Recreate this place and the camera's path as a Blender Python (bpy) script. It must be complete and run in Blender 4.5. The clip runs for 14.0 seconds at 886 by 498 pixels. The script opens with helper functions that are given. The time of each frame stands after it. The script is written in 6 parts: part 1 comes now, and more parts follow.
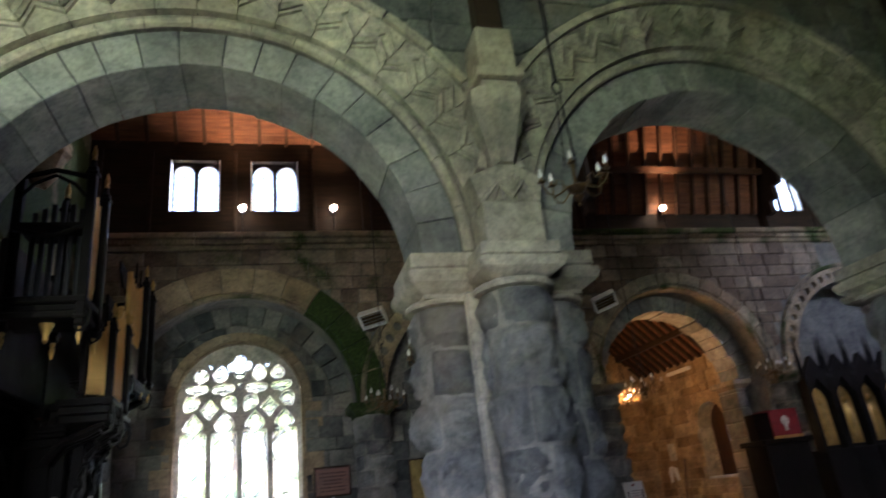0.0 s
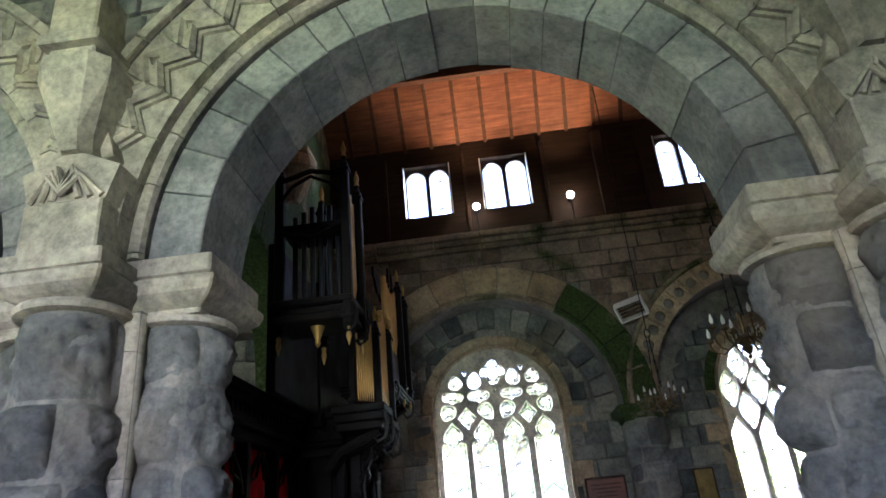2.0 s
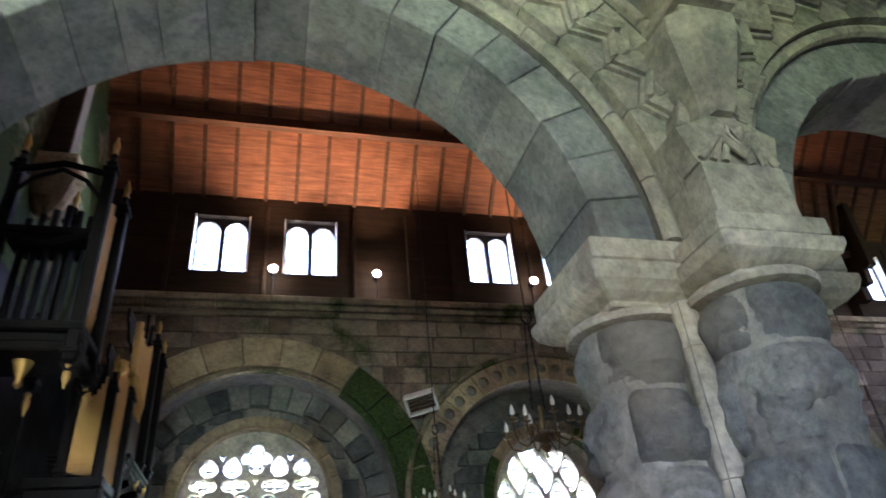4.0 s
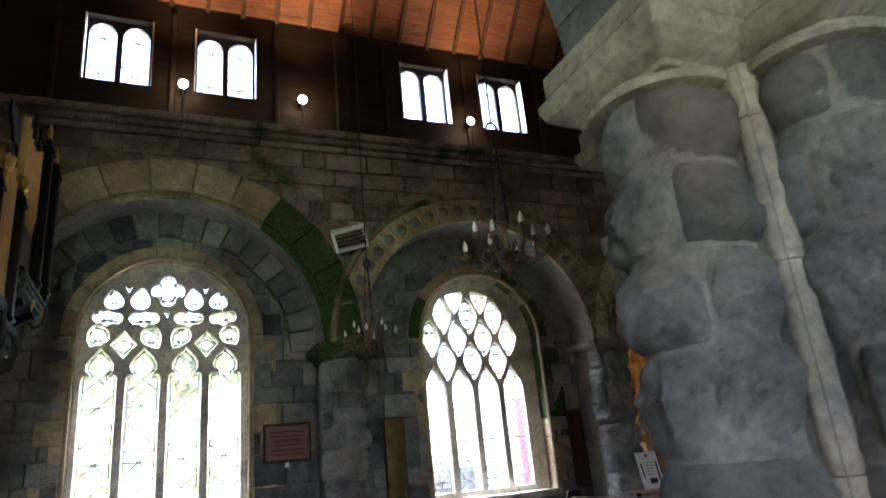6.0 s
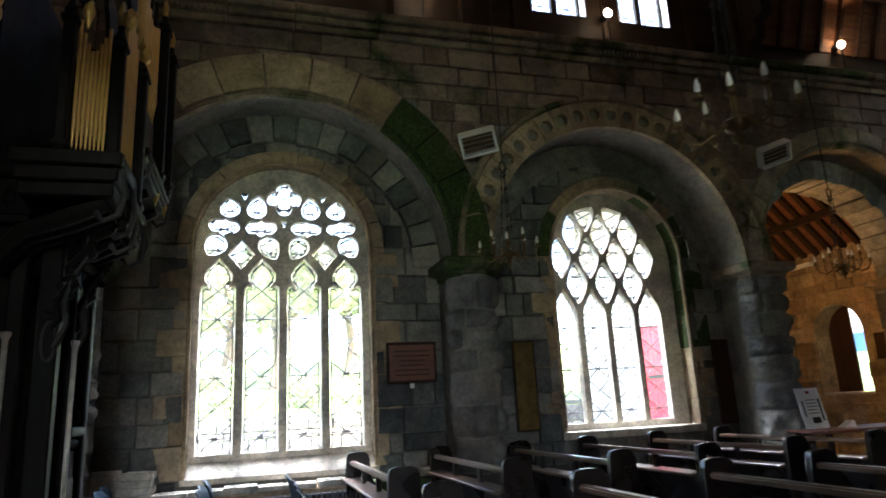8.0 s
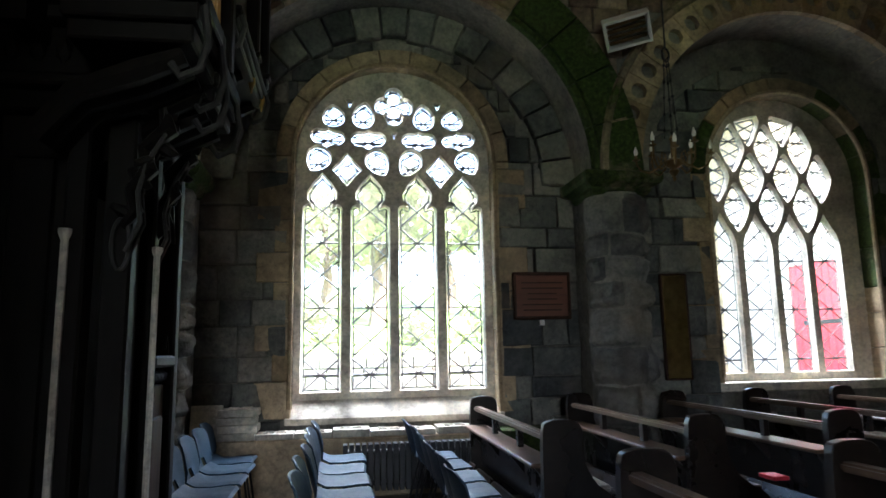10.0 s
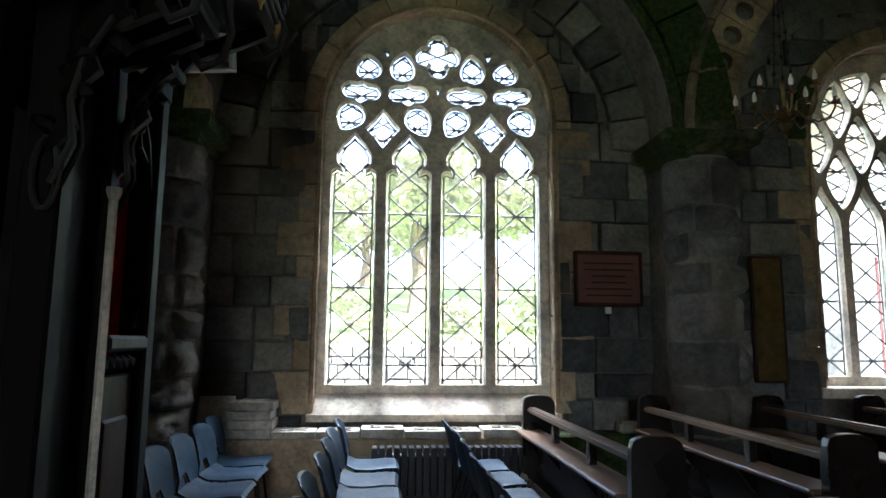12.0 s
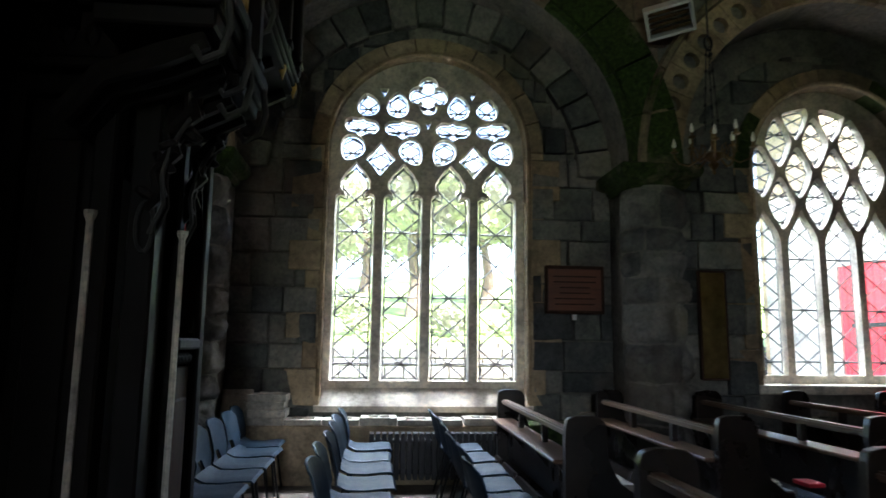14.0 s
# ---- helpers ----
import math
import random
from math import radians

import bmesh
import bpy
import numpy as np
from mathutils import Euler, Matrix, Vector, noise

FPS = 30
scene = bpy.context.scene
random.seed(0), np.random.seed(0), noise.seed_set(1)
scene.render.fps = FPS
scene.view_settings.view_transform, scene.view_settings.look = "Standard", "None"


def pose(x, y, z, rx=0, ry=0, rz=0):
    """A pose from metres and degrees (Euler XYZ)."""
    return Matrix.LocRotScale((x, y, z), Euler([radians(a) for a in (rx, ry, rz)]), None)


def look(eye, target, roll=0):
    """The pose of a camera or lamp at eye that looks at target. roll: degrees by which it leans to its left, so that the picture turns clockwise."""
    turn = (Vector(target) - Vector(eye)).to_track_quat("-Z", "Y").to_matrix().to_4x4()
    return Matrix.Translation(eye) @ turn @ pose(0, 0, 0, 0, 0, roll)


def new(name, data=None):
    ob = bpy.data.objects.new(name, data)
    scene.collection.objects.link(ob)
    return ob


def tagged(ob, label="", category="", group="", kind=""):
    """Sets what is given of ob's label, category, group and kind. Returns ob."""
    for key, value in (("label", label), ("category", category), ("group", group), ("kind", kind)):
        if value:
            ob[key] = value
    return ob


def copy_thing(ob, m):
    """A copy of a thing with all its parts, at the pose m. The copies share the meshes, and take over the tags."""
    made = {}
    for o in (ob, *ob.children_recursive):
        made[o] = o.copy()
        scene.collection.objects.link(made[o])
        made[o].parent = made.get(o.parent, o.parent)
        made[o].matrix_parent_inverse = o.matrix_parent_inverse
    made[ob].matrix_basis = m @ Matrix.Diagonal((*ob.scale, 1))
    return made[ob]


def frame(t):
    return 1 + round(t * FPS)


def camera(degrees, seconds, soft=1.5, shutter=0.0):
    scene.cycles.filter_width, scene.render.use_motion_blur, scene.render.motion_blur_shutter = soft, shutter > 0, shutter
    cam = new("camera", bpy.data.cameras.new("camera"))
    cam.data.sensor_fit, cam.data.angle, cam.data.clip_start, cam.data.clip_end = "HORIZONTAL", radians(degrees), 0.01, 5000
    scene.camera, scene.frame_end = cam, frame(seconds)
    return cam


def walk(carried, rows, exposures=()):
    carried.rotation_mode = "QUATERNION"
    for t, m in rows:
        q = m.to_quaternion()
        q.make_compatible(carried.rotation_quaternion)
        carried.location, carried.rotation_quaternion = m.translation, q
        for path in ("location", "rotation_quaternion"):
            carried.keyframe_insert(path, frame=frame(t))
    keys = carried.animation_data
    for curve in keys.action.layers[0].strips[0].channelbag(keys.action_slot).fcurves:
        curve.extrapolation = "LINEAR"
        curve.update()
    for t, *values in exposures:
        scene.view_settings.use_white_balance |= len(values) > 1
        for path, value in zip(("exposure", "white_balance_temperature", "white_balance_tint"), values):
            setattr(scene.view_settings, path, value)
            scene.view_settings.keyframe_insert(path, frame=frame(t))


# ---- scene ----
cam = camera(68.2, 14.0, shutter=0.5)
PATH = [
    (0, (0.03, 0.187, 1.467), (0.535, 1.988, 2.176), -6.6),
    (0.5, (-0.091, 0.492, 1.449), (0.266, 2.349, 2.098), -6.3),
    (1, (-0.303, 0.775, 1.445), (-0.033, 2.645, 2.099), -6.2),
    (1.5, (-0.43, 0.995, 1.472), (-0.439, 2.859, 2.198), -5.8),
    (2, (-0.484, 1.307, 1.546), (-0.605, 3.133, 2.351), -5.5),
    (2.5, (-0.538, 1.524, 1.553), (-0.6, 3.301, 2.469), -6.0),
    (3, (-0.615, 1.757, 1.594), (-0.544, 3.495, 2.581), -6.3),
    (3.5, (-0.55, 2.012, 1.592), (-0.351, 3.721, 2.612), -5.8),
    (4, (-0.439, 2.281, 1.585), (0.047, 3.932, 2.604), -5.3),
    (6.5, (-0.765, 3.415, 1.429), (0.018, 5.169, 1.986), -5.0),
    (7, (-0.873, 3.706, 1.407), (-0.144, 5.489, 1.943), -4.8),
    (7.5, (-0.925, 4.045, 1.392), (-0.284, 5.869, 1.903), -3.8),
    (8, (-1.023, 4.397, 1.394), (-0.456, 6.257, 1.861), -3.0),
    (8.5, (-1.157, 4.749, 1.407), (-0.65, 6.638, 1.827), -2.7),
    (9, (-1.209, 5.074, 1.383), (-0.781, 6.992, 1.752), -2.1),
    (11.5, (-1.104, 6.617, 1.379), (-0.895, 8.586, 1.663), 0.1),
    (12, (-1.101, 6.764, 1.373), (-0.917, 8.736, 1.652), 0.5),
    (12.5, (-1.051, 6.59, 1.364), (-0.891, 8.564, 1.644), 0.8),
    (13, (-1.077, 6.385, 1.366), (-0.932, 8.36, 1.645), 0.7),
    (13.5, (-1.143, 6.117, 1.37), (-1.014, 8.094, 1.643), 0.9),
    (14, (-1.07, 5.776, 1.372), (-0.887, 7.747, 1.658), 0.7),
]
EXPOSURES = [(0.0, 4.7, 5700, 21), (1.0, 4.8, 5600, 20), (2.4, 4.75, 5500, 23), (3.2, 5.05, 5450, 24), (4.0, 5.3, 5450, 23), (6.5, 4.5, 5900, 14), (9.0, 4.1, 6000, 12), (11.5, 3.75, 6000, 10), (14.0, 3.55, 6000, 10)]
walk(cam, [(t, look(eye, target, roll)) for t, eye, target, roll in PATH], EXPOSURES)

# ---- light ----
world = bpy.data.worlds.new("sky")
scene.world = world
world.use_nodes = True
wn = world.node_tree.nodes
wn.clear()
sky = wn.new("ShaderNodeTexSky")
sky.sky_type, sky.sun_disc = "NISHITA", False
sky.sun_elevation, sky.sun_rotation = radians(42), radians(135)
sky.air_density, sky.dust_density = 1.0, 3.0
bg = wn.new("ShaderNodeBackground")
bg.inputs["Strength"].default_value = 0.15
wo = wn.new("ShaderNodeOutputWorld")
world.node_tree.links.new(sky.outputs[0], bg.inputs["Color"])
world.node_tree.links.new(bg.outputs[0], wo.inputs["Surface"])


def lamp(name, kind, energy, m, colour=(1, 1, 1), size=0.1, size_y=0.0, spread=180):
    d = bpy.data.lights.new(name, kind)
    d.energy, d.color = energy, colour
    if kind == "AREA":
        d.shape, d.size, d.size_y = "RECTANGLE", size, size_y or size
        d.spread = radians(spread)
    elif kind == "SUN":
        d.angle = radians(size)
    else:
        d.shadow_soft_size = size
    ob = new(name, d)
    ob.matrix_world = m
    return ob


# hazy sun high in the south, behind the church; it lights the garden
lamp("sun", "SUN", 5.0, look((0, 0, 0), (-0.62, 0.62, -0.9)), (1.0, 0.95, 0.86), 3.0)
# sky light that comes in through the window openings
DAY = (0.93, 0.97, 1.0)
for wx, e in ((-0.59, 190), (4.2, 172)):
    lamp("window_skylight", "AREA", e, look((wx, 15.6, 6.9), (wx, 11.0, 1.6)), DAY, 2.6, 2.2)
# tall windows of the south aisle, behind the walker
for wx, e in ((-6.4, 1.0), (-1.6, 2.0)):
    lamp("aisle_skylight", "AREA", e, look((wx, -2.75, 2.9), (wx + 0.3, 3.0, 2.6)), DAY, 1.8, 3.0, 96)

# ---- materials ----
def material(name, build):
    m = bpy.data.materials.new(name)
    m.use_nodes = True
    n, l = m.node_tree.nodes, m.node_tree.links
    n.clear()
    out = n.new("ShaderNodeOutputMaterial")
    p = n.new("ShaderNodeBsdfPrincipled")
    l.new(p.outputs[0], out.inputs["Surface"])
    build(n, l, p)
    return m


def mapped(n, l, scale=(1, 1, 1)):
    g = n.new("ShaderNodeNewGeometry")
    mp = n.new("ShaderNodeMapping")
    mp.inputs["Scale"].default_value = scale
    l.new(g.outputs["Position"], mp.inputs["Vector"])
    return mp.outputs[0]


def noise_tex(n, l, vec, scale, detail=6, rough=0.6):
    t = n.new("ShaderNodeTexNoise")
    t.inputs["Scale"].default_value, t.inputs["Detail"].default_value, t.inputs["Roughness"].default_value = scale, detail, rough
    l.new(vec, t.inputs["Vector"])
    return t.outputs["Fac"]


def ramp(n, l, fac, stops):
    r = n.new("ShaderNodeValToRGB")
    while len(r.color_ramp.elements) < len(stops):
        r.color_ramp.elements.new(0.5)
    for e, (pos, c) in zip(r.color_ramp.elements, stops):
        e.position, e.color = pos, (*c, 1) if len(c) == 3 else c
    l.new(fac, r.inputs["Fac"])
    return r.outputs["Color"]


def mix(n, l, fac, a, b, mode="MIX"):
    x = n.new("ShaderNodeMix")
    x.data_type, x.blend_type = "RGBA", mode
    if isinstance(fac, float):
        x.inputs[0].default_value = fac
    else:
        l.new(fac, x.inputs[0])
    for sock, v in ((x.inputs[6], a), (x.inputs[7], b)):
        if isinstance(v, tuple):
            sock.default_value = (*v, 1)
        else:
            l.new(v, sock)
    return x.outputs[2]


def bump(n, l, p, height, strength=0.4, distance=0.02):
    b = n.new("ShaderNodeBump")
    b.inputs["Strength"].default_value, b.inputs["Distance"].default_value = strength, distance
    l.new(height, b.inputs["Height"])
    l.new(b.outputs[0], p.inputs["Normal"])


def each(n):
    return n.new("ShaderNodeObjectInfo").outputs["Random"]


def stone(name, dark, mid, light, moss=0.0, relief=0.5, rough=0.9, tint=(0.30, 0.22, 0.14), tinted=0.25, low=0.0):
    """Worn building stone: each piece its own tone, blotches, grain, and green growth where it is damp."""
    def build(n, l, p):
        v = mapped(n, l)
        big, fine = noise_tex(n, l, v, 1.6, 5), noise_tex(n, l, v, 22, 8, 0.7)
        base = ramp(n, l, each(n), [(0.0, dark), (0.45, mid), (1.0, light)])
        blot = ramp(n, l, big, [(0.33, (0.55, 0.55, 0.55)), (0.62, (1.12, 1.1, 1.06))])
        c = mix(n, l, 1.0, base, blot, "MULTIPLY")
        patch = ramp(n, l, noise_tex(n, l, v, 6.5, 7, 0.7), [(0.36, (0.62, 0.64, 0.66)), (0.5, (1.0, 1.0, 1.0)), (0.66, (1.3, 1.27, 1.2))])
        c = mix(n, l, 0.75, c, patch, "MULTIPLY")
        grain = ramp(n, l, fine, [(0.3, (0.55, 0.56, 0.58)), (0.5, (0.98, 0.98, 0.98)), (0.72, (1.35, 1.33, 1.28))])
        c = mix(n, l, 0.8, c, grain, "MULTIPLY")
        warm = ramp(n, l, noise_tex(n, l, v, 0.9, 3), [(0.5, (0, 0, 0)), (0.7, (tinted,) * 3)])
        c = mix(n, l, warm, c, tint)
        if moss:
            g = ramp(n, l, noise_tex(n, l, v, 1.1, 7, 0.65), [(0.62 - 0.3 * moss, (0, 0, 0)), (0.74 - 0.3 * moss, (0.95, 0.95, 0.95))])
            green = ramp(n, l, fine, [(0.35, (0.008, 0.018, 0.004)), (0.55, (0.028, 0.055, 0.009)), (0.78, (0.075, 0.105, 0.025))])
            c = mix(n, l, g, c, green)
        l.new(c, p.inputs["Base Color"])
        p.inputs["Roughness"].default_value = rough
        p.inputs["Specular IOR Level"].default_value = 0.25
        bump(n, l, p, mix(n, l, 0.45, big, fine), relief, 0.05)
    return material(name, build)


def wood(name, dark, light, rough=0.35, axis="x", grain=1.0):
    def build(n, l, p):
        s = {"x": (1.5, 22, 22), "y": (22, 1.5, 22), "z": (22, 22, 1.5)}[axis]
        v = mapped(n, l, s)
        f = noise_tex(n, l, v, 1.0, 8, 0.65)
        big = noise_tex(n, l, mapped(n, l), 2.2, 4)
        c = ramp(n, l, f, [(0.3, dark), (0.75, light)])
        c = mix(n, l, 0.5, c, ramp(n, l, each(n), [(0.0, (0.65, 0.65, 0.65)), (1.0, (1.2, 1.2, 1.2))]), "MULTIPLY")
        c = mix(n, l, 0.7, c, ramp(n, l, big, [(0.35, (0.6, 0.6, 0.6)), (0.65, (1.1, 1.1, 1.1))]), "MULTIPLY")
        l.new(c, p.inputs["Base Color"])
        r = n.new("ShaderNodeMapRange")
        l.new(big, r.inputs[0])
        r.inputs[3].default_value, r.inputs[4].default_value = rough * 0.7, rough * 1.5
        l.new(r.outputs[0], p.inputs["Roughness"])
        p.inputs["Specular IOR Level"].default_value = 0.16 if rough > 0.5 else 0.5
        bump(n, l, p, f, 0.18 * grain, 0.004)
    return material(name, build)


def plain(name, colour, rough=0.5, metal=0.0, wear=0.25, scale=9, spec=0.5):
    """A painted, moulded or metal surface with slight uneven wear."""
    def build(n, l, p):
        v = mapped(n, l)
        f = noise_tex(n, l, v, scale, 6)
        lo, hi = tuple(c * (1 - wear) for c in colour), tuple(min(1, c * (1 + wear)) for c in colour)
        l.new(ramp(n, l, f, [(0.3, lo), (0.7, hi)]), p.inputs["Base Color"])
        r = n.new("ShaderNodeMapRange")
        l.new(noise_tex(n, l, v, scale * 3, 4), r.inputs[0])
        r.inputs[3].default_value, r.inputs[4].default_value = rough * 0.75, min(1, rough * 1.35)
        l.new(r.outputs[0], p.inputs["Roughness"])
        p.inputs["Metallic"].default_value = metal
        p.inputs["Specular IOR Level"].default_value = spec
        bump(n, l, p, f, 0.08, 0.004)
    return material(name, build)


def glow(name, colour, strength):
    m = bpy.data.materials.new(name)
    m.use_nodes = True
    n, l = m.node_tree.nodes, m.node_tree.links
    n.clear()
    e, o = n.new("ShaderNodeEmission"), n.new("ShaderNodeOutputMaterial")
    e.inputs[0].default_value, e.inputs[1].default_value = (*colour, 1), strength
    l.new(e.outputs[0], o.inputs["Surface"])
    return m


M_GREY = stone("grey_granite", (0.11, 0.113, 0.115), (0.165, 0.168, 0.165), (0.23, 0.228, 0.215), relief=1.0, tinted=0.35)
M_VOUS = stone("arch_stone", (0.18, 0.183, 0.19), (0.245, 0.248, 0.252), (0.315, 0.312, 0.305), relief=0.4, tinted=0.15)
M_CREAM = stone("carved_sandstone", (0.33, 0.3, 0.255), (0.39, 0.355, 0.3), (0.43, 0.39, 0.33), relief=0.25, tint=(0.30, 0.19, 0.08), tinted=0.3)
M_WALL = stone("wall_rubble", (0.065, 0.071, 0.075), (0.14, 0.148, 0.142), (0.27, 0.262, 0.235), relief=1.0, tinted=0.45)
M_BROWN = stone("brown_ashlar", (0.12, 0.09, 0.068), (0.185, 0.138, 0.106), (0.29, 0.23, 0.18), moss=0.12, relief=0.5)
M_TAN = stone("tan_dressing", (0.28, 0.205, 0.13), (0.36, 0.28, 0.185), (0.43, 0.34, 0.235), relief=0.3)
M_CHAPELRING = stone("pale_ring_stone", (0.27, 0.235, 0.17), (0.34, 0.3, 0.225), (0.4, 0.355, 0.27), moss=0.2, relief=0.4)
M_MOSSY = stone("mossy_stone", (0.15, 0.13, 0.10), (0.2, 0.17, 0.12), (0.24, 0.2, 0.14), moss=0.85, relief=0.5)
M_CORN = stone("cornice_stone", (0.2, 0.155, 0.11), (0.25, 0.2, 0.14), (0.31, 0.25, 0.18), moss=0.32, relief=0.35)
M_MORTAR = stone("mortar", (0.17, 0.165, 0.15), (0.19, 0.18, 0.165), (0.21, 0.2, 0.18), relief=0.6)
M_JOINT = stone("pale_lime_joint", (0.21, 0.205, 0.19), (0.24, 0.23, 0.21), (0.27, 0.26, 0.235), relief=0.7)
M_TRACERY = stone("tracery_stone", (0.52, 0.48, 0.42), (0.57, 0.53, 0.46), (0.62, 0.575, 0.5), relief=0.2)
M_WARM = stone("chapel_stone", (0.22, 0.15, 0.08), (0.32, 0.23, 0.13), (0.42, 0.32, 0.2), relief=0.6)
M_FLOOR = stone("floor_flags", (0.1, 0.085, 0.075), (0.13, 0.11, 0.095), (0.17, 0.14, 0.12), relief=0.2, rough=0.6)
M_TILE = stone("cream_tile", (0.46, 0.43, 0.38), (0.52, 0.49, 0.43), (0.58, 0.55, 0.49), relief=0.2, tinted=0.1)
M_ROOF = wood("roof_boards", (0.09, 0.038, 0.02), (0.25, 0.11, 0.052), 0.6, "x")
M_RAFTER = wood("brown_rafter", (0.04, 0.02, 0.011), (0.11, 0.052, 0.026), 0.6, "x")
M_BEAM = wood("roof_timber", (0.018, 0.012, 0.008), (0.05, 0.03, 0.018), 0.6, "x")
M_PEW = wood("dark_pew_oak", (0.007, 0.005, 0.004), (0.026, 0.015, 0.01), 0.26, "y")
# paler oak; on pew rails and ledges it paints in the windows' sheen
M_PEWTOP = wood("pale_oak", (0.09, 0.05, 0.028), (0.2, 0.12, 0.07), 0.3, "y")
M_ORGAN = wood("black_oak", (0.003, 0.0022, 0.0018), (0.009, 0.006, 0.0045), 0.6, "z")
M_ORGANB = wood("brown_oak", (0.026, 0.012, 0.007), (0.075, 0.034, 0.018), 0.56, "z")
# lighter than the case; on the scrolls its grey stands for highlights
M_ORGANW = wood("pale_grey_oak", (0.02, 0.019, 0.018), (0.06, 0.057, 0.052), 0.55, "z")
M_CURTAIN = plain("red_curtain", (0.55, 0.015, 0.018), 0.85, 0.0, 0.3)
M_GOLD = plain("gilt", (0.52, 0.32, 0.09), 0.38, 0.7)
M_PIPE = plain("gilt_pipe", (0.7, 0.42, 0.13), 0.4, 0.4, 0.12)
M_BRASS = plain("dark_brass", (0.15, 0.10, 0.045), 0.42, 0.9, 0.35)
M_BRASSPLATE = plain("brass_plate", (0.42, 0.3, 0.11), 0.3, 1.0, 0.3)
M_IRON = plain("black_iron", (0.02, 0.02, 0.022), 0.45, 0.6)
M_LEAD = plain("lead_came", (0.12, 0.12, 0.125), 0.6, 0.4)
M_CHAIR = plain("blue_grey_plastic", (0.009, 0.027, 0.05), 0.46, 0.0, 0.12, 9, 0.2)
M_RED = plain("red_cloth", (0.2, 0.008, 0.011), 0.85, 0.0, 0.3)
M_REDPAINT = plain("red_door_paint", (0.55, 0.02, 0.035), 0.45, 0.0, 0.15)
M_WHITE = plain("white_enamel", (0.72, 0.72, 0.7), 0.4, 0.0, 0.08)
M_PLAQUE = wood("red_plaque_wood", (0.12, 0.035, 0.018), (0.2, 0.065, 0.03), 0.45, "x")
M_CANDLE = plain("candle_glass", (0.75, 0.72, 0.66), 0.2, 0.0, 0.1)
M_GRASS = plain("grass", (0.16, 0.24, 0.06), 0.95, 0.0, 0.45, 3)
M_LEAF = plain("leaves", (0.3, 0.31, 0.21), 0.7, 0.0, 0.3, 4)
M_BARK = plain("bark", (0.14, 0.1, 0.07), 0.95, 0.0, 0.4, 14)
M_PATH = plain("gravel", (0.42, 0.4, 0.37), 0.95, 0.0, 0.2, 30)
M_LAMP = glow("lamp_lens", (1.0, 0.78, 0.5), 3.2)


def build_glass(n, l, p):
    p.inputs["Base Color"].default_value = (0.95, 0.97, 0.96, 1)
    p.inputs["Roughness"].default_value = 0.02
    p.inputs["Transmission Weight"].default_value = 1.0
    p.inputs["IOR"].default_value = 1.02
    bump(n, l, p, noise_tex(n, l, mapped(n, l), 14, 3), 0.1, 0.004)
    # translucent haze added to whiten the pane, for the glare of the daylight behind
    haze = n.new("ShaderNodeBsdfTranslucent")
    haze.inputs["Color"].default_value = (0.9, 0.9, 0.86, 1)
    both = n.new("ShaderNodeMixShader")
    l.new(ramp(n, l, noise_tex(n, l, mapped(n, l), 5, 5), [(0.3, (0.012, 0.012, 0.012)), (0.7, (0.035, 0.035, 0.035))]), both.inputs[0])
    l.new(p.outputs[0], both.inputs[1])
    l.new(haze.outputs[0], both.inputs[2])
    out = next(q for q in n if q.bl_idname == "ShaderNodeOutputMaterial")
    l.new(both.outputs[0], out.inputs["Surface"])


M_GLASS = material("leaded_glass", build_glass)

# ---- mesh tools ----
def part(name, bm, mat, parent=None, label="", smooth=False):
    me = bpy.data.meshes.new(name)
    bmesh.ops.recalc_face_normals(bm, faces=bm.faces)
    bm.to_mesh(me)
    bm.free()
    me.materials.append(mat)
    if smooth:
        me.polygons.foreach_set("use_smooth", [True] * len(me.polygons))
        me.set_sharp_from_angle(angle=radians(40))
    ob = new(name, me)
    ob.parent = parent
    return tagged(ob, label)


def thing(name, label, category, group="", kind="", at=(0, 0, 0), turn=0):
    ob = new(name)
    ob.matrix_basis = pose(*at, 0, 0, turn)
    return tagged(ob, label, category, group, kind)


def box(bm, x0, x1, y0, y1, z0, z1, bevel=0.0, seg=1):
    b = bmesh.new()
    v = [b.verts.new(c) for c in ((x0, y0, z0), (x1, y0, z0), (x1, y1, z0), (x0, y1, z0), (x0, y0, z1), (x1, y0, z1), (x1, y1, z1), (x0, y1, z1))]
    for f in ((3, 2, 1, 0), (4, 5, 6, 7), (0, 1, 5, 4), (1, 2, 6, 5), (2, 3, 7, 6), (3, 0, 4, 7)):
        b.faces.new([v[i] for i in f])
    if bevel:
        bmesh.ops.bevel(b, geom=b.edges[:], offset=bevel, segments=seg, affect="EDGES")
    merge(bm, b)
    return bm


def merge(bm, b, m=None):
    if m is not None:
        b.transform(m)
    me = bpy.data.meshes.new("tmp")
    b.to_mesh(me)
    b.free()
    bm.from_mesh(me)
    bpy.data.meshes.remove(me)


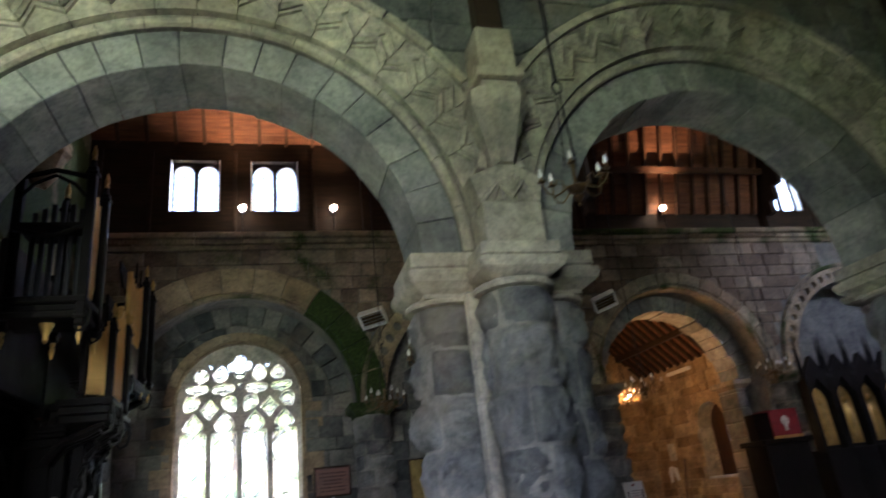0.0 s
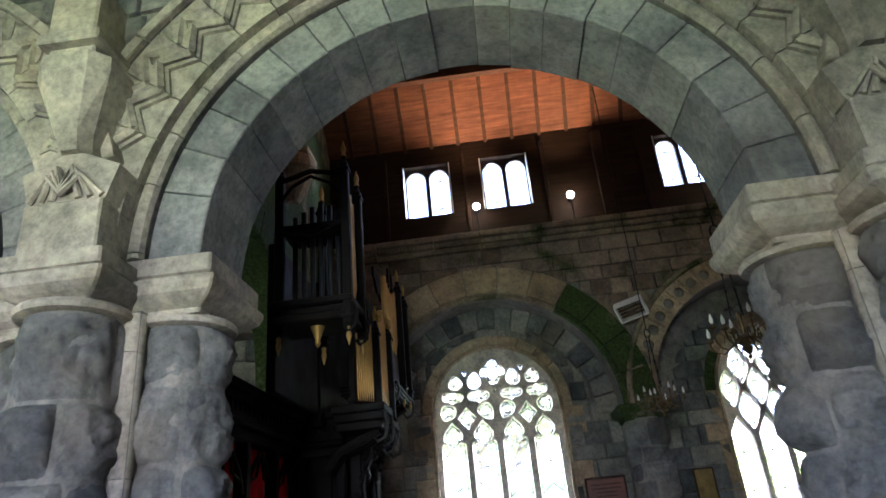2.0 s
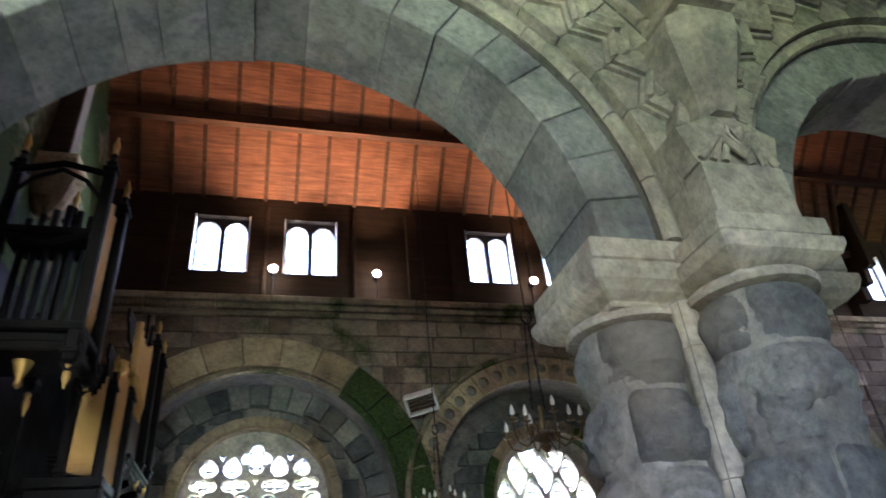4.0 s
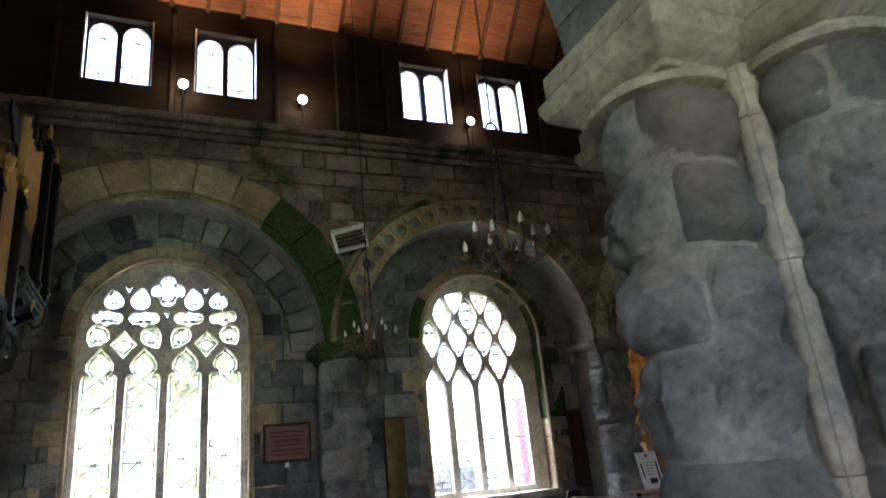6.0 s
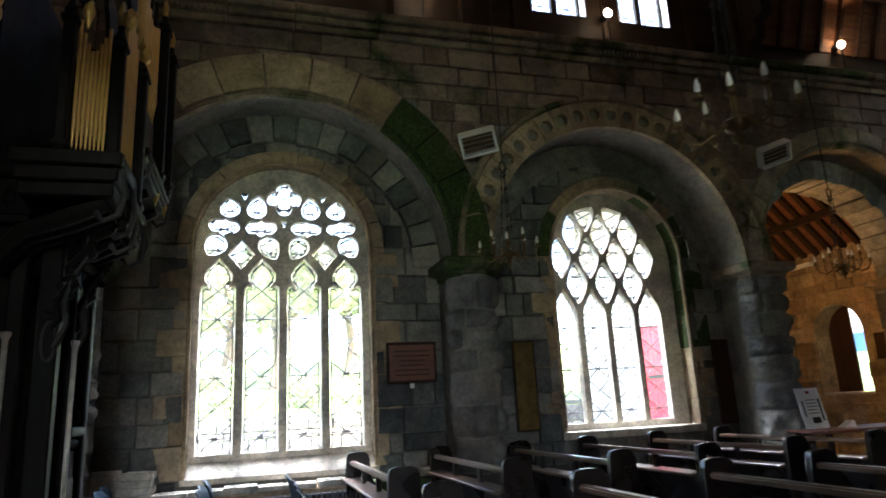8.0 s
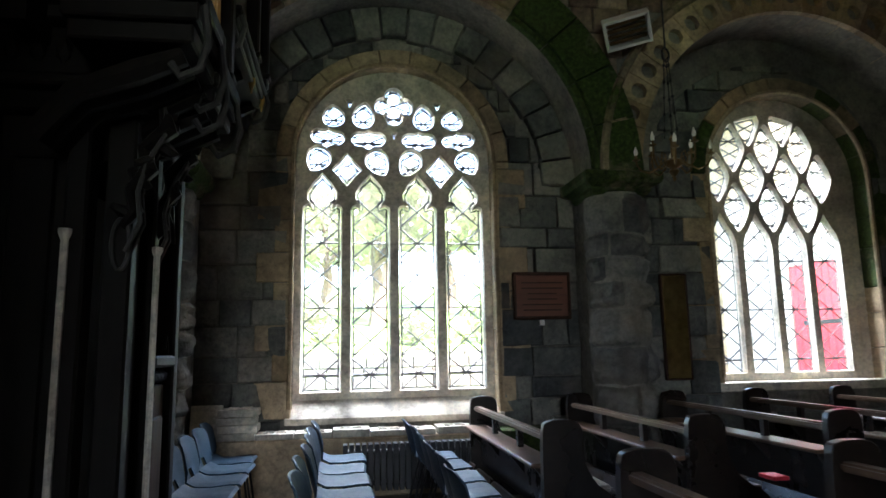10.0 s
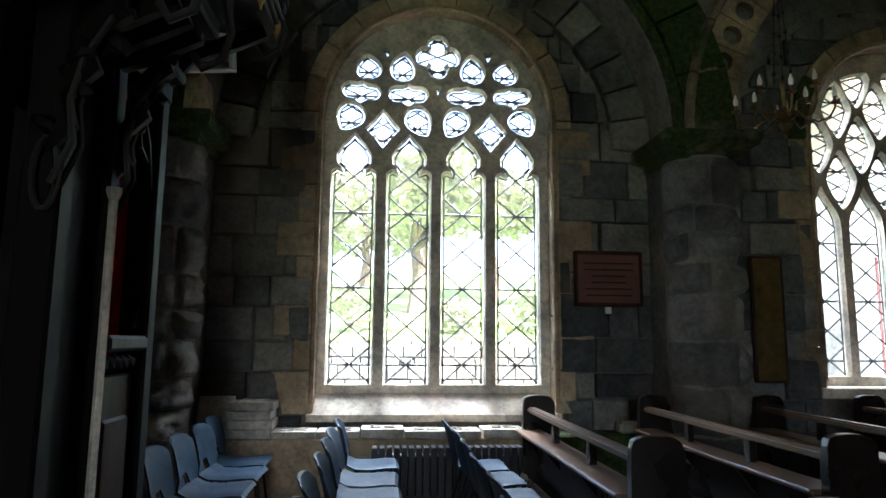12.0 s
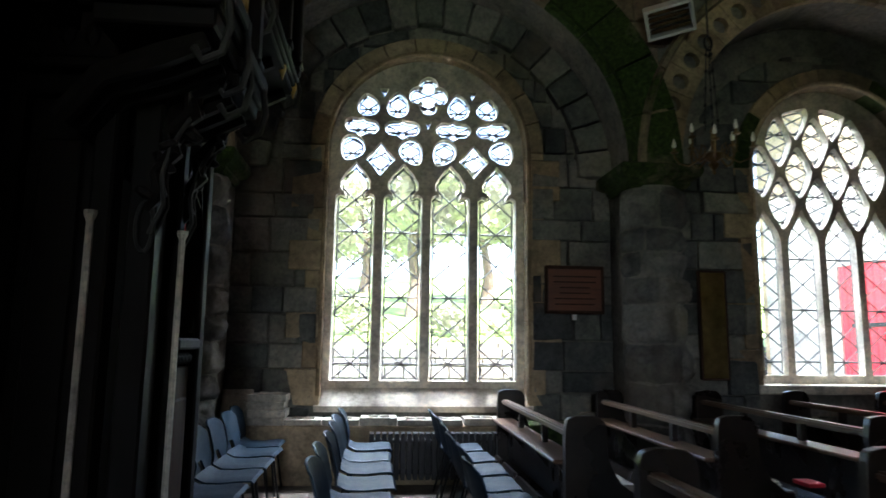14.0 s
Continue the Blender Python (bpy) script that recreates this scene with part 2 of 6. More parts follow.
def slab(bm, pts, y0, y1, inset=0.0, proud=0.0):
    """The outline pts in (x, z), from its back at y1 to its front at y0; a worn arris of that inset and depth."""
    k = len(pts)
    cx, cz = sum(p[0] for p in pts) / k, sum(p[1] for p in pts) / k
    rows = [(1.0, y1), (1.0, y0 + proud)]
    if proud:
        rows.append((None, y0))
    loops = []
    for s, y in rows:
        loop = []
        for x, z in pts:
            if s is None:
                d = max(0.02, math.hypot(x - cx, z - cz))
                q = max(0.2, 1 - inset / d)
                x, z = cx + (x - cx) * q, cz + (z - cz) * q
            loop.append(bm.verts.new((x, y, z)))
        loops.append(loop)
    for a, b in zip(loops, loops[1:]):
        for i in range(k):
            bm.faces.new((a[i], a[(i + 1) % k], b[(i + 1) % k], b[i]))
    bm.faces.new(loops[0])
    bm.faces.new(loops[-1][::-1])
    return bm


def arc(cx, cz, r, a0, a1, n):
    return [(cx + r * math.cos(radians(a0 + (a1 - a0) * i / n)), cz + r * math.sin(radians(a0 + (a1 - a0) * i / n))) for i in range(n + 1)]


def ring_piece(bm, cx, cz, r0, r1, a0, a1, y0, y1, n=2, inset=0.0, proud=0.0):
    return slab(bm, arc(cx, cz, r0, a0, a1, n) + arc(cx, cz, r1, a1, a0, n), y0, y1, inset, proud)


def over_arch(bm, cx, zs, r, ztop, x0, x1, y0, y1, n=28):
    """Wall over a round arch: one outline, from the springing up."""
    al = math.degrees(math.acos((cx - x0) / r)) if r > cx - x0 else 0
    ar = math.degrees(math.acos((x1 - cx) / r)) if r > x1 - cx else 0
    low = arc(cx, zs, r, 180 - al, ar, n)
    if not al:
        low = [(x0, zs)] + low
    if not ar:
        low = low + [(x1, zs)]
    for (xa, za), (xb, zb) in zip(low, low[1:]):
        if xb - xa > 1e-4:
            slab(bm, [(xa, za), (xb, zb), (xb, ztop), (xa, ztop)], y0, y1)
    return bm


def lathe(bm, prof, cx=0, cy=0, cz=0, seg=16, squash=None):
    rows = []
    for r, z in prof:
        rows.append([bm.verts.new((cx + r * math.cos(2 * math.pi * i / seg), cy + r * math.sin(2 * math.pi * i / seg), cz + z)) for i in range(seg)])
    for a, b in zip(rows, rows[1:]):
        for i in range(seg):
            bm.faces.new((a[i], a[(i + 1) % seg], b[(i + 1) % seg], b[i]))
    bm.faces.new(rows[0][::-1])
    bm.faces.new(rows[-1])
    return bm


def tube(bm, pts, r, seg=6, closed=False):
    pts = [Vector(p) for p in pts]
    k, rows = len(pts), []
    for i, p in enumerate(pts):
        a = pts[i - 1] if closed or i else p
        b = pts[(i + 1) % k] if closed or i < k - 1 else p
        d = (b - a).normalized()
        u = d.cross(Vector((0.0, 1.0, 0.0)) if abs(d.y) < 0.8 else Vector((1.0, 0.0, 0.0))).normalized()
        w = d.cross(u)
        rr = r[i] if isinstance(r, (list, tuple)) else r
        rows.append([bm.verts.new(p + (u * math.cos(2 * math.pi * j / seg) + w * math.sin(2 * math.pi * j / seg)) * rr) for j in range(seg)])
    for i in range(k if closed else k - 1):
        a, b = rows[i], rows[(i + 1) % k]
        for j in range(seg):
            bm.faces.new((a[j], a[(j + 1) % seg], b[(j + 1) % seg], b[j]))
    if not closed:
        bm.faces.new(rows[0][::-1])
        bm.faces.new(rows[-1])
    return bm


def rough_up(bm, amount, scale, cuts=0, seed=0.0):
    if cuts:
        bmesh.ops.subdivide_edges(bm, edges=bm.edges[:], cuts=cuts, use_grid_fill=True)
    bm.normal_update()
    for v in bm.verts:
        v.co += v.normal * (noise.noise(v.co * scale + Vector((seed, seed * 1.7, 0))) * amount)


def structure(name, label="", category=""):
    return tagged(new(name), label, category, "", "structure")


def courses(parent, mat, x0, x1, z0, z1, yf, lo=None, heights=(0.22, 0.36), widths=(0.28, 0.62), depth=0.07, name="stone", rnd=None, joint=0.007, hi=None, keep=None, jut=0.02, tilt=0.03):
    """Coursed stones, each an object, on a wall that faces -y, with its face at yf; lo(x) and hi(x) bound them where arches cut in."""
    rnd = rnd or random.Random(7)
    z = z0
    while z < z1 - 0.04:
        h = rnd.uniform(*heights)
        if z1 - z - h < heights[0] * 0.6:
            h = z1 - z
        x = x0 - rnd.uniform(0, widths[0] * 0.8)
        while x < x1 - 0.03:
            w = rnd.uniform(*widths)
            a, b = max(x, x0) + joint, min(x + w, x1) - joint
            x += w
            if b - a < 0.04 or (keep and not keep(0.5 * (a + b), z + h / 2)):
                continue
            zb, zt = z + joint, z + h - joint
            xs = [a + (b - a) * i / 4 for i in range(5)] if lo or hi else [a, b]
            bot = [(q, max(zb, lo(q) if lo else -9)) for q in xs]
            top = [(q, min(zt, hi(q) if hi else 99)) for q in xs]
            ok = [i for i in range(len(xs)) if top[i][1] - bot[i][1] > 0.03]
            if len(ok) < 2:
                continue
            bm = bmesh.new()
            slab(bm, [bot[i] for i in ok] + [top[i] for i in reversed(ok)], yf - rnd.uniform(0.0, jut), yf + depth, rnd.uniform(0.012, 0.026), rnd.uniform(0.006, 0.016))
            p, q = rnd.uniform(-tilt, tilt), rnd.uniform(-tilt, tilt)
            for v in bm.verts:
                if v.co.y < yf + depth * 0.5:
                    v.co.y += (v.co.x - 0.5 * (a + b)) * p + (v.co.z - z - h / 2) * q
            part(name, bm, mat, parent)
        z += h


def moulded(bm, cx, cy, hx, hy, prof):
    """A square block with a moulded edge: prof holds (how far in, z), from below upwards."""
    rows = []
    for d, z in prof:
        rows.append([bm.verts.new((cx + sx * (hx - d), cy + sy * (hy - d), z)) for sx, sy in ((-1, -1), (1, -1), (1, 1), (-1, 1))])
    for a, b in zip(rows, rows[1:]):
        for i in range(4):
            bm.faces.new((a[i], a[(i + 1) % 4], b[(i + 1) % 4], b[i]))
    bm.faces.new(rows[0][::-1])
    bm.faces.new(rows[-1])
    return bm


def drum(bm, cx, cy, z0, z1, r, rnd, seg=18, bulge=0.04, rough=0.03):
    """One rough round course of a shaft, swollen between its joints."""
    prof = [(r - 0.03, z0), (r - 0.004, z0 + 0.035), (r + bulge * 0.8, z0 + 0.3 * (z1 - z0)), (r + bulge, z0 + 0.55 * (z1 - z0)), (r + bulge * 0.6, z0 + 0.8 * (z1 - z0)), (r - 0.008, z1 - 0.03), (r - 0.03, z1 - 0.004)]
    lathe(bm, prof, cx, cy, 0, seg)
    k, turn = rnd.uniform(0, 40), rnd.uniform(0, 6.28)
    flat = rnd.uniform(0.5, 1.0)
    for v in bm.verts:
        a = math.atan2(v.co.y - cy, v.co.x - cx)
        u = (v.co.z - z0) / (z1 - z0)
        w = math.sin(math.pi * min(1, max(0, u)))
        d = rough * 1.3 * noise.noise(Vector((math.cos(a) * 1.5 + k, math.sin(a) * 1.5, v.co.z * 3))) + rough * 0.6 * noise.noise(Vector((math.cos(a) * 4 + k, math.sin(a) * 4, v.co.z * 9)))
        d += 0.02 * flat * abs(math.cos(2 * (a - turn)))
        v.co.x += math.cos(a) * d * (0.25 + w)
        v.co.y += math.sin(a) * d * (0.25 + w)
    return bm


def boulder(bm, cx, cy, z0, z1, r, a0, a1, rnd, rough=0.04, proud=0.03, fine=9):
    """One rough-faced stone of a round shaft, between two angles (degrees), rounded to its joints."""
    na, nz = max(5, int((a1 - a0) / fine)), int(72 / fine)
    k, tip = rnd.uniform(0, 60), rnd.uniform(-0.05, 0.05)
    grid = []
    for j in range(nz + 1):
        v = j / nz
        row = []
        for i in range(na + 1):
            u = i / na
            a = radians(a0 + (a1 - a0) * u)
            swell = (1 - abs(2 * u - 1) ** 5) * (1 - abs(2 * v - 1) ** 4)
            p = Vector((math.cos(a) * r * 5 + k, math.sin(a) * r * 5, (z0 + (z1 - z0) * v) * 5))
            q = noise.noise(p * 0.8) + 0.75 * abs(noise.noise(p * 1.5)) + 0.45 * noise.noise(p * 3.1) + 0.3 * noise.noise(p * 6.5)
            d = r - 0.028 + swell * (0.026 + proud + rough * q + tip * (v - 0.5) + tip * (u - 0.5))
            wob = 0.02 * noise.noise(Vector((math.cos(a) * 2 + (k if 0 < j < nz else z0 + j), math.sin(a) * 2, 0)))
            row.append(bm.verts.new((cx + math.cos(a) * d, cy + math.sin(a) * d, z0 + (z1 - z0) * v + wob)))
        grid.append(row)
    for j in range(nz):
        for i in range(na):
            bm.faces.new((grid[j][i], grid[j][i + 1], grid[j + 1][i + 1], grid[j + 1][i]))
    return bm


def plate(bm, outer, holes, y0, y1, backs=None):
    """A stone plate in (x, z) with holes through it, from y0 (front) to y1; backs are the outlines of the holes at its back, for splayed sides."""
    b = bmesh.new()
    loops = []
    for pts in [outer] + holes:
        v = [b.verts.new((x, y0, z)) for x, z in pts]
        e = [b.edges.new((v[i], v[(i + 1) % len(v)])) for i in range(len(v))]
        loops.append((v, e))
    bmesh.ops.triangle_fill(b, use_beauty=True, use_dissolve=False, edges=[q for _, e in loops for q in e])
    front = b.faces[:]
    twin = {}
    for (v, _), pts in zip(loops, [outer] + (backs or holes)):
        for q, (x, z) in zip(v, pts):
            twin[q] = b.verts.new((x, y1, z))
    for f in front:
        b.faces.new([twin[q] for q in reversed(f.verts)])
    for v, _ in loops:
        for i in range(len(v)):
            a, c = v[i], v[(i + 1) % len(v)]
            b.faces.new((a, c, twin[c], twin[a]))
    merge(bm, b)
    return bm


def grown(pts, d):
    """The outline pts moved outwards by about d."""
    k = len(pts)
    area = sum(pts[i][0] * pts[(i + 1) % k][1] - pts[(i + 1) % k][0] * pts[i][1] for i in range(k))
    s = 1 if area > 0 else -1
    out = []
    for i in range(k):
        (ax, az), (bx, bz), (cx, cz) = pts[i - 1], pts[i], pts[(i + 1) % k]
        tx, tz = cx - ax, cz - az
        q = math.hypot(tx, tz) or 1
        out.append((bx + s * tz / q * d, bz - s * tx / q * d))
    return out


def smooth_loop(ctrl, n=4):
    """A closed curve through the control points (Catmull-Rom); a point given as (x, z, 0) stays a sharp tip."""
    out, k = [], len(ctrl)
    for i in range(k):
        p0, p1, p2, p3 = (ctrl[(i + j) % k] for j in (-1, 0, 1, 2))
        if len(p1) == 3:
            p0 = p1
        if len(p2) == 3:
            p3 = p2
        for s in range(n):
            t = s / n
            out.append(tuple(0.5 * (2 * p1[c] + (p2[c] - p0[c]) * t + (2 * p0[c] - 5 * p1[c] + 4 * p2[c] - p3[c]) * t * t + (3 * p1[c] - p0[c] - 3 * p2[c] + p3[c]) * t ** 3) for c in (0, 1)))
    return out

# ---- the setting ----
ZS = 3.36          # springing of the arcade
AX, AR = -0.45, 1.66   # first arcade arch: middle and inner radius
PITCH = 4.6
PIERS = [AX - 1.5 * PITCH, AX - 0.5 * PITCH, AX + 0.5 * PITCH, AX + 1.5 * PITCH, AX + 2.5 * PITCH]
WF, WR = 12.15, 12.78   # nave wall face and the wall in its recessed bays
EAST, WEST, SOUTH = 15.6, -9.0, -2.4

floor = structure("floor", "worn dark stone floor of the nave and aisle", "floor")
bm = bmesh.new()
box(bm, WEST - 0.4, EAST + 0.4, SOUTH - 0.4, 16.8, -0.3, -0.012)
part("floor_bed", bm, M_MORTAR, floor)

# arcade wall over the arches
arcade = structure("wall_arcade", "grey ashlar arcade wall on round arches", "wall")
for i in range(4):
    cx = AX + (i - 1) * PITCH
    bm = bmesh.new()
    over_arch(bm, cx, ZS, 1.98, 8.5, cx - PITCH / 2, cx + PITCH / 2, 4.62, 5.34)
    over_arch(bm, cx, ZS, 2.5, 8.5, cx - PITCH / 2, cx + PITCH / 2, 4.42, 4.62)
    over_arch(bm, cx, ZS, 2.5, 8.5, cx - PITCH / 2, cx + PITCH / 2, 5.34, 5.54)
    part("wall_core", bm, M_MORTAR, arcade)

# nave north wall: recessed bays between responds
BAYS = [(-5.2, 2.0, 2.6), (-0.6, 2.06, 2.62), (3.98, 1.98, 2.45), (8.32, 1.95, 2.3), (13.1, 2.0, 2.42)]
EDGES = [-7.6, -2.9, 1.72, 6.2, 10.6, EAST]
NS = 3.22
north = structure("wall_north", "brown and grey stone nave wall with round blind arches", "wall")
for (cx, r, ro), x0, x1 in zip(BAYS, EDGES, EDGES[1:]):
    bm = bmesh.new()
    over_arch(bm, cx, NS, r, 6.3, x0, x1, WF + 0.03, 13.4)
    part("wall_core", bm, M_MORTAR, north)
for x0, x1 in ((-7.6, -7.2), (-3.2, -2.66), (1.46, 2.0), (5.96, 6.62), (10.22, 11.1)):
    bm = bmesh.new()
    box(bm, x0, x1, WF + 0.14, 13.4, 0, NS)
    part("wall_core", bm, M_MORTAR, north)


def bay_wall(cx, r, holes, y0=WR, y1=13.4):
    """The wall at the back of a bay, with a round-headed window through it: hole is (middle, half width, sill, springing)."""
    bm = bmesh.new()
    if holes is None:
        slab(bm, [(cx - r - 0.05, 0)] + arc(cx, NS, r + 0.05, 180, 0, 24) + [(cx + r + 0.05, 0)], y0 + 0.03, y1)
    else:
        hx, hw, hz, hs = holes
        head = arc(hx, hs, hw, 180, 0, 24)
        outer = arc(cx, NS, r + 0.05, 180, 0, 24)
        slab(bm, [(cx - r - 0.05, 0), (hx - hw, 0), (hx - hw, hs), (hx - hw, NS + 0.3), (cx - r - 0.05, NS)], y0 + 0.03, y1)
        slab(bm, [(hx + hw, 0), (cx + r + 0.05, 0), (cx + r + 0.05, NS), (hx + hw, NS + 0.3), (hx + hw, hs)], y0 + 0.03, y1)
        slab(bm, [(hx - hw, 0), (hx + hw, 0), (hx + hw, hz), (hx - hw, hz)], y0 + 0.03, y1)
        k = len(head) - 1
        for i in range(k):
            a, b = head[i], head[i + 1]
            o0, o1 = outer[i], outer[i + 1]
            slab(bm, [a, b, o1, o0], y0 + 0.03, y1)
    part("wall_core", bm, M_MORTAR, north)


W1 = (-0.59, 1.13, 0.72, 3.5)
W2 = (4.22, 1.1, 0.93, 3.42)
bay_wall(BAYS[0][0], BAYS[0][1], None)
bay_wall(BAYS[1][0], BAYS[1][1], W1)
bay_wall(BAYS[2][0], BAYS[2][1], W2)
bay_wall(BAYS[4][0], BAYS[4][1], None)

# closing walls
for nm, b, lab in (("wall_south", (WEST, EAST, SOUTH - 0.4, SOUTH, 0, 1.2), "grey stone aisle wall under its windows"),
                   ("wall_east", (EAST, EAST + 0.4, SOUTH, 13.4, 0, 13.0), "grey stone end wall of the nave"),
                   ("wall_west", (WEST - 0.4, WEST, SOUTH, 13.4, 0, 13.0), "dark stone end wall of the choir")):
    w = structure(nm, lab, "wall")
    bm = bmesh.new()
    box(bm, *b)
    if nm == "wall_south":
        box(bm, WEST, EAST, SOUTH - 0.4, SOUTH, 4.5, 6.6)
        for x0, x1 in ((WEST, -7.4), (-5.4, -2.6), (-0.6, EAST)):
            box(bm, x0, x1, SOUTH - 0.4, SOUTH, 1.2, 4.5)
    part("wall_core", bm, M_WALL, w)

# roof: boarded slopes on dark rafters
RIDGE_Y, RIDGE_Z, EAVE_Y, EAVE_Z = 8.6, 12.6, 12.45, 8.45
ceiling = structure("ceiling", "boarded brown timber roof of the nave", "ceiling")
bm = bmesh.new()
for s in (1, -1):
    y0, y1 = RIDGE_Y, RIDGE_Y + s * (EAVE_Y - RIDGE_Y)
    k = 14
    for i in range(k):
        a, b = i / k, (i + 1) / k - 0.0015
        p = [(y0 + (y1 - y0) * q, RIDGE_Z + (EAVE_Z - RIDGE_Z) * q) for q in (a, b)]
        v = [bm.verts.new((x, y, z + o)) for x in (WEST, EAST) for (y, z) in p for o in (0, 0.05)]
        for f in ((0, 1, 3, 2), (4, 6, 7, 5), (0, 4, 5, 1), (2, 3, 7, 6), (0, 2, 6, 4), (1, 5, 7, 3)):
            bm.faces.new([v[j] for j in f])
part("ceiling_boards", bm, M_ROOF, ceiling)
bm = bmesh.new()
for s in (1, -1):
    y1 = RIDGE_Y + s * (EAVE_Y + 0.02 - RIDGE_Y)
    v = [bm.verts.new(c) for c in ((WEST, RIDGE_Y, RIDGE_Z + 0.25), (EAST, RIDGE_Y, RIDGE_Z + 0.25), (EAST, y1, EAVE_Z + 0.25), (WEST, y1, EAVE_Z + 0.25), (WEST, RIDGE_Y, RIDGE_Z + 0.15), (EAST, RIDGE_Y, RIDGE_Z + 0.15), (EAST, y1, EAVE_Z + 0.15), (WEST, y1, EAVE_Z + 0.15))]
    for f in ((0, 1, 2, 3), (7, 6, 5, 4), (0, 4, 5, 1), (1, 5, 6, 2), (2, 6, 7, 3), (3, 7, 4, 0)):
        bm.faces.new([v[j] for j in f])
part("ceiling_slates", bm, M_BEAM, ceiling)
bm = bmesh.new()
for s in (1, -1):
    for i in range(46):
        x = WEST + 0.3 + i * 0.53
        y1 = RIDGE_Y + s * (EAVE_Y - RIDGE_Y)
        v = [bm.verts.new((xx, yy, zz + o)) for xx in (x, x + 0.07) for yy, zz in ((RIDGE_Y, RIDGE_Z), (y1, EAVE_Z)) for o in (-0.06, 0.0)]
        for f in ((0, 1, 3, 2), (4, 6, 7, 5), (0, 4, 5, 1), (2, 3, 7, 6), (0, 2, 6, 4), (1, 5, 7, 3)):
            bm.faces.new([v[j] for j in f])
    y = RIDGE_Y + s * (EAVE_Y - RIDGE_Y) * 0.71
    z = RIDGE_Z + (EAVE_Z - RIDGE_Z) * 0.71
    box(bm, WEST, EAST, y - 0.07, y + 0.07, z - 0.2, z - 0.02)
box(bm, WEST, EAST, RIDGE_Y - 0.1, RIDGE_Y + 0.1, RIDGE_Z - 0.3, RIDGE_Z + 0.1)
part("ceiling_rafters", bm, M_RAFTER, ceiling)
aisle_roof = structure("ceiling_aisle", "dark timber ceiling of the aisle", "ceiling")
bm = bmesh.new()
box(bm, WEST, EAST, SOUTH - 0.4, 4.62, 6.6, 6.7)
part("ceiling_boards", bm, M_BEAM, aisle_roof)

# timber clerestory on the cornice, with paired lights
CY = 12.3
DORMERS = [-1.40, 0.10, 3.42, 4.92, 12.2]
CZ0, CZ1, CHW = 7.1, 8.2, 0.46
clere = structure("wall_clerestory", "dark timber clerestory wall above the cornice", "wall")
for q in ((WEST, EAST, CY, CY + 0.12, 6.3, CZ0), (WEST, EAST, CY, CY + 0.12, CZ1, 8.75)):
    bm = bmesh.new()
    box(bm, *q)
    part("wall_boards", bm, M_BEAM, clere)
xs = [WEST] + [q for d in DORMERS for q in (d - CHW, d + CHW)] + [EAST]
for a, b in zip(xs[::2], xs[1::2]):
    bm = bmesh.new()
    box(bm, a, b, CY, CY + 0.12, CZ0, CZ1)
    part("wall_boards", bm, M_BEAM, clere)
bm = bmesh.new()
box(bm, WEST, EAST, 4.6, 5.7, 8.44, 8.75)
part("wall_plate", bm, M_BEAM, clere)

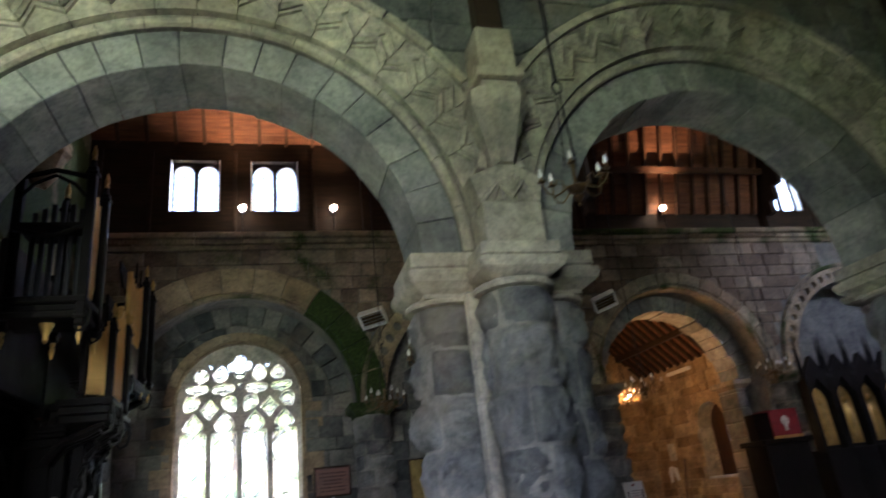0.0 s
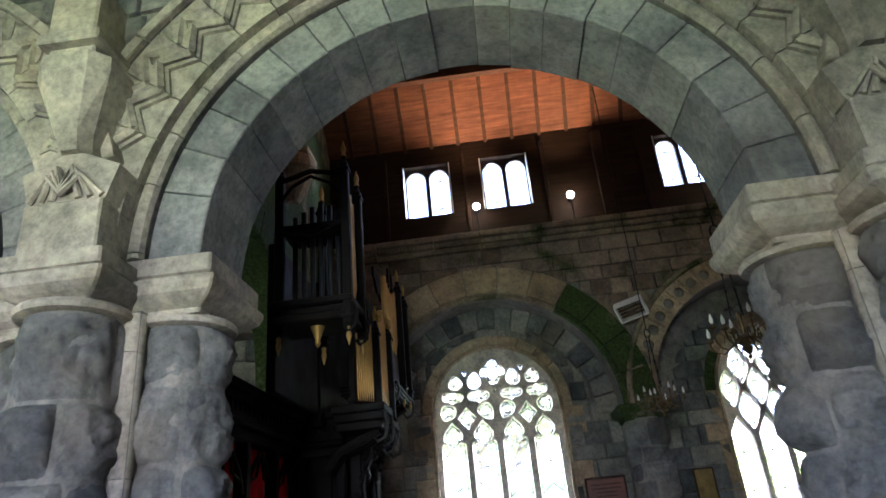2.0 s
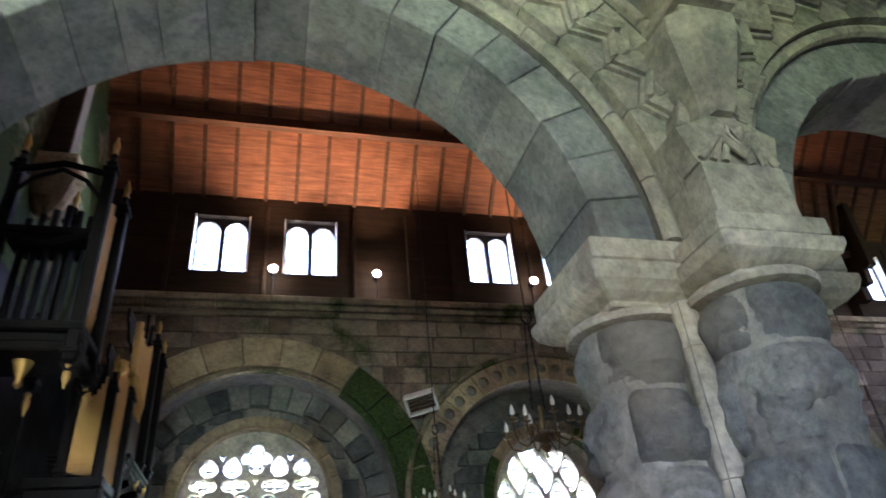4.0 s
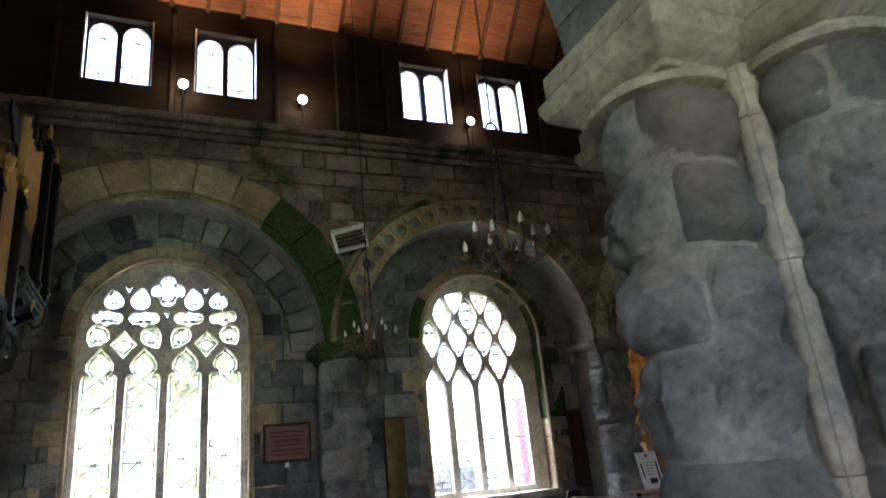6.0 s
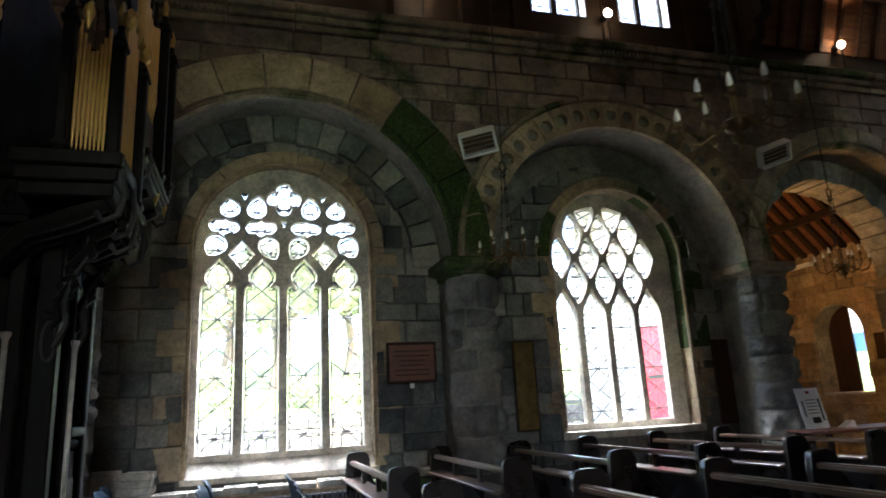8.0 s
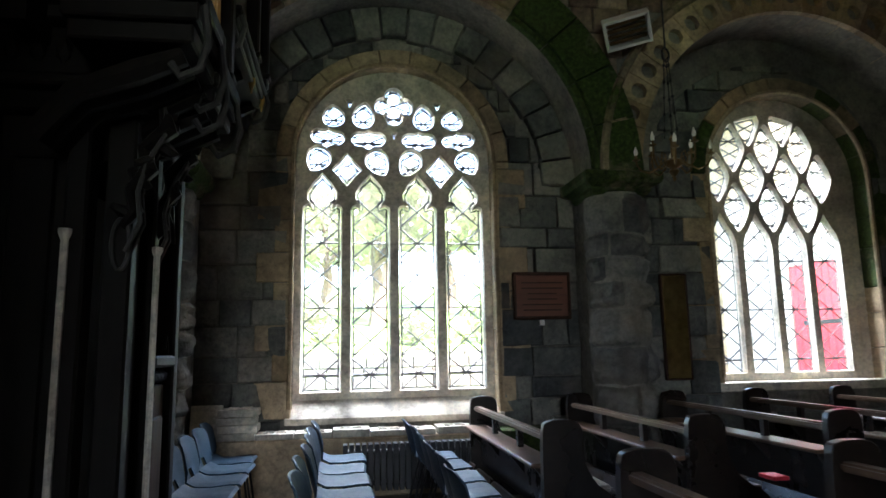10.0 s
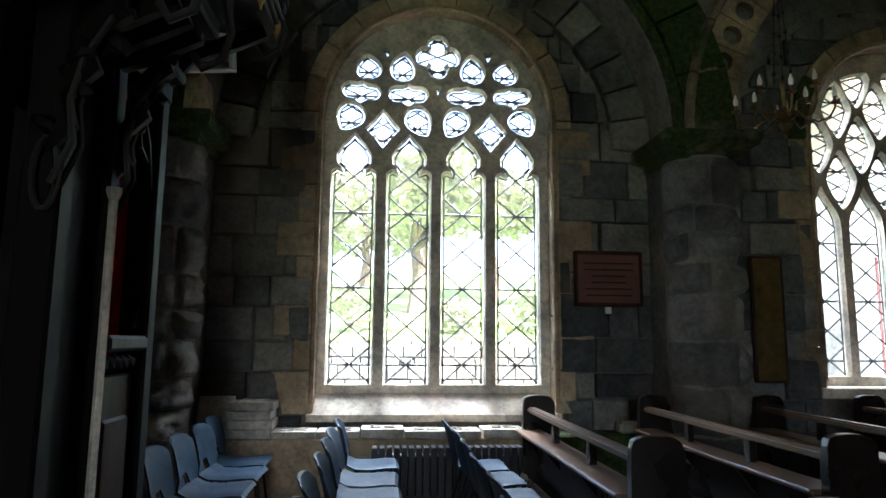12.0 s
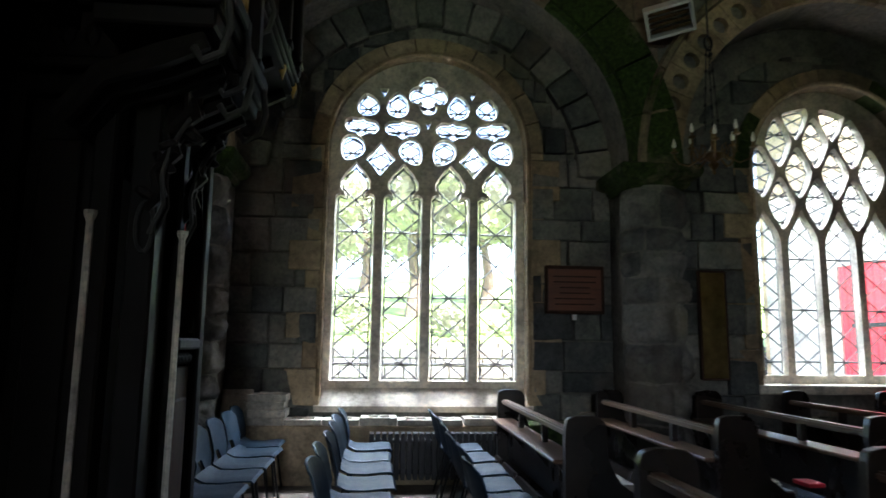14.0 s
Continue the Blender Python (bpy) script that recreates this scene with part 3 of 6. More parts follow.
# ---- arcade: rings, piers, carved orders ----
rnd = random.Random(3)
for i in range(4):
    cx = AX + (i - 1) * PITCH
    ring = tagged(new("arcade_arch"), "round arch of grey voussoirs with a carved cream chevron order", "arch", "arcade arches", "structure")
    # inner ring of long grey stones
    a, cuts = 0.0, [0.0]
    while a < 172:
        a += rnd.uniform(7.5, 10.8)
        cuts.append(min(a, 180.0))
    cuts[-1] = 180.0
    for a0, a1 in zip(cuts, cuts[1:]):
        bm = bmesh.new()
        j = rnd.uniform(-0.012, 0.012)
        ring_piece(bm, cx, ZS, AR + j, 1.985, a0 + 0.1, a1 - 0.1, 4.66 + abs(j) * 0.6, 5.30, 3, 0.01, 0.008)
        part("voussoir", bm, M_VOUS, ring)
    for side, yf, y1 in ((-1, 4.62, 4.72), (1, 5.34, 5.24)):
        off = 0.004 * (i % 2)
        # roll moulding in lengths
        a = 0.0
        while a < 180:
            b = min(180.0, a + rnd.uniform(9, 14))
            bm = bmesh.new()
            tube(bm, [(x, yf - side * -0.02, z) for x, z in arc(cx, ZS, 2.02, a + 0.15, b - 0.15, 4)], 0.05, 8)
            part("roll_moulding", bm, M_CREAM, ring, smooth=True)
            a = b
        # carved order: bed, saw-tooth plate, crossing zigzags and lozenges
        fy = yf + side * (0.2 + off)
        lo_a, n = 14, 18
        step = (180 - 2 * lo_a) / n
        P = lambda r, q: (cx + r * math.cos(radians(q)), ZS + r * math.sin(radians(q)))
        for k in range(n):
            a0, a1 = lo_a + k * step + 0.12, lo_a + (k + 1) * step - 0.12
            am = 0.5 * (a0 + a1)
            yb = fy - side * 0.17
            bm = bmesh.new()
            # plain bed, then two stepped saw-tooth plates with a sunk hole behind each notch
            slab(bm, [P(2.07, a0), P(2.07, am), P(2.07, a1), P(2.5, a1), P(2.5, am), P(2.5, a0)], fy - side * 0.085, yb)
            slab(bm, [P(2.14, a0), P(2.275, am), P(2.14, a1), P(2.5, a1), P(2.5, am), P(2.5, a0)], fy - side * 0.055, yb)
            hole = [P(2.325, am), P(2.36, am - 1.0), P(2.43, am), P(2.36, am + 1.0)]
            plate(bm, [P(2.175, a0), P(2.31, am), P(2.175, a1), P(2.5, a1), P(2.5, am), P(2.5, a0)], [hole], fy - side * 0.02, fy - side * 0.08)
            # crossing ribs and the nested gable towards the hood
            for lo, hi, w in ((2.2, 2.335, 0.03), (2.31, 2.45, 0.026)):
                tube(bm, [(P(r, q)[0], fy - side * 0.022, P(r, q)[1]) for r, q in ((lo, a0), (hi, am), (lo, a1))], w, 4)
            for q0, q1 in ((a0, a0 + 2.6), (a1 - 2.6, a1)):
                e = q0 if q0 == a0 else q1
                f = q1 if q0 == a0 else q0
                v = [bm.verts.new((P(r, q)[0], y, P(r, q)[1])) for r, q, y in ((2.37, e, fy - side * 0.02), (2.49, e, fy - side * 0.02), (2.49, f, fy - side * 0.022), (2.44, e, fy + side * 0.022))]
                for t in ((0, 2, 3), (1, 3, 2), (0, 3, 1)):
                    bm.faces.new([v[j] for j in t])
            part("chevron_stone", bm, M_CREAM, ring)
        for a0, a1 in ((0.2, 6.8), (7.0, lo_a), (180 - lo_a, 173), (173.2, 179.8)):
            bm = bmesh.new()
            ring_piece(bm, cx, ZS, 2.07, 2.29, a0, a1, min(fy - side * 0.03, fy - side * 0.18), max(fy - side * 0.03, fy - side * 0.18), 3)
            part("springer_stone", bm, M_CREAM, ring)
        # hood moulding
        a = lo_a
        while a < 180 - lo_a - 0.5:
            b = min(180.0 - lo_a, a + rnd.uniform(8, 12))
            bm = bmesh.new()
            ring_piece(bm, cx, ZS, 2.5, 2.575, a + 0.12, b - 0.12, min(fy + side * 0.04, fy - side * 0.14), max(fy + side * 0.04, fy - side * 0.14), 4, 0.01, 0.012)
            part("hood_stone", bm, M_CREAM, ring)
            a = b


def lo_arcade(x):
    best = ZS
    for i in range(4):
        cx = AX + (i - 1) * PITCH
        if abs(x - cx) < 2.57:
            best = max(best, ZS + math.sqrt(2.57 ** 2 - (x - cx) ** 2))
    return best + 0.006


courses(arcade, M_GREY, -5.2, 6.3, 4.3, 6.58, 4.39, lo=lo_arcade, heights=(0.24, 0.34), widths=(0.35, 0.75), depth=0.05, rnd=random.Random(5), keep=lambda x, z: all(abs(x - p) > 0.02 for p in PIERS))

CAP = [(0.13, 3.03), (0.13, 3.06), (0.07, 3.09), (0.02, 3.13), (0.0, 3.18), (0.0, 3.215), (0.05, 3.225), (0.05, 3.24), (0.03, 3.25), (0.03, ZS)]
for px in PIERS:
    near = px in PIERS[1:3]
    pier = tagged(new("pier"), "clustered pier of bulging grey stone drums under cream capitals", "pier", "arcade piers", "structure")
    bm = bmesh.new()
    box(bm, px - 0.34, px + 0.34, 4.62, 5.34, 0, 3.05)
    box(bm, px - 0.7, px + 0.7, 4.3, 5.66, 0, 0.22, 0.03)
    part("core", bm, M_MORTAR, pier)
    for dx, cy, r in ((-0.42, 4.98, 0.285), (0.42, 4.98, 0.285), (0, 4.53, 0.27), (0, 5.43, 0.27)):
        bm = bmesh.new()
        lathe(bm, [(r - 0.022, 0.0), (r - 0.022, 3.0)], px + dx, cy, 0, 24)
        part("joint_bed", bm, M_JOINT, pier, smooth=True)
        z = 0.2
        while z < 2.95:
            h = rnd.uniform(0.3, 0.52)
            z1 = min(z + h, 2.99)
            if 2.99 - z1 < 0.2:
                z1 = 2.99
            turn, n = rnd.uniform(0, 360), rnd.choice((2, 3, 3, 4))
            cuts = [turn + 360 / n * (q + rnd.uniform(-0.18, 0.18)) for q in range(n)]
            for a0, a1 in zip(cuts, cuts[1:] + [cuts[0] + 360]):
                bm = bmesh.new()
                boulder(bm, px + dx, cy, z + 0.006, z1 - 0.006, r, a0 + 1, a1 - 1, rnd, rnd.uniform(0.04, 0.07), rnd.uniform(-0.01, 0.025), 5 if near else 9)
                part("boulder", bm, M_GREY, pier, smooth=True)
            z = z1
        bm = bmesh.new()
        lathe(bm, [(r - 0.01, 2.98), (r + 0.035, 2.99), (r + 0.045, 3.015), (r + 0.03, 3.04), (r - 0.01, 3.05)], px + dx, cy, 0, 24)
        part("necking", bm, M_CREAM, pier, smooth=True)
        bm = bmesh.new()
        if dx:
            moulded(bm, px + dx, cy, 0.36, 0.42, CAP)
        else:
            moulded(bm, px, cy, 0.335, 0.34, [(d, 3.03 + (z - 3.03) * 0.82) for d, z in CAP])
        bmesh.ops.bevel(bm, geom=[e for e in bm.edges if abs((e.verts[0].co - e.verts[1].co).z) > 0.001], offset=0.012, segments=1, affect="EDGES")
        part("capital", bm, M_CREAM, pier)
    for sx in (-1, 1):
        for sy in (-1, 1):
            z = 0.22
            while z < 2.9:
                z1 = min(3.04, z + rnd.uniform(0.55, 0.8))
                bm = bmesh.new()
                lathe(bm, [(0.062, z + 0.003), (0.062, z1 - 0.003)], px + sx * 0.29, 4.98 + sy * 0.32, 0, 10)
                part("nook_shaft", bm, M_CREAM, pier, smooth=True)
                z = z1
    # block, chevron stub, hanging corbel and box over the outer shafts
    for cy, s in ((4.53, -1), (5.43, 1)):
        f = cy + s * 0.26
        bm = bmesh.new()
        box(bm, px - 0.235, px + 0.235, min(f, cy), max(f, cy), 3.3, 3.64, 0.012)
        part("springer_block", bm, M_CREAM, pier)
        bm = bmesh.new()
        slab(bm, [(px - 0.235, 3.645), (px + 0.235, 3.645), (px + 0.3, 3.86), (px, 4.0), (px - 0.3, 3.86)], f + 0.03 if s < 0 else cy, cy if s < 0 else f - 0.03)
        for k in range(3):
            e = 0.22 - 0.07 * k
            tube(bm, [(px - e, f - s * 0.02, 3.66), (px - e * 0.45, f + s * 0.02, 3.79 + 0.03 * k), (px, f + s * 0.03, 3.67 + 0.02 * k), (px + e * 0.45, f + s * 0.02, 3.79 + 0.03 * k), (px + e, f - s * 0.02, 3.66)], 0.022, 6)
        part("chevron_stub", bm, M_CREAM, pier)
        bm = bmesh.new()
        prof = [(0.085, 3.97, 0.02), (0.10, 4.0, 0.04), (0.115, 4.07, 0.07), (0.235, 4.46, 0.17), (0.235, 4.56, 0.18)]
        rows = []
        for hx, z, d in prof:
            rows.append([bm.verts.new(c) for c in ((px - hx, cy, z), (px - hx, f + s * (d - 0.09), z), (px - hx * 0.6, f + s * d, z), (px + hx * 0.6, f + s * d, z), (px + hx, f + s * (d - 0.09), z), (px + hx, cy, z))])
        for a, b in zip(rows, rows[1:]):
            for k in range(5):
                bm.faces.new((a[k], a[k + 1], b[k + 1], b[k]))
        bm.faces.new(rows[0])
        bm.faces.new(rows[-1])
        part("corbel", bm, M_CREAM, pier)
        for hx, d, z0, z1 in ((0.15, 0.14, 4.562, 4.64), (0.2, 0.2, 4.642, 4.72), (0.155, 0.17, 4.722, 5.12)):
            bm = bmesh.new()
            box(bm, px - hx, px + hx, min(f + s * d, cy), max(f + s * d, cy), z0, z1, 0.014)
            part("corbel_block", bm, M_CREAM, pier)
        post = thing("wall_post", "dark timber roof post standing on a stone corbel", "post", "roof posts")
        bm = bmesh.new()
        box(bm, px - 0.11, px + 0.11, min(f + s * 0.14, f - s * 0.02), max(f + s * 0.14, f - s * 0.02), 5.12, 6.6 if s < 0 else 8.9, 0.01)
        part("shaft", bm, M_BEAM, post)

# the arcade stands a little north and west of its drawn grid
SHIFT = Matrix.Translation((-0.078, 0.17, -0.124)) @ Matrix.Translation((AX, 4.98, ZS)) @ Matrix.Scale(1.0155, 4) @ Matrix.Translation((-AX, -4.98, -ZS))
for ob in list(scene.objects):
    if ob.parent is None and ob.name.split(".")[0] in ("wall_arcade", "arcade_arch", "pier", "wall_post"):
        ob.matrix_basis = SHIFT @ ob.matrix_basis

# ---- north wall: stones, rings, responds ----
rnd = random.Random(11)


def holed(bm, cx, cz, r0, r1, a0, a1, y0, y1):
    """A ring stone pierced by a round sinking."""
    am, rm = radians(0.5 * (a0 + a1)), 0.5 * (r0 + r1)
    hr = min((r1 - r0) * 0.24, rm * radians(a1 - a0) * 0.33)
    c = (cx + rm * math.cos(am), cz + rm * math.sin(am))
    b0, b1 = a0 + 0.12, a1 - 0.12
    k = 4
    edge = arc(cx, cz, r0, b0, b1, k)[:-1] + [(cx + (r0 + (r1 - r0) * i / k) * math.cos(radians(b1)), cz + (r0 + (r1 - r0) * i / k) * math.sin(radians(b1))) for i in range(k)] + arc(cx, cz, r1, b1, b0, k)[:-1] + [(cx + (r1 + (r0 - r1) * i / k) * math.cos(radians(b0)), cz + (r1 + (r0 - r1) * i / k) * math.sin(radians(b0))) for i in range(k)]
    m = len(edge)
    hole = []
    for x, z in edge:
        d = math.hypot(x - c[0], z - c[1])
        hole.append((c[0] + (x - c[0]) / d * hr, c[1] + (z - c[1]) / d * hr))
    rows = [[bm.verts.new((x, y, z)) for x, z in pts] for pts, y in ((edge, y1), (edge, y0), (hole, y0), (hole, y0 + 0.09))]
    for a, b in zip(rows, rows[1:]):
        for i in range(m):
            bm.faces.new((a[i], a[(i + 1) % m], b[(i + 1) % m], b[i]))
    bm.faces.new(rows[-1])
    return bm


for n, (cx, r, ro) in enumerate(BAYS):
    lab = ("tan stone arch ring, its right side green with moss", "pale stone arch ring pierced by a row of roundels")[n in (2, 4)]
    ring = tagged(new("blind_arch"), lab if n else "tan stone arch ring in the shadow of the organ", "arch", "wall arches", "structure")
    off = 0.004 * (n % 2)
    if n in (2, 4):
        k = 25
        for i in range(k):
            bm = bmesh.new()
            holed(bm, cx, NS, r, ro - 0.09, i * 180 / k, (i + 1) * 180 / k, WF - 0.05 - off, WF + 0.28)
            part("ring_stone", bm, M_TAN if i > 4 else M_CORN, ring)
        for i in range(14):
            bm = bmesh.new()
            tube(bm, [(x, WF - 0.05, z) for x, z in arc(cx, NS, ro - 0.04, i * 180 / 14 + 0.2, (i + 1) * 180 / 14 - 0.2, 4)], 0.05, 6)
            part("hood_stone", bm, M_CORN, ring, smooth=True)
    else:
        k = 13
        for i in range(k):
            a0, a1 = i * 180 / k, (i + 1) * 180 / k
            mossy = n == 1 and (i < 4 or i > 10)
            bm = bmesh.new()
            ring_piece(bm, cx, NS, r + 0.09, ro, a0 + 0.15, a1 - 0.15, WF - 0.05 - off, WF + 0.28, 4, 0.015, 0.015)
            part("ring_stone", bm, M_MOSSY if mossy else (M_CHAPELRING if n == 3 and i not in (3, 4) else M_CORN if n == 3 else M_TAN), ring)
            bm = bmesh.new()
            tube(bm, [(x, WF + 0.03, z) for x, z in arc(cx, NS, r + 0.05, a0 + 0.15, a1 - 0.15, 4)], 0.055, 6)
            part("ring_roll", bm, M_MOSSY if mossy else M_CORN, ring, smooth=True)
        # grey voussoirs on the recessed wall
        k = 19
        for i in range(k):
            a0, a1 = i * 180 / k, (i + 1) * 180 / k
            bm = bmesh.new()
            ring_piece(bm, cx, NS, r - 0.33 - rnd.uniform(0, 0.06), r + 0.03, a0 + 0.3, a1 - 0.3, WR - 0.07 - rnd.uniform(0, 0.02), WR + 0.1 if n != 3 else 13.38, 2, 0.02, 0.014)
            part("voussoir", bm, M_WALL if n != 3 else M_VOUS, ring)


def lo_north(x):
    best = NS
    for cx, r, ro in BAYS:
        if abs(x - cx) < ro:
            best = max(best, NS + math.sqrt(ro * ro - (x - cx) ** 2))
    return best + 0.004


courses(north, M_BROWN, -3.4, 12.5, NS + 0.1, 6.22, WF, lo=lo_north, heights=(0.2, 0.3), widths=(0.3, 0.75), depth=0.05, rnd=random.Random(21))


def bay_stones(cx, r, hole, seed, mat):
    hx, hw, hz, hs = hole
    rr = r - 0.36

    def top(x):
        return NS + math.sqrt(max(0.0, rr * rr - (x - cx) ** 2)) if abs(x - cx) < rr else NS

    def low(x):
        return hs + math.sqrt(max(0.0, (hw + 0.15) ** 2 - (x - hx) ** 2)) if abs(x - hx) < hw + 0.15 else -1
    jw = hw + 0.02
    courses(north, mat, cx - r, hx - jw, 0.0, hs, WR, heights=(0.22, 0.42), widths=(0.26, 0.6), hi=top, jut=0.05, tilt=0.12, rnd=random.Random(seed))
    courses(north, mat, hx + jw, cx + r, 0.0, hs, WR, heights=(0.22, 0.42), widths=(0.26, 0.6), hi=top, jut=0.05, tilt=0.12, rnd=random.Random(seed + 1))
    courses(north, mat, cx - r, cx + r, hs, NS + r, WR, heights=(0.24, 0.34), widths=(0.3, 0.7), lo=low, hi=top, jut=0.04, tilt=0.1, rnd=random.Random(seed + 2))
    courses(north, mat, hx - jw, hx + jw, 0.0, hz - 0.3, WR, heights=(0.2, 0.3), widths=(0.3, 0.6), rnd=random.Random(seed + 3))


bay_stones(BAYS[1][0], BAYS[1][1], W1, 31, M_WALL)
bay_stones(BAYS[2][0], BAYS[2][1], W2, 41, M_WALL)

# responds between the bays
for x, w in ((-2.93, 0.3), (1.73, 0.3), (6.28, 0.32), (10.66, 0.34)):
    resp = tagged(new("respond"), "half-round wall shaft of rough stone courses with a moulded capital", "pier", "wall responds", "structure")
    bm = bmesh.new()
    lathe(bm, [(w + 0.005, 0.0), (w + 0.005, 3.0)], x, WF + 0.19, 0, 20)
    part("joint_bed", bm, M_JOINT, resp, smooth=True)
    z = 0.0
    while z < 2.95:
        z1 = min(z + rnd.uniform(0.24, 0.42), 3.0)
        if 3.0 - z1 < 0.16:
            z1 = 3.0
        am = rnd.uniform(225, 315)
        for a0, a1 in ((172, am - 0.8), (am + 0.8, 368)):
            bm = bmesh.new()
            boulder(bm, x, WF + 0.19, z + 0.004, z1 - 0.004, w + 0.025, a0, a1, rnd, 0.06, rnd.uniform(0.0, 0.04), 7)
            part("boulder", bm, M_GREY, resp, smooth=True)
        z = z1
    bm = bmesh.new()
    moulded(bm, x, WF + 0.24, 0.43, 0.42, [(0.13, 2.98), (0.1, 3.02), (0.1, 3.05), (0.02, 3.09), (0.0, 3.13), (0.0, 3.2), (0.03, 3.22)])
    part("capital", bm, M_MOSSY if x < 2 else M_CORN, resp)

# cornice with its dentil runs
cornice = structure("trim_cornice", "weathered stone cornice with dentils, partly green with moss", "cornice")
x = WEST
while x < EAST - 0.1:
    w = min(rnd.uniform(0.8, 1.3), EAST - x)
    for z0, z1, y0, mat in ((6.2, 6.3, 12.08, M_CORN), (6.305, 6.4, 12.03, M_CORN), (6.405, 6.52, 11.96, M_CORN)):
        bm = bmesh.new()
        box(bm, x + 0.003, x + w - 0.003, y0 + rnd.uniform(0, 0.006), CY + 0.1, z0, z1, 0.012)
        part("cornice_stone", bm, M_MOSSY if (5.4 < x < 9.5 and z1 > 6.4) else mat, cornice)
    if rnd.random() < 0.5:
        bm = bmesh.new()
        k = int(w / 0.07)
        for i in range(k):
            box(bm, x + i * 0.07 + 0.01, x + i * 0.07 + 0.045, 12.0, 12.06, 6.315, 6.39)
        tagged(part("dentils", bm, M_CORN, cornice), kind="stuff")
    x += w


# ---- traceried windows ----
def mirrored(loops):
    return loops + [[(-x, z) for x, z in reversed(p)] for p in loops]


def ellipse_tear(x, z, w, h, lean=0.0, flip=1, n=16):
    """A drop with one sharp end (up when flip is 1), leaning by that many degrees."""
    out = []
    for i in range(n):
        t = 2 * math.pi * i / n
        u, v = math.sin(t) * w * math.sin(t / 2) ** 0.6, math.cos(t) * h
        c, s = math.cos(radians(lean)), math.sin(radians(lean))
        v *= flip
        out.append((x + u * c - v * s, z + u * s + v * c))
    return out


def trefoil(x, z, w, h, lean=0.0):
    """A wide three-lobed opening."""
    ctrl = [(0, 1.0, 0), (0.25, 0.75), (0.75, 0.7), (1.0, 0.1), (0.75, -0.55), (0.35, -0.6), (0, -1.0, 0), (-0.35, -0.6), (-0.75, -0.55), (-1.0, 0.1), (-0.75, 0.7), (-0.25, 0.75)]
    c, s = math.cos(radians(lean)), math.sin(radians(lean))
    pts = []
    for p in ctrl:
        u, v = p[0] * w, p[1] * h
        q = (x + u * c - v * s, z + u * s + v * c)
        pts.append(q + (0,) if len(p) == 3 else q)
    return smooth_loop(pts, 3)


def light_head(x, hw, z0, zsh, ztip):
    """A tall light with shoulders and an ogee head above its neck."""
    up = [(hw, zsh - 0.06), (hw * 0.97, zsh - 0.02), (hw * 0.78, zsh + 0.005), (hw * 0.5, zsh - 0.025, 0), (hw * 0.52, zsh + 0.03), (hw * 0.74, zsh + 0.075), (hw * 0.76, zsh + 0.15), (hw * 0.5, zsh + 0.24), (hw * 0.14, ztip - 0.04), (0, ztip, 0)]
    k = []
    for i in range(len(up) - 1):
        p0, p1, p2 = up[max(0, i - 1)], up[i], up[i + 1]
        k.append(p1[:2])
        k.append(((p1[0] + p2[0]) / 2 + (0.006 if i in (0, 1) else 0), (p1[1] + p2[1]) / 2))
    k.append(up[-1][:2])
    right = [(hw, z0)] + k
    left = [(-a, b) for a, b in reversed(right[:-1])]
    return [(x + a, b) for a, b in right + left]


def leads(bm, loop, y, dx, dz, border=0.022):
    """Lead cames over one light: a border, lozenges and cross bars, cut to the outline."""
    xs, zs = [p[0] for p in loop], [p[1] for p in loop]
    x0, x1, z0, z1 = min(xs), max(xs), min(zs), max(zs)

    def inside(x, z):
        hit = False
        for i in range(len(loop)):
            (ax, az), (bx, bz) = loop[i - 1], loop[i]
            if (az > z) != (bz > z) and x < (bx - ax) * (z - az) / (bz - az) + ax:
                hit = not hit
        return hit

    def run(ax, az, bx, bz, r=0.0095):
        k = max(2, int(math.hypot(bx - ax, bz - az) / 0.02))
        start = None
        for i in range(k + 1):
            x, z = ax + (bx - ax) * i / k, az + (bz - az) * i / k
            if inside(x, z):
                start = start or (x, z)
                last = (x, z)
            elif start:
                if start != last:
                    tube(bm, [(start[0], y, start[1]), (last[0], y, last[1])], r, 4)
                start = None
        if start and start != last:
            tube(bm, [(start[0], y, start[1]), (last[0], y, last[1])], r, 4)
    inner = grown(loop, -border)
    tube(bm, [(x, y, z) for x, z in inner], 0.0085, 4, True)
    k = int((z1 - z0) / dz) + 2
    for i in range(-1, k):
        z = z0 + i * dz
        run(x0, z, x1, z + dz)
        run(x0, z + dz, x1, z)
        if i % 2 == 0:
            run(x0, z + dz / 2, x1, z + dz / 2, 0.011)
    return bm


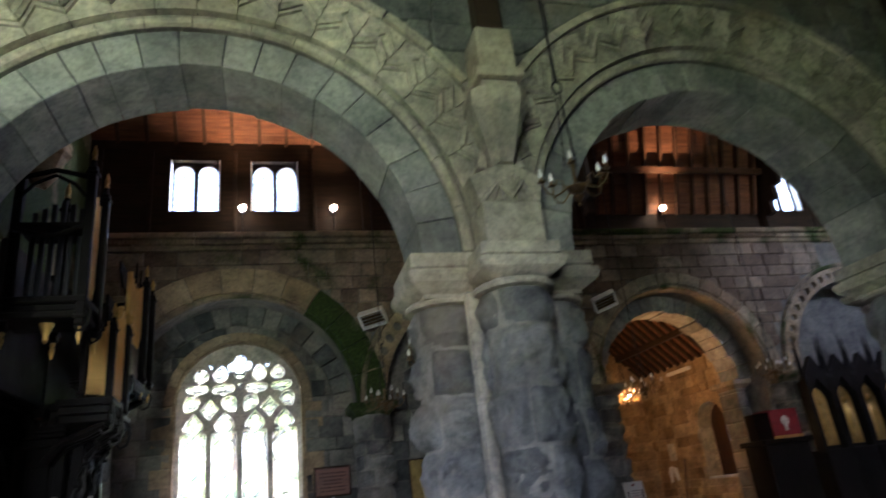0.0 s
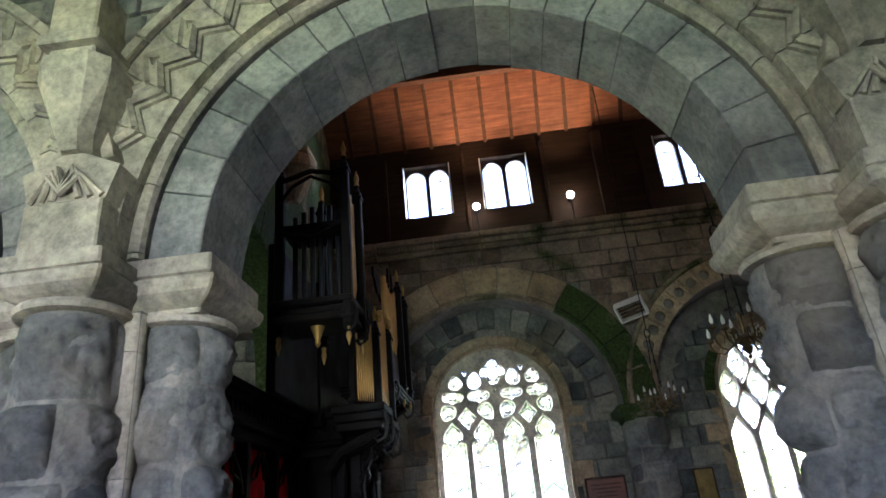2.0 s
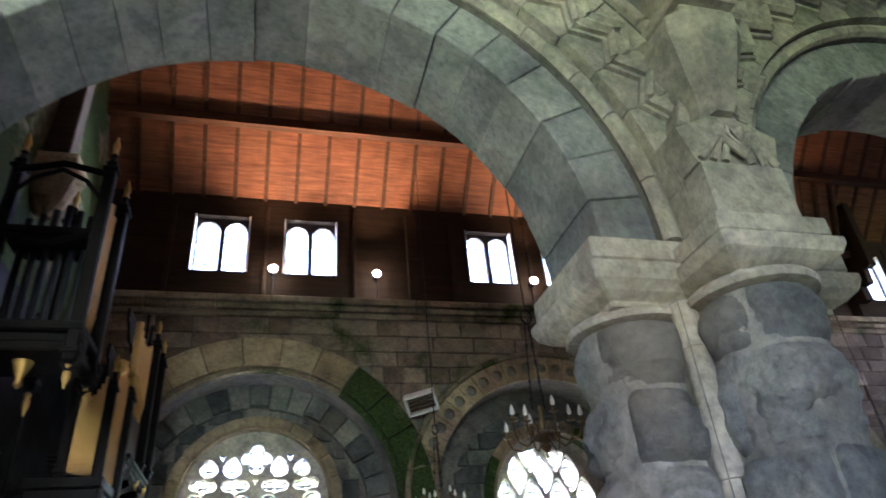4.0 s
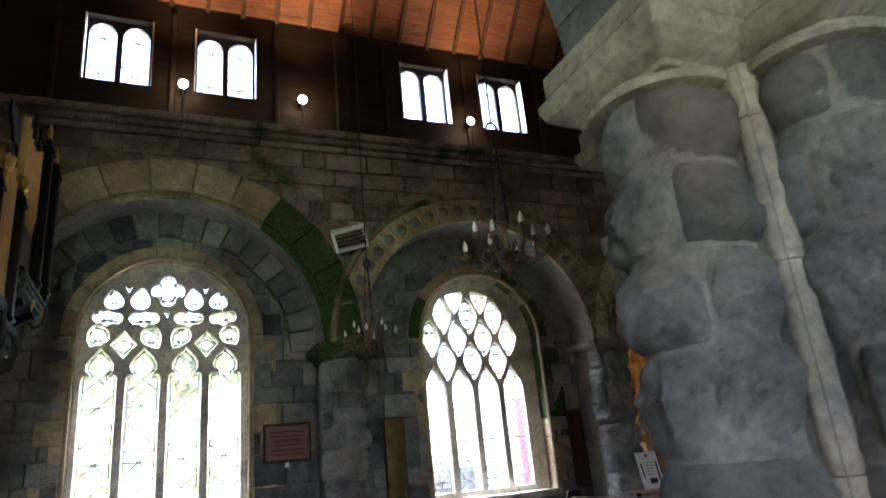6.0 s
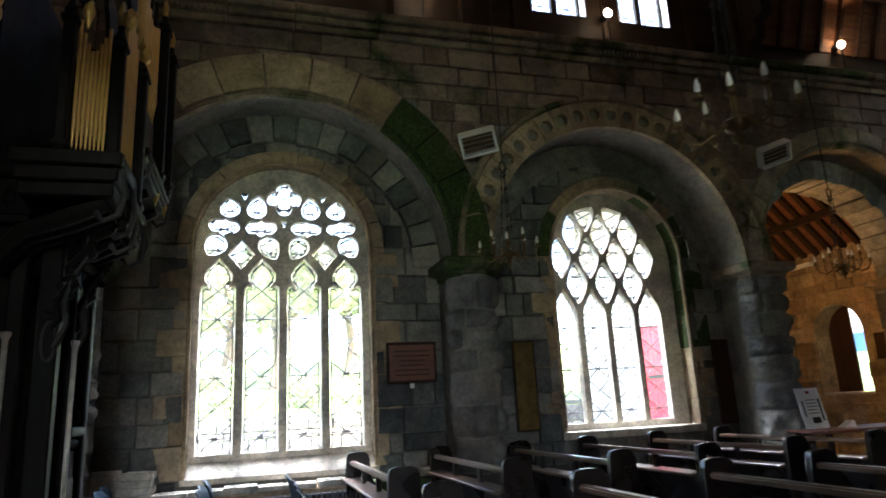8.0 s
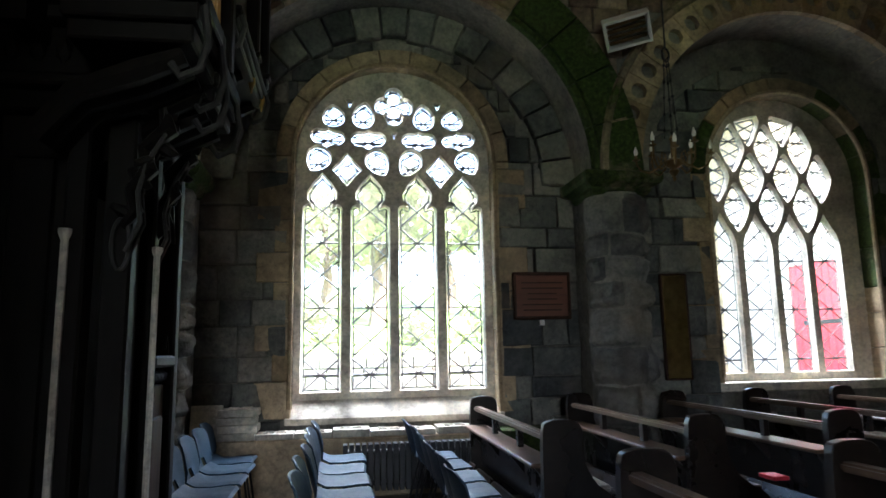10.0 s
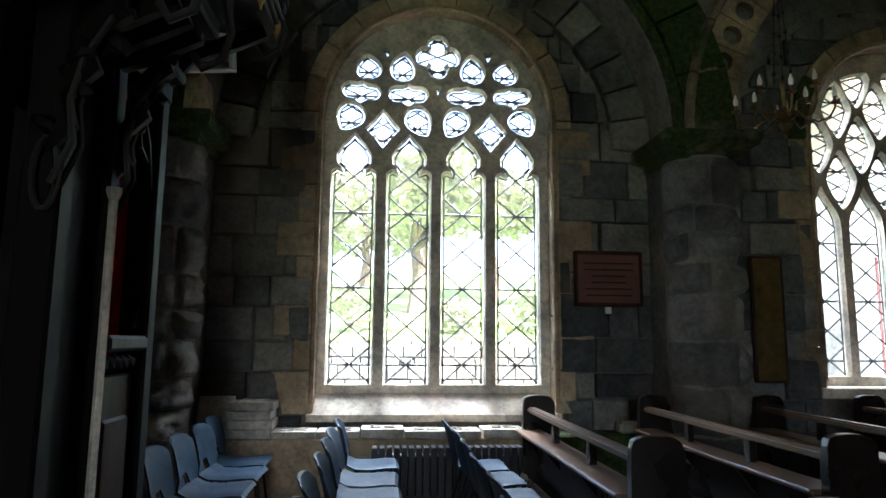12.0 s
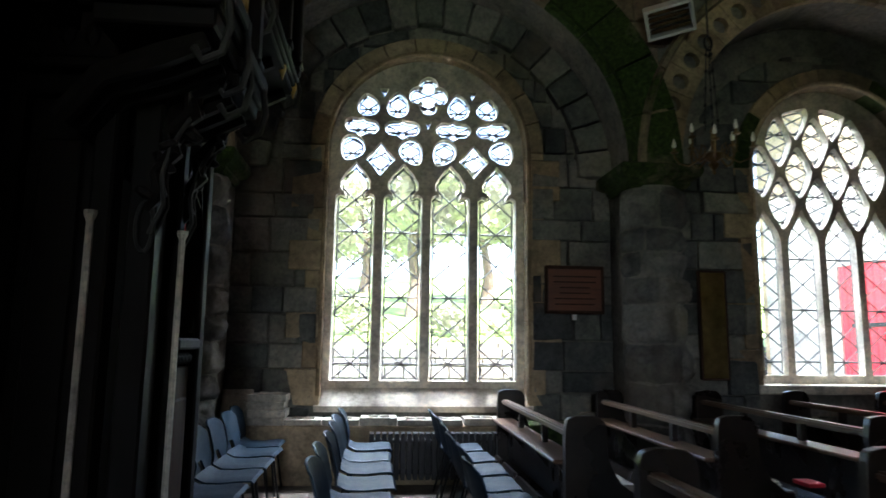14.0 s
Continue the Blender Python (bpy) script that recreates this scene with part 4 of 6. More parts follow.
def window(name, label, mid, outer, holes, tall, y, frame_w, sill, mats, dz):
    """Plates of pierced stone in steps, the glass behind them, and the leads."""
    w = tagged(new(name), label, "window", "", "structure")
    mx, my = mid
    sh = lambda pts: [(mx + a, b) for a, b in pts]
    H = [grown(sh(p), 0.006 if len(holes) > 18 and i >= tall else 0.0) for i, p in enumerate(holes)]
    O = sh(outer)
    for d, e, y0, y1 in ((0.014, 0.002, y, y + 0.055), (0.002, 0.0, y + 0.055, y + 0.08), (0.0, 0.014, y + 0.08, y + 0.125)):
        bm = bmesh.new()
        plate(bm, O, [grown(p, d) for p in H], y0, y1, [grown(p, e) for p in H])
        part("tracery", bm, M_TRACERY, w, "pale stone window tracery")
    for i, p in enumerate(H):
        bm = bmesh.new()
        b = bmesh.new()
        f = b.faces.new([b.verts.new((a, y + 0.07, c)) for a, c in grown(p, 0.01)])
        merge(bm, b)
        pane = part("pane", bm, M_GLASS, w, "clear leaded glass")
        pane.visible_shadow = False
        bm = bmesh.new()
        leads(bm, p, y + 0.064, 0, dz if i < tall else 0.16)
        part("lead_cames", bm, M_LEAD, w, "thin black lead cames")
    return w


# first window: four lights under flowing tracery
tx = [-0.80, -0.27, 0.26, 0.79]
holes = [light_head(x, 0.205, 0.97, 3.0, 3.36) for x in tx]
flow = [smooth_loop([(-0.53, 3.6, 0), (-0.46, 3.5), (-0.38, 3.42, 0), (-0.46, 3.34), (-0.53, 3.24, 0), (-0.6, 3.34), (-0.68, 3.42, 0), (-0.6, 3.5)], 2),
        ellipse_tear(-0.685, 4.05, 0.135, 0.115, 8), trefoil(-0.75, 3.79, 0.18, 0.1, -6), ellipse_tear(-0.855, 3.535, 0.15, 0.14, 150),
        ellipse_tear(-0.345, 4.065, 0.135, 0.14, -6), trefoil(-0.29, 3.775, 0.185, 0.1, 0), ellipse_tear(-0.18, 3.505, 0.14, 0.15, -150)]
flow.append([(-0.545, 4.24), (-0.5, 4.165), (-0.465, 4.235)])
quat = []
for q in range(4):
    quat += arc(0.115 * math.cos(radians(90 * q)), 4.18 + 0.115 * math.sin(radians(90 * q)), 0.095, 90 * q - 118, 90 * q + 118, 8)
holes += mirrored(flow) + [quat, [(-0.025, 3.87), (0.025, 3.87), (0.0, 3.8)]]
outer = [(-1.13, 0.86), (1.13, 0.86)] + arc(0, 3.5, 1.13, 0, 180, 36)
window("window_1", "tall four-light window with flowing pale stone tracery and leaded glass", (-0.59, 0), outer, holes, 4, WR + 0.16, 0, 0.97, None, 0.36)

# second window: four lights under a net of lozenges
lw, pitch, W2X = 0.178, 0.47, -0.1
hx = [(-1.5 + i) * pitch + W2X for i in range(4)]
holes = [[(x + a * lw, z) for a, z in ((-1, 1.06), (1, 1.06), (1, 2.3), (1, 2.56), (0.93, 2.66), (0.75, 2.75), (0.45, 2.83), (0.16, 2.92), (0, 2.99), (-0.16, 2.92), (-0.45, 2.83), (-0.75, 2.75), (-0.93, 2.66), (-1, 2.56), (-1, 2.3))] for x in hx]


def net(x, z, w=0.185, h=0.36):
    out = []
    for i in range(28):
        t = 2 * math.pi * i / 28
        c, s = math.cos(t), math.sin(t)
        out.append((x + math.copysign(abs(c) ** (2 / 1.28), c) * w, z + math.copysign(abs(s) ** (2 / 1.28), s) * h))
    return out


R2 = 0.96


def cut(loop):
    """Keeps an opening inside the window's round head."""
    out = []
    for x, z in loop:
        x -= W2X
        if z > 3.3:
            d = math.hypot(x, z - 3.3)
            if d > R2:
                x, z = x * R2 / d, 3.3 + (z - 3.3) * R2 / d
        elif abs(x) > R2:
            x = math.copysign(R2, x)
        out.append((x + W2X, z))
    slim = [out[0]]
    for q in out[1:]:
        if math.hypot(q[0] - slim[-1][0], q[1] - slim[-1][1]) > 0.012:
            slim.append(q)
    return slim


for row, (z, n) in enumerate(((3.02, 3), (3.40, 4), (3.78, 3), (4.12, 2))):
    for i in range(n):
        holes.append(cut(net((i - (n - 1) / 2) * pitch + W2X, z + 0.06, 0.158, 0.305)))
outer = [(-1.13, 0.9), (1.13, 0.9)] + arc(0, 3.42, 1.13, 0, 180, 36)
window("window_2", "four-light window with a net of stone lozenges and leaded glass", (4.22, 0), outer, holes, 4, 13.0, 0, 1.06, None, 0.3)

# dressed jambs, heads and sills round both windows
dress = structure("trim_window_dressings", "tan dressed stone round the nave windows", "trim")
for (hx0, hw, hz, hs), yf, mat in ((W1, WR, M_TAN), (W2, WR, M_TAN)):
    z, i = hz, 0
    for s in (-1, 1):
        z, i = hz, 0
        while z < hs - 0.02:
            z1 = min(hs, z + rnd.uniform(0.3, 0.5))
            e = 0.16 + (0.18 if i % 2 == (s > 0) else 0.0)
            bm = bmesh.new()
            a, b = hx0 + s * (hw - 0.035), hx0 + s * (hw + e)
            box(bm, min(a, b), max(a, b), yf - 0.028, 13.36, z + 0.003, z1 - 0.003, 0.01)
            part("jamb_stone", bm, M_MOSSY if hx0 > 2 and s > 0 and z > 1.95 else mat, dress)
            z, i = z1, i + 1
    k = 11
    for i in range(k):
        bm = bmesh.new()
        ring_piece(bm, hx0, hs, hw - 0.035, hw + 0.16, i * 180 / k + 0.15, (i + 1) * 180 / k - 0.15, yf - 0.03, 13.36, 4, 0.012, 0.012)
        part("head_stone", bm, M_TAN if hx0 < 2 or i in (6, 7, 8) else (M_MOSSY if i in (0, 1, 3, 9, 10) else M_CORN), dress)
    bm = bmesh.new()
    tube(bm, [(x, yf - 0.02, z) for x, z in [(hx0 + hw - 0.02, hz + 0.1)] + arc(hx0, hs, hw - 0.02, 0, 180, 30) + [(hx0 - hw + 0.02, hz + 0.1)]], 0.03, 6)
    part("roll_moulding", bm, M_TAN, dress, smooth=True)
# sloping sills
bm = bmesh.new()
v = [bm.verts.new(c) for c in ((-1.74, WR + 0.2, 0.93), (0.56, WR + 0.2, 0.93), (0.56, WR - 0.04, 0.72), (-1.74, WR - 0.04, 0.72), (-1.74, WR + 0.2, 0.66), (0.56, WR + 0.2, 0.66), (0.56, WR - 0.04, 0.66), (-1.74, WR - 0.04, 0.66))]
for f in ((0, 1, 2, 3), (3, 2, 6, 7), (4, 5, 1, 0), (0, 3, 7, 4), (1, 5, 6, 2), (4, 7, 6, 5)):
    bm.faces.new([v[i] for i in f])
part("window_sill", bm, M_TRACERY, dress)
bm = bmesh.new()
box(bm, 3.08, 5.36, WR - 0.05, 13.3, 0.86, 0.965, 0.012)
part("window_sill", bm, M_TRACERY, dress)

# ---- clerestory lights and lamps ----
def dormer(x):
    w = tagged(new("window_clerestory"), "paired round-headed clerestory light in a dark timber frame", "window", "clerestory lights", "structure")
    bm = bmesh.new()
    hs = []
    for s in (-1, 1):
        c = x + s * 0.225
        hs.append([(c - 0.185, CZ0 + 0.05), (c + 0.185, CZ0 + 0.05)] + arc(c, CZ1 - 0.24, 0.185, 0, 180, 10))
    plate(bm, [(x - CHW, CZ0 - 0.03), (x + CHW, CZ0 - 0.03), (x + CHW, CZ1 + 0.03), (x - CHW, CZ1 + 0.03)], hs, CY + 0.14, CY + 0.2)
    part("window_frame", bm, M_BEAM, w)
    # reveals coloured white to stand for the daylight that falls on them
    for s in (-1, 1):
        bm = bmesh.new()
        slab(bm, [(x + s * CHW, CZ0), (x + s * (CHW - 0.02), CZ0), (x + s * (CHW - 0.02), CZ1), (x + s * CHW, CZ1)], CY - 0.02, CY + 0.14)
        part("reveal", bm, M_WHITE, w, "reveal board, daylight on it put into a white colour")
    for h in hs:
        bm = bmesh.new()
        bm.faces.new([bm.verts.new((a, CY + 0.17, b)) for a, b in h])
        q = part("pane", bm, M_GLASS, w)
        q.visible_shadow = False
        bm = bmesh.new()
        leads(bm, h, CY + 0.165, 0, 0.3)
        part("lead_cames", bm, M_LEAD, w)
    return w


for x in DORMERS:
    dormer(x)
# timber studs and rails on the clerestory
brd = structure("wall_roof_foot", "brown boarded foot of the roof slope with close rafters", "wall")
LEAN = Matrix.Translation((0, CY - 0.03, 7.0)) @ Matrix.Rotation(radians(19), 4, "X")
for i in range(11):
    bm = bmesh.new()
    box(bm, 6.86, 11.3, -0.02, 0.02, i * 0.235, i * 0.235 + 0.23, 0.004)
    bm.transform(LEAN)
    part("board", bm, M_ROOF, brd)
for i in range(11):
    bm = bmesh.new()
    box(bm, 6.98 + i * 0.41, 7.05 + i * 0.41, -0.12, -0.02, -0.03, 2.6, 0.006)
    bm.transform(LEAN)
    part("rafter", bm, M_RAFTER, brd)
bm = bmesh.new()
box(bm, 6.86, 11.3, -0.22, -0.08, 0.92, 1.06, 0.01)
bm.transform(LEAN)
part("purlin", bm, M_RAFTER, brd)
# boarded cheeks where the roof foot meets the upright lights
for x0, x1 in ((6.62, 6.84), (11.32, 11.5)):
    for k in range(4):
        bm = bmesh.new()
        box(bm, x0 + 0.01 * (k % 2), x1 - 0.01 * (k % 2), CY - 0.22 - k * 0.21, CY - 0.02 - k * 0.21, 6.55 + k * 0.3, 9.0, 0.006)
        part("cheek_board", bm, M_BEAM, brd)
for x in (-3.1, -2.2, -0.66, 0.86, 1.9, 2.66, 4.17, 5.7, 6.6, 11.4, 12.9):
    t = thing("stud", "dark timber stud on the clerestory wall", "beam", "clerestory studs")
    bm = bmesh.new()
    wide = 0.2 if x in (1.9, 6.6, 11.4) else 0.07
    box(bm, x - wide / 2, x + wide / 2, CY - (0.16 if wide > 0.1 else 0.05), CY, 6.52, 8.4, 0.008)
    part("post", bm, M_BEAM, t)


def spot(x, z=7.06):
    t = thing("spotlight", "small lit spotlight on the cornice, glowing warm white", "lamp", "cornice spotlights", at=(x, 12.14, z))
    bm = bmesh.new()
    lathe(bm, [(0.04, -0.02), (0.055, 0.0), (0.055, 0.1), (0.03, 0.12)], 0, 0, 0, 14)
    bm.transform(Matrix.Rotation(radians(-90), 4, "X"))
    part("housing", bm, M_IRON, t)
    bm = bmesh.new()
    bmesh.ops.create_uvsphere(bm, u_segments=14, v_segments=8, radius=0.07, matrix=Matrix.Translation((0, -0.07, 0)) @ Matrix.Diagonal((1, 0.6, 1, 1)))
    part("lens", bm, M_LAMP, t)
    bm = bmesh.new()
    tube(bm, [(0, -0.06, -0.02), (0, -0.06, 6.5 - z)], 0.012, 6)
    box(bm, -0.05, 0.05, -0.1, 0.0, 6.51 - z, 6.54 - z)
    part("stem", bm, M_IRON, t)
    d = lamp("spot_glow", "SPOT", 18 if x > 4 else 24, look((x, 11.6 if x == 8.62 else 11.9, z + 0.1), (x, 9.4, 12.6)), (1.0, 0.62, 0.32), 0.06)
    d.data.spot_size, d.data.spot_blend = radians(110), 1.0


for x in (-0.51, 1.22, 4.12, 8.62):
    spot(x)


# ---- wall fittings ----
def heater(x, y, z, yaw=0, tilt=-46, rollz=0):
    t = thing("infrared_heater", "white-cased infrared heater with a glowing brass grille", "heater", "wall heaters")
    t.matrix_basis = pose(x, y, z, tilt, rollz, yaw)
    bm = bmesh.new()
    for b in ((-0.24, 0.24, -0.16, 0.0, 0.13, 0.16), (-0.24, 0.24, -0.16, 0.0, -0.16, -0.13), (-0.24, -0.21, -0.16, 0.0, -0.13, 0.13), (0.21, 0.24, -0.16, 0.0, -0.13, 0.13), (-0.21, 0.21, -0.03, 0.0, -0.13, 0.13)):
        box(bm, *b, 0.006)
    part("casing", bm, M_WHITE, t)
    for i in range(4):
        bm = bmesh.new()
        box(bm, -0.2, 0.2, -0.1, -0.06, -0.11 + i * 0.062, -0.075 + i * 0.062, 0.004)
        part("reflector", bm, M_BRASS, t, "brass reflector slat")
    bm = bmesh.new()
    box(bm, -0.04, 0.04, 0.0, 0.2, -0.05, 0.05)
    part("bracket", bm, M_IRON, t)


heater(1.83, 11.93, 4.77, -26, 44, -8)
heater(6.62, 11.98, 4.92, -20, 40, -18)
heater(-2.64, 12.08, 3.74, 35, 24, -16)

plq = thing("memorial_plaque", "reddish wooden memorial plaque with faint lettering on the stone wall", "plaque")
bm = bmesh.new()
box(bm, 0.7, 1.32, WR - 0.06, WR - 0.01, 1.73, 2.2, 0.008)
plq.matrix_basis = Matrix.Translation((0, -0.035, 0))
part("board", bm, M_PLAQUE, plq)
bm = bmesh.new()
for a, b, c, d in ((0.69, 1.33, 2.19, 2.225), (0.69, 1.33, 1.705, 1.74), (0.685, 0.715, 1.71, 2.22), (1.305, 1.335, 1.71, 2.22)):
    box(bm, a, b, WR - 0.075, WR - 0.01, c, d, 0.006)
part("frame", bm, M_ORGANB, plq)
rnd = random.Random(2)
for i in range(6):
    bm = bmesh.new()
    w = rnd.uniform(0.16, 0.24)
    box(bm, 1.01 - w, 1.01 + w, WR - 0.064, WR - 0.059, 2.1 - i * 0.06, 2.115 - i * 0.06)
    part("lettering", bm, M_ORGANB, plq)
bm = bmesh.new()
box(bm, 0.98, 1.03, WR - 0.05, WR - 0.01, 1.64, 1.7)
part("hook", bm, M_WHITE, plq)

for x0, x1, z0, z1, mat, lab in ((2.42, 2.72, 1.02, 2.2, M_BRASSPLATE, "tall engraved brass memorial plate on the wall"), (5.62, 5.88, 0.95, 2.15, M_ORGANB, "tall dark wooden memorial board on the wall")):
    t = thing("memorial_plate", lab, "plaque")
    bm = bmesh.new()
    box(bm, x0, x1, WR - 0.05, WR - 0.012, z0, z1, 0.006)
    t.matrix_basis = Matrix.Translation((0, -0.04, 0))
    part("plate", bm, mat, t)
    bm = bmesh.new()
    for a, b, c, d in ((x0 - 0.012, x0 + 0.012, z0, z1), (x1 - 0.012, x1 + 0.012, z0, z1), (x0, x1, z0 - 0.01, z0 + 0.014), (x0, x1, z1 - 0.014, z1 + 0.01)):
        box(bm, a, b, WR - 0.056, WR - 0.012, c, d, 0.003)
    part("frame", bm, M_ORGANB, t)

# ---- chandeliers ----


def chandelier(x, y, z, top, scale=1.0, lit=False, arms=8, turn=0, lean=0):
    """z is the foot of the bowl; the chain rises to top."""
    t = thing("chandelier", "dark brass chandelier, its candle bulbs lit" if lit else "dark brass chandelier with unlit clear candle bulbs on long chains", "chandelier", "chandeliers", at=(x, y, z), turn=turn)
    s = scale
    bm = bmesh.new()
    lathe(bm, [(0.005 * s, 0.0), (0.018 * s, 0.02 * s), (0.01 * s, 0.045 * s), (0.035 * s, 0.07 * s), (0.05 * s, 0.1 * s), (0.03 * s, 0.125 * s), (0.075 * s, 0.15 * s), (0.095 * s, 0.19 * s), (0.06 * s, 0.215 * s), (0.02 * s, 0.235 * s), (0.018 * s, 0.4 * s), (0.03 * s, 0.42 * s), (0.006 * s, 0.45 * s)], 0, 0, 0, 18)
    part("bowl", bm, M_BRASS, t, smooth=True)
    for i in range(arms):
        a = 2 * math.pi * i / arms
        r = (0.34 if i % 2 else 0.26) * s
        h = (0.28 if i % 2 else 0.36) * s
        c, d = math.cos(a), math.sin(a)
        bm = bmesh.new()
        tube(bm, [(c * q * r, d * q * r, w * s) for q, w in ((0.2, 0.21), (0.4, 0.15), (0.65, 0.10), (0.88, 0.13), (1.0, 0.2), (1.0, h / s - 0.05))], 0.009 * s, 6)
        tube(bm, [(c * q * r, d * q * r, w * s) for q, w in ((0.35, 0.17), (0.4, 0.25), (0.55, 0.27), (0.6, 0.2))], 0.006 * s, 5)
        arm = part("arm", bm, M_BRASS, t, smooth=True)
        bm = bmesh.new()
        lathe(bm, [(0.006 * s, 0), (0.035 * s, 0.012 * s), (0.038 * s, 0.02 * s), (0.014 * s, 0.022 * s), (0.013 * s, 0.06 * s)], c * r, d * r, h - 0.055 * s, 10)
        part("drip_pan", bm, M_BRASS, arm, smooth=True)
        bm = bmesh.new()
        lathe(bm, [(0.01 * s, 0), (0.02 * s, 0.025 * s), (0.018 * s, 0.05 * s), (0.004 * s, 0.095 * s)], c * r, d * r, h, 10)
        part("bulb", bm, M_LAMP if lit and i in (1, 3) else M_CANDLE, arm, smooth=True)
    for i in range(3):
        a = 2 * math.pi * (i + 0.3) / 3
        bm = bmesh.new()
        p0, p1 = Vector((math.cos(a) * 0.07 * s, math.sin(a) * 0.07 * s, 0.42 * s)), Vector((math.cos(a) * 0.02 * s, math.sin(a) * 0.02 * s, 1.25 * s))
        for k in range(5):
            q = p0.lerp(p1, (k + 0.5) / 5)
            bmesh.ops.create_uvsphere(bm, u_segments=8, v_segments=6, radius=0.02 * s, matrix=Matrix.Translation(q) @ Matrix.Diagonal((0.7, 0.7, 1.2 if k % 2 else 0.9, 1)))
        tube(bm, [tuple(p0), tuple(p1)], 0.006 * s, 5)
        part("chain", bm, M_IRON, t)
    bm = bmesh.new()
    tube(bm, [(0.05 * s * math.cos(q), 0, 1.28 * s + 0.07 * s * math.sin(q)) for q in [2 * math.pi * i / 14 for i in range(14)]], 0.01 * s, 6, True)
    part("ring", bm, M_IRON, t)
    bm = bmesh.new()
    tube(bm, [(0, 0, 1.34 * s), (lean, 0, top - z)], 0.009, 5)
    part("cord", bm, M_IRON, t)
    return t


chandelier(1.8, 7.4, 2.78, 12.2, 1.0)
chandelier(1.8, 11.1, 2.86, 8.9, 0.95, turn=20)
chandelier(6.6, 11.1, 2.76, 8.9, 0.95, turn=10)
chandelier(9.5, 11.1, 2.9, 8.9, 0.95, turn=30)
chandelier(1.72, 3.25, 2.92, 6.6, 0.62, arms=6)
chandelier(8.0, 14.3, 2.98, 5.5, 0.9, True)
lamp("chandelier_glow", "POINT", 7.5, Matrix.Translation((8.0, 14.3, 3.3)), (1.0, 0.5, 0.15), 0.12)

# ---- pews ----


def pew(name_label, x, y0, y1, group):
    """A pew that faces +x, seen from behind: end panels, top rail on short posts, book ledge, back, seat."""
    t = thing("pew", name_label, "pew", group, at=(x, y0, 0))
    L = y1 - y0
    for yy in (0.0, L - 0.06):
        bm = bmesh.new()
        prof = smooth_loop([(-0.27, 0.0, 0), (0.32, 0.0, 0), (0.34, 0.2), (0.3, 0.34), (0.26, 0.42), (0.12, 0.5), (0.02, 0.62), (0.0, 0.78), (-0.005, 0.88), (-0.05, 0.93), (-0.14, 0.938), (-0.22, 0.93), (-0.262, 0.88), (-0.27, 0.6), (-0.27, 0.3)], 3)
        slab(bm, prof, yy, yy + 0.06)
        bmesh.ops.bevel(bm, geom=[e for e in bm.edges if abs(e.verts[0].co.y - e.verts[1].co.y) < 1e-5], offset=0.006, segments=1, affect="EDGES")
        part("end_panel", bm, M_PEW, t)
    # rail and ledge take the paler oak in place of window reflections
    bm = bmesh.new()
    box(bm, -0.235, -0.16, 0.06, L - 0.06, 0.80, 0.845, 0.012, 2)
    part("top_rail", bm, M_PEWTOP, t, "oak top rail, window sheen put into its lighter colour")
    k = max(2, int(L / 0.75))
    for i in range(1, k):
        bm = bmesh.new()
        box(bm, -0.22, -0.175, L * i / k - 0.03, L * i / k + 0.03, 0.67, 0.802, 0.004)
        part("rail_post", bm, M_PEW, t)
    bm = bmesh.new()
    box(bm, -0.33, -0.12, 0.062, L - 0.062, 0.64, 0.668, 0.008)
    part("book_ledge", bm, M_PEWTOP, t, "oak book ledge, window sheen put into its lighter colour")
    bm = bmesh.new()
    box(bm, -0.17, -0.14, 0.06, L - 0.06, 0.3, 0.64, 0.003)
    part("back_panel", bm, M_PEW, t)
    for i in range(k + 1):
        bm = bmesh.new()
        yy = min(max(0.09, L * i / k), L - 0.13)
        slab(bm, [(-0.3, 0.64), (-0.17, 0.64), (-0.17, 0.48)], yy, yy + 0.04)
        part("ledge_bracket", bm, M_PEW, t)
    bm = bmesh.new()
    box(bm, -0.16, 0.27, 0.06, L - 0.06, 0.42, 0.46, 0.01)
    part("seat", bm, M_PEW, t)
    bm = bmesh.new()
    v = [(-0.42, 0.05), (-0.36, 0.05), (-0.27, 0.33), (-0.3, 0.34)]
    slab(bm, v, 0.12, L - 0.12)
    part("kneeler_board", bm, M_PEW, t)
    for yy in (0.14, L - 0.18):
        bm = bmesh.new()
        box(bm, -0.43, -0.28, yy, yy + 0.04, 0.0, 0.06)
        part("foot", bm, M_PEW, t)
    return t


PX = [0.34, 1.34, 2.36, 3.29, 4.31, 5.35]
lab = "dark oak pew with shaped end panels and lighter book ledge"
first = pew(lab, 0.34, 9.82, 12.22, "pews by the windows")
for x in PX[1:]:
    copy_thing(first, pose(x, 9.86, 0))
near = pew(lab, 0.3, 5.9, 8.62, "pews across the aisle")
for x in (1.33, 2.36, 3.3, 4.3, 5.3, 6.3):
    copy_thing(near, pose(x, 5.9, 0))
cush = thing("seat_cushion", "cream cloth seat cushion lying on a pew", "cushion", "pew cushions")
bm = bmesh.new()
box(bm, 0.22, 0.58, 9.95, 10.5, 0.462, 0.5, 0.018, 2)
part("pad", bm, M_TILE, cush)
copy_thing(cush, pose(1.0, 0.05, 0))
bible = thing("hymn_book", "small red-bound hymn book on a pew seat", "book", "hymn books")
bm = bmesh.new()
box(bm, 1.75, 1.87, 10.0, 10.17, 0.462, 0.49, 0.004)
part("cover", bm, M_REDPAINT, bible)
bm = bmesh.new()
box(bm, 1.757, 1.874, 10.006, 10.164, 0.466, 0.486)
part("pages", bm, M_TILE, bible)

# ---- plastic chairs ----


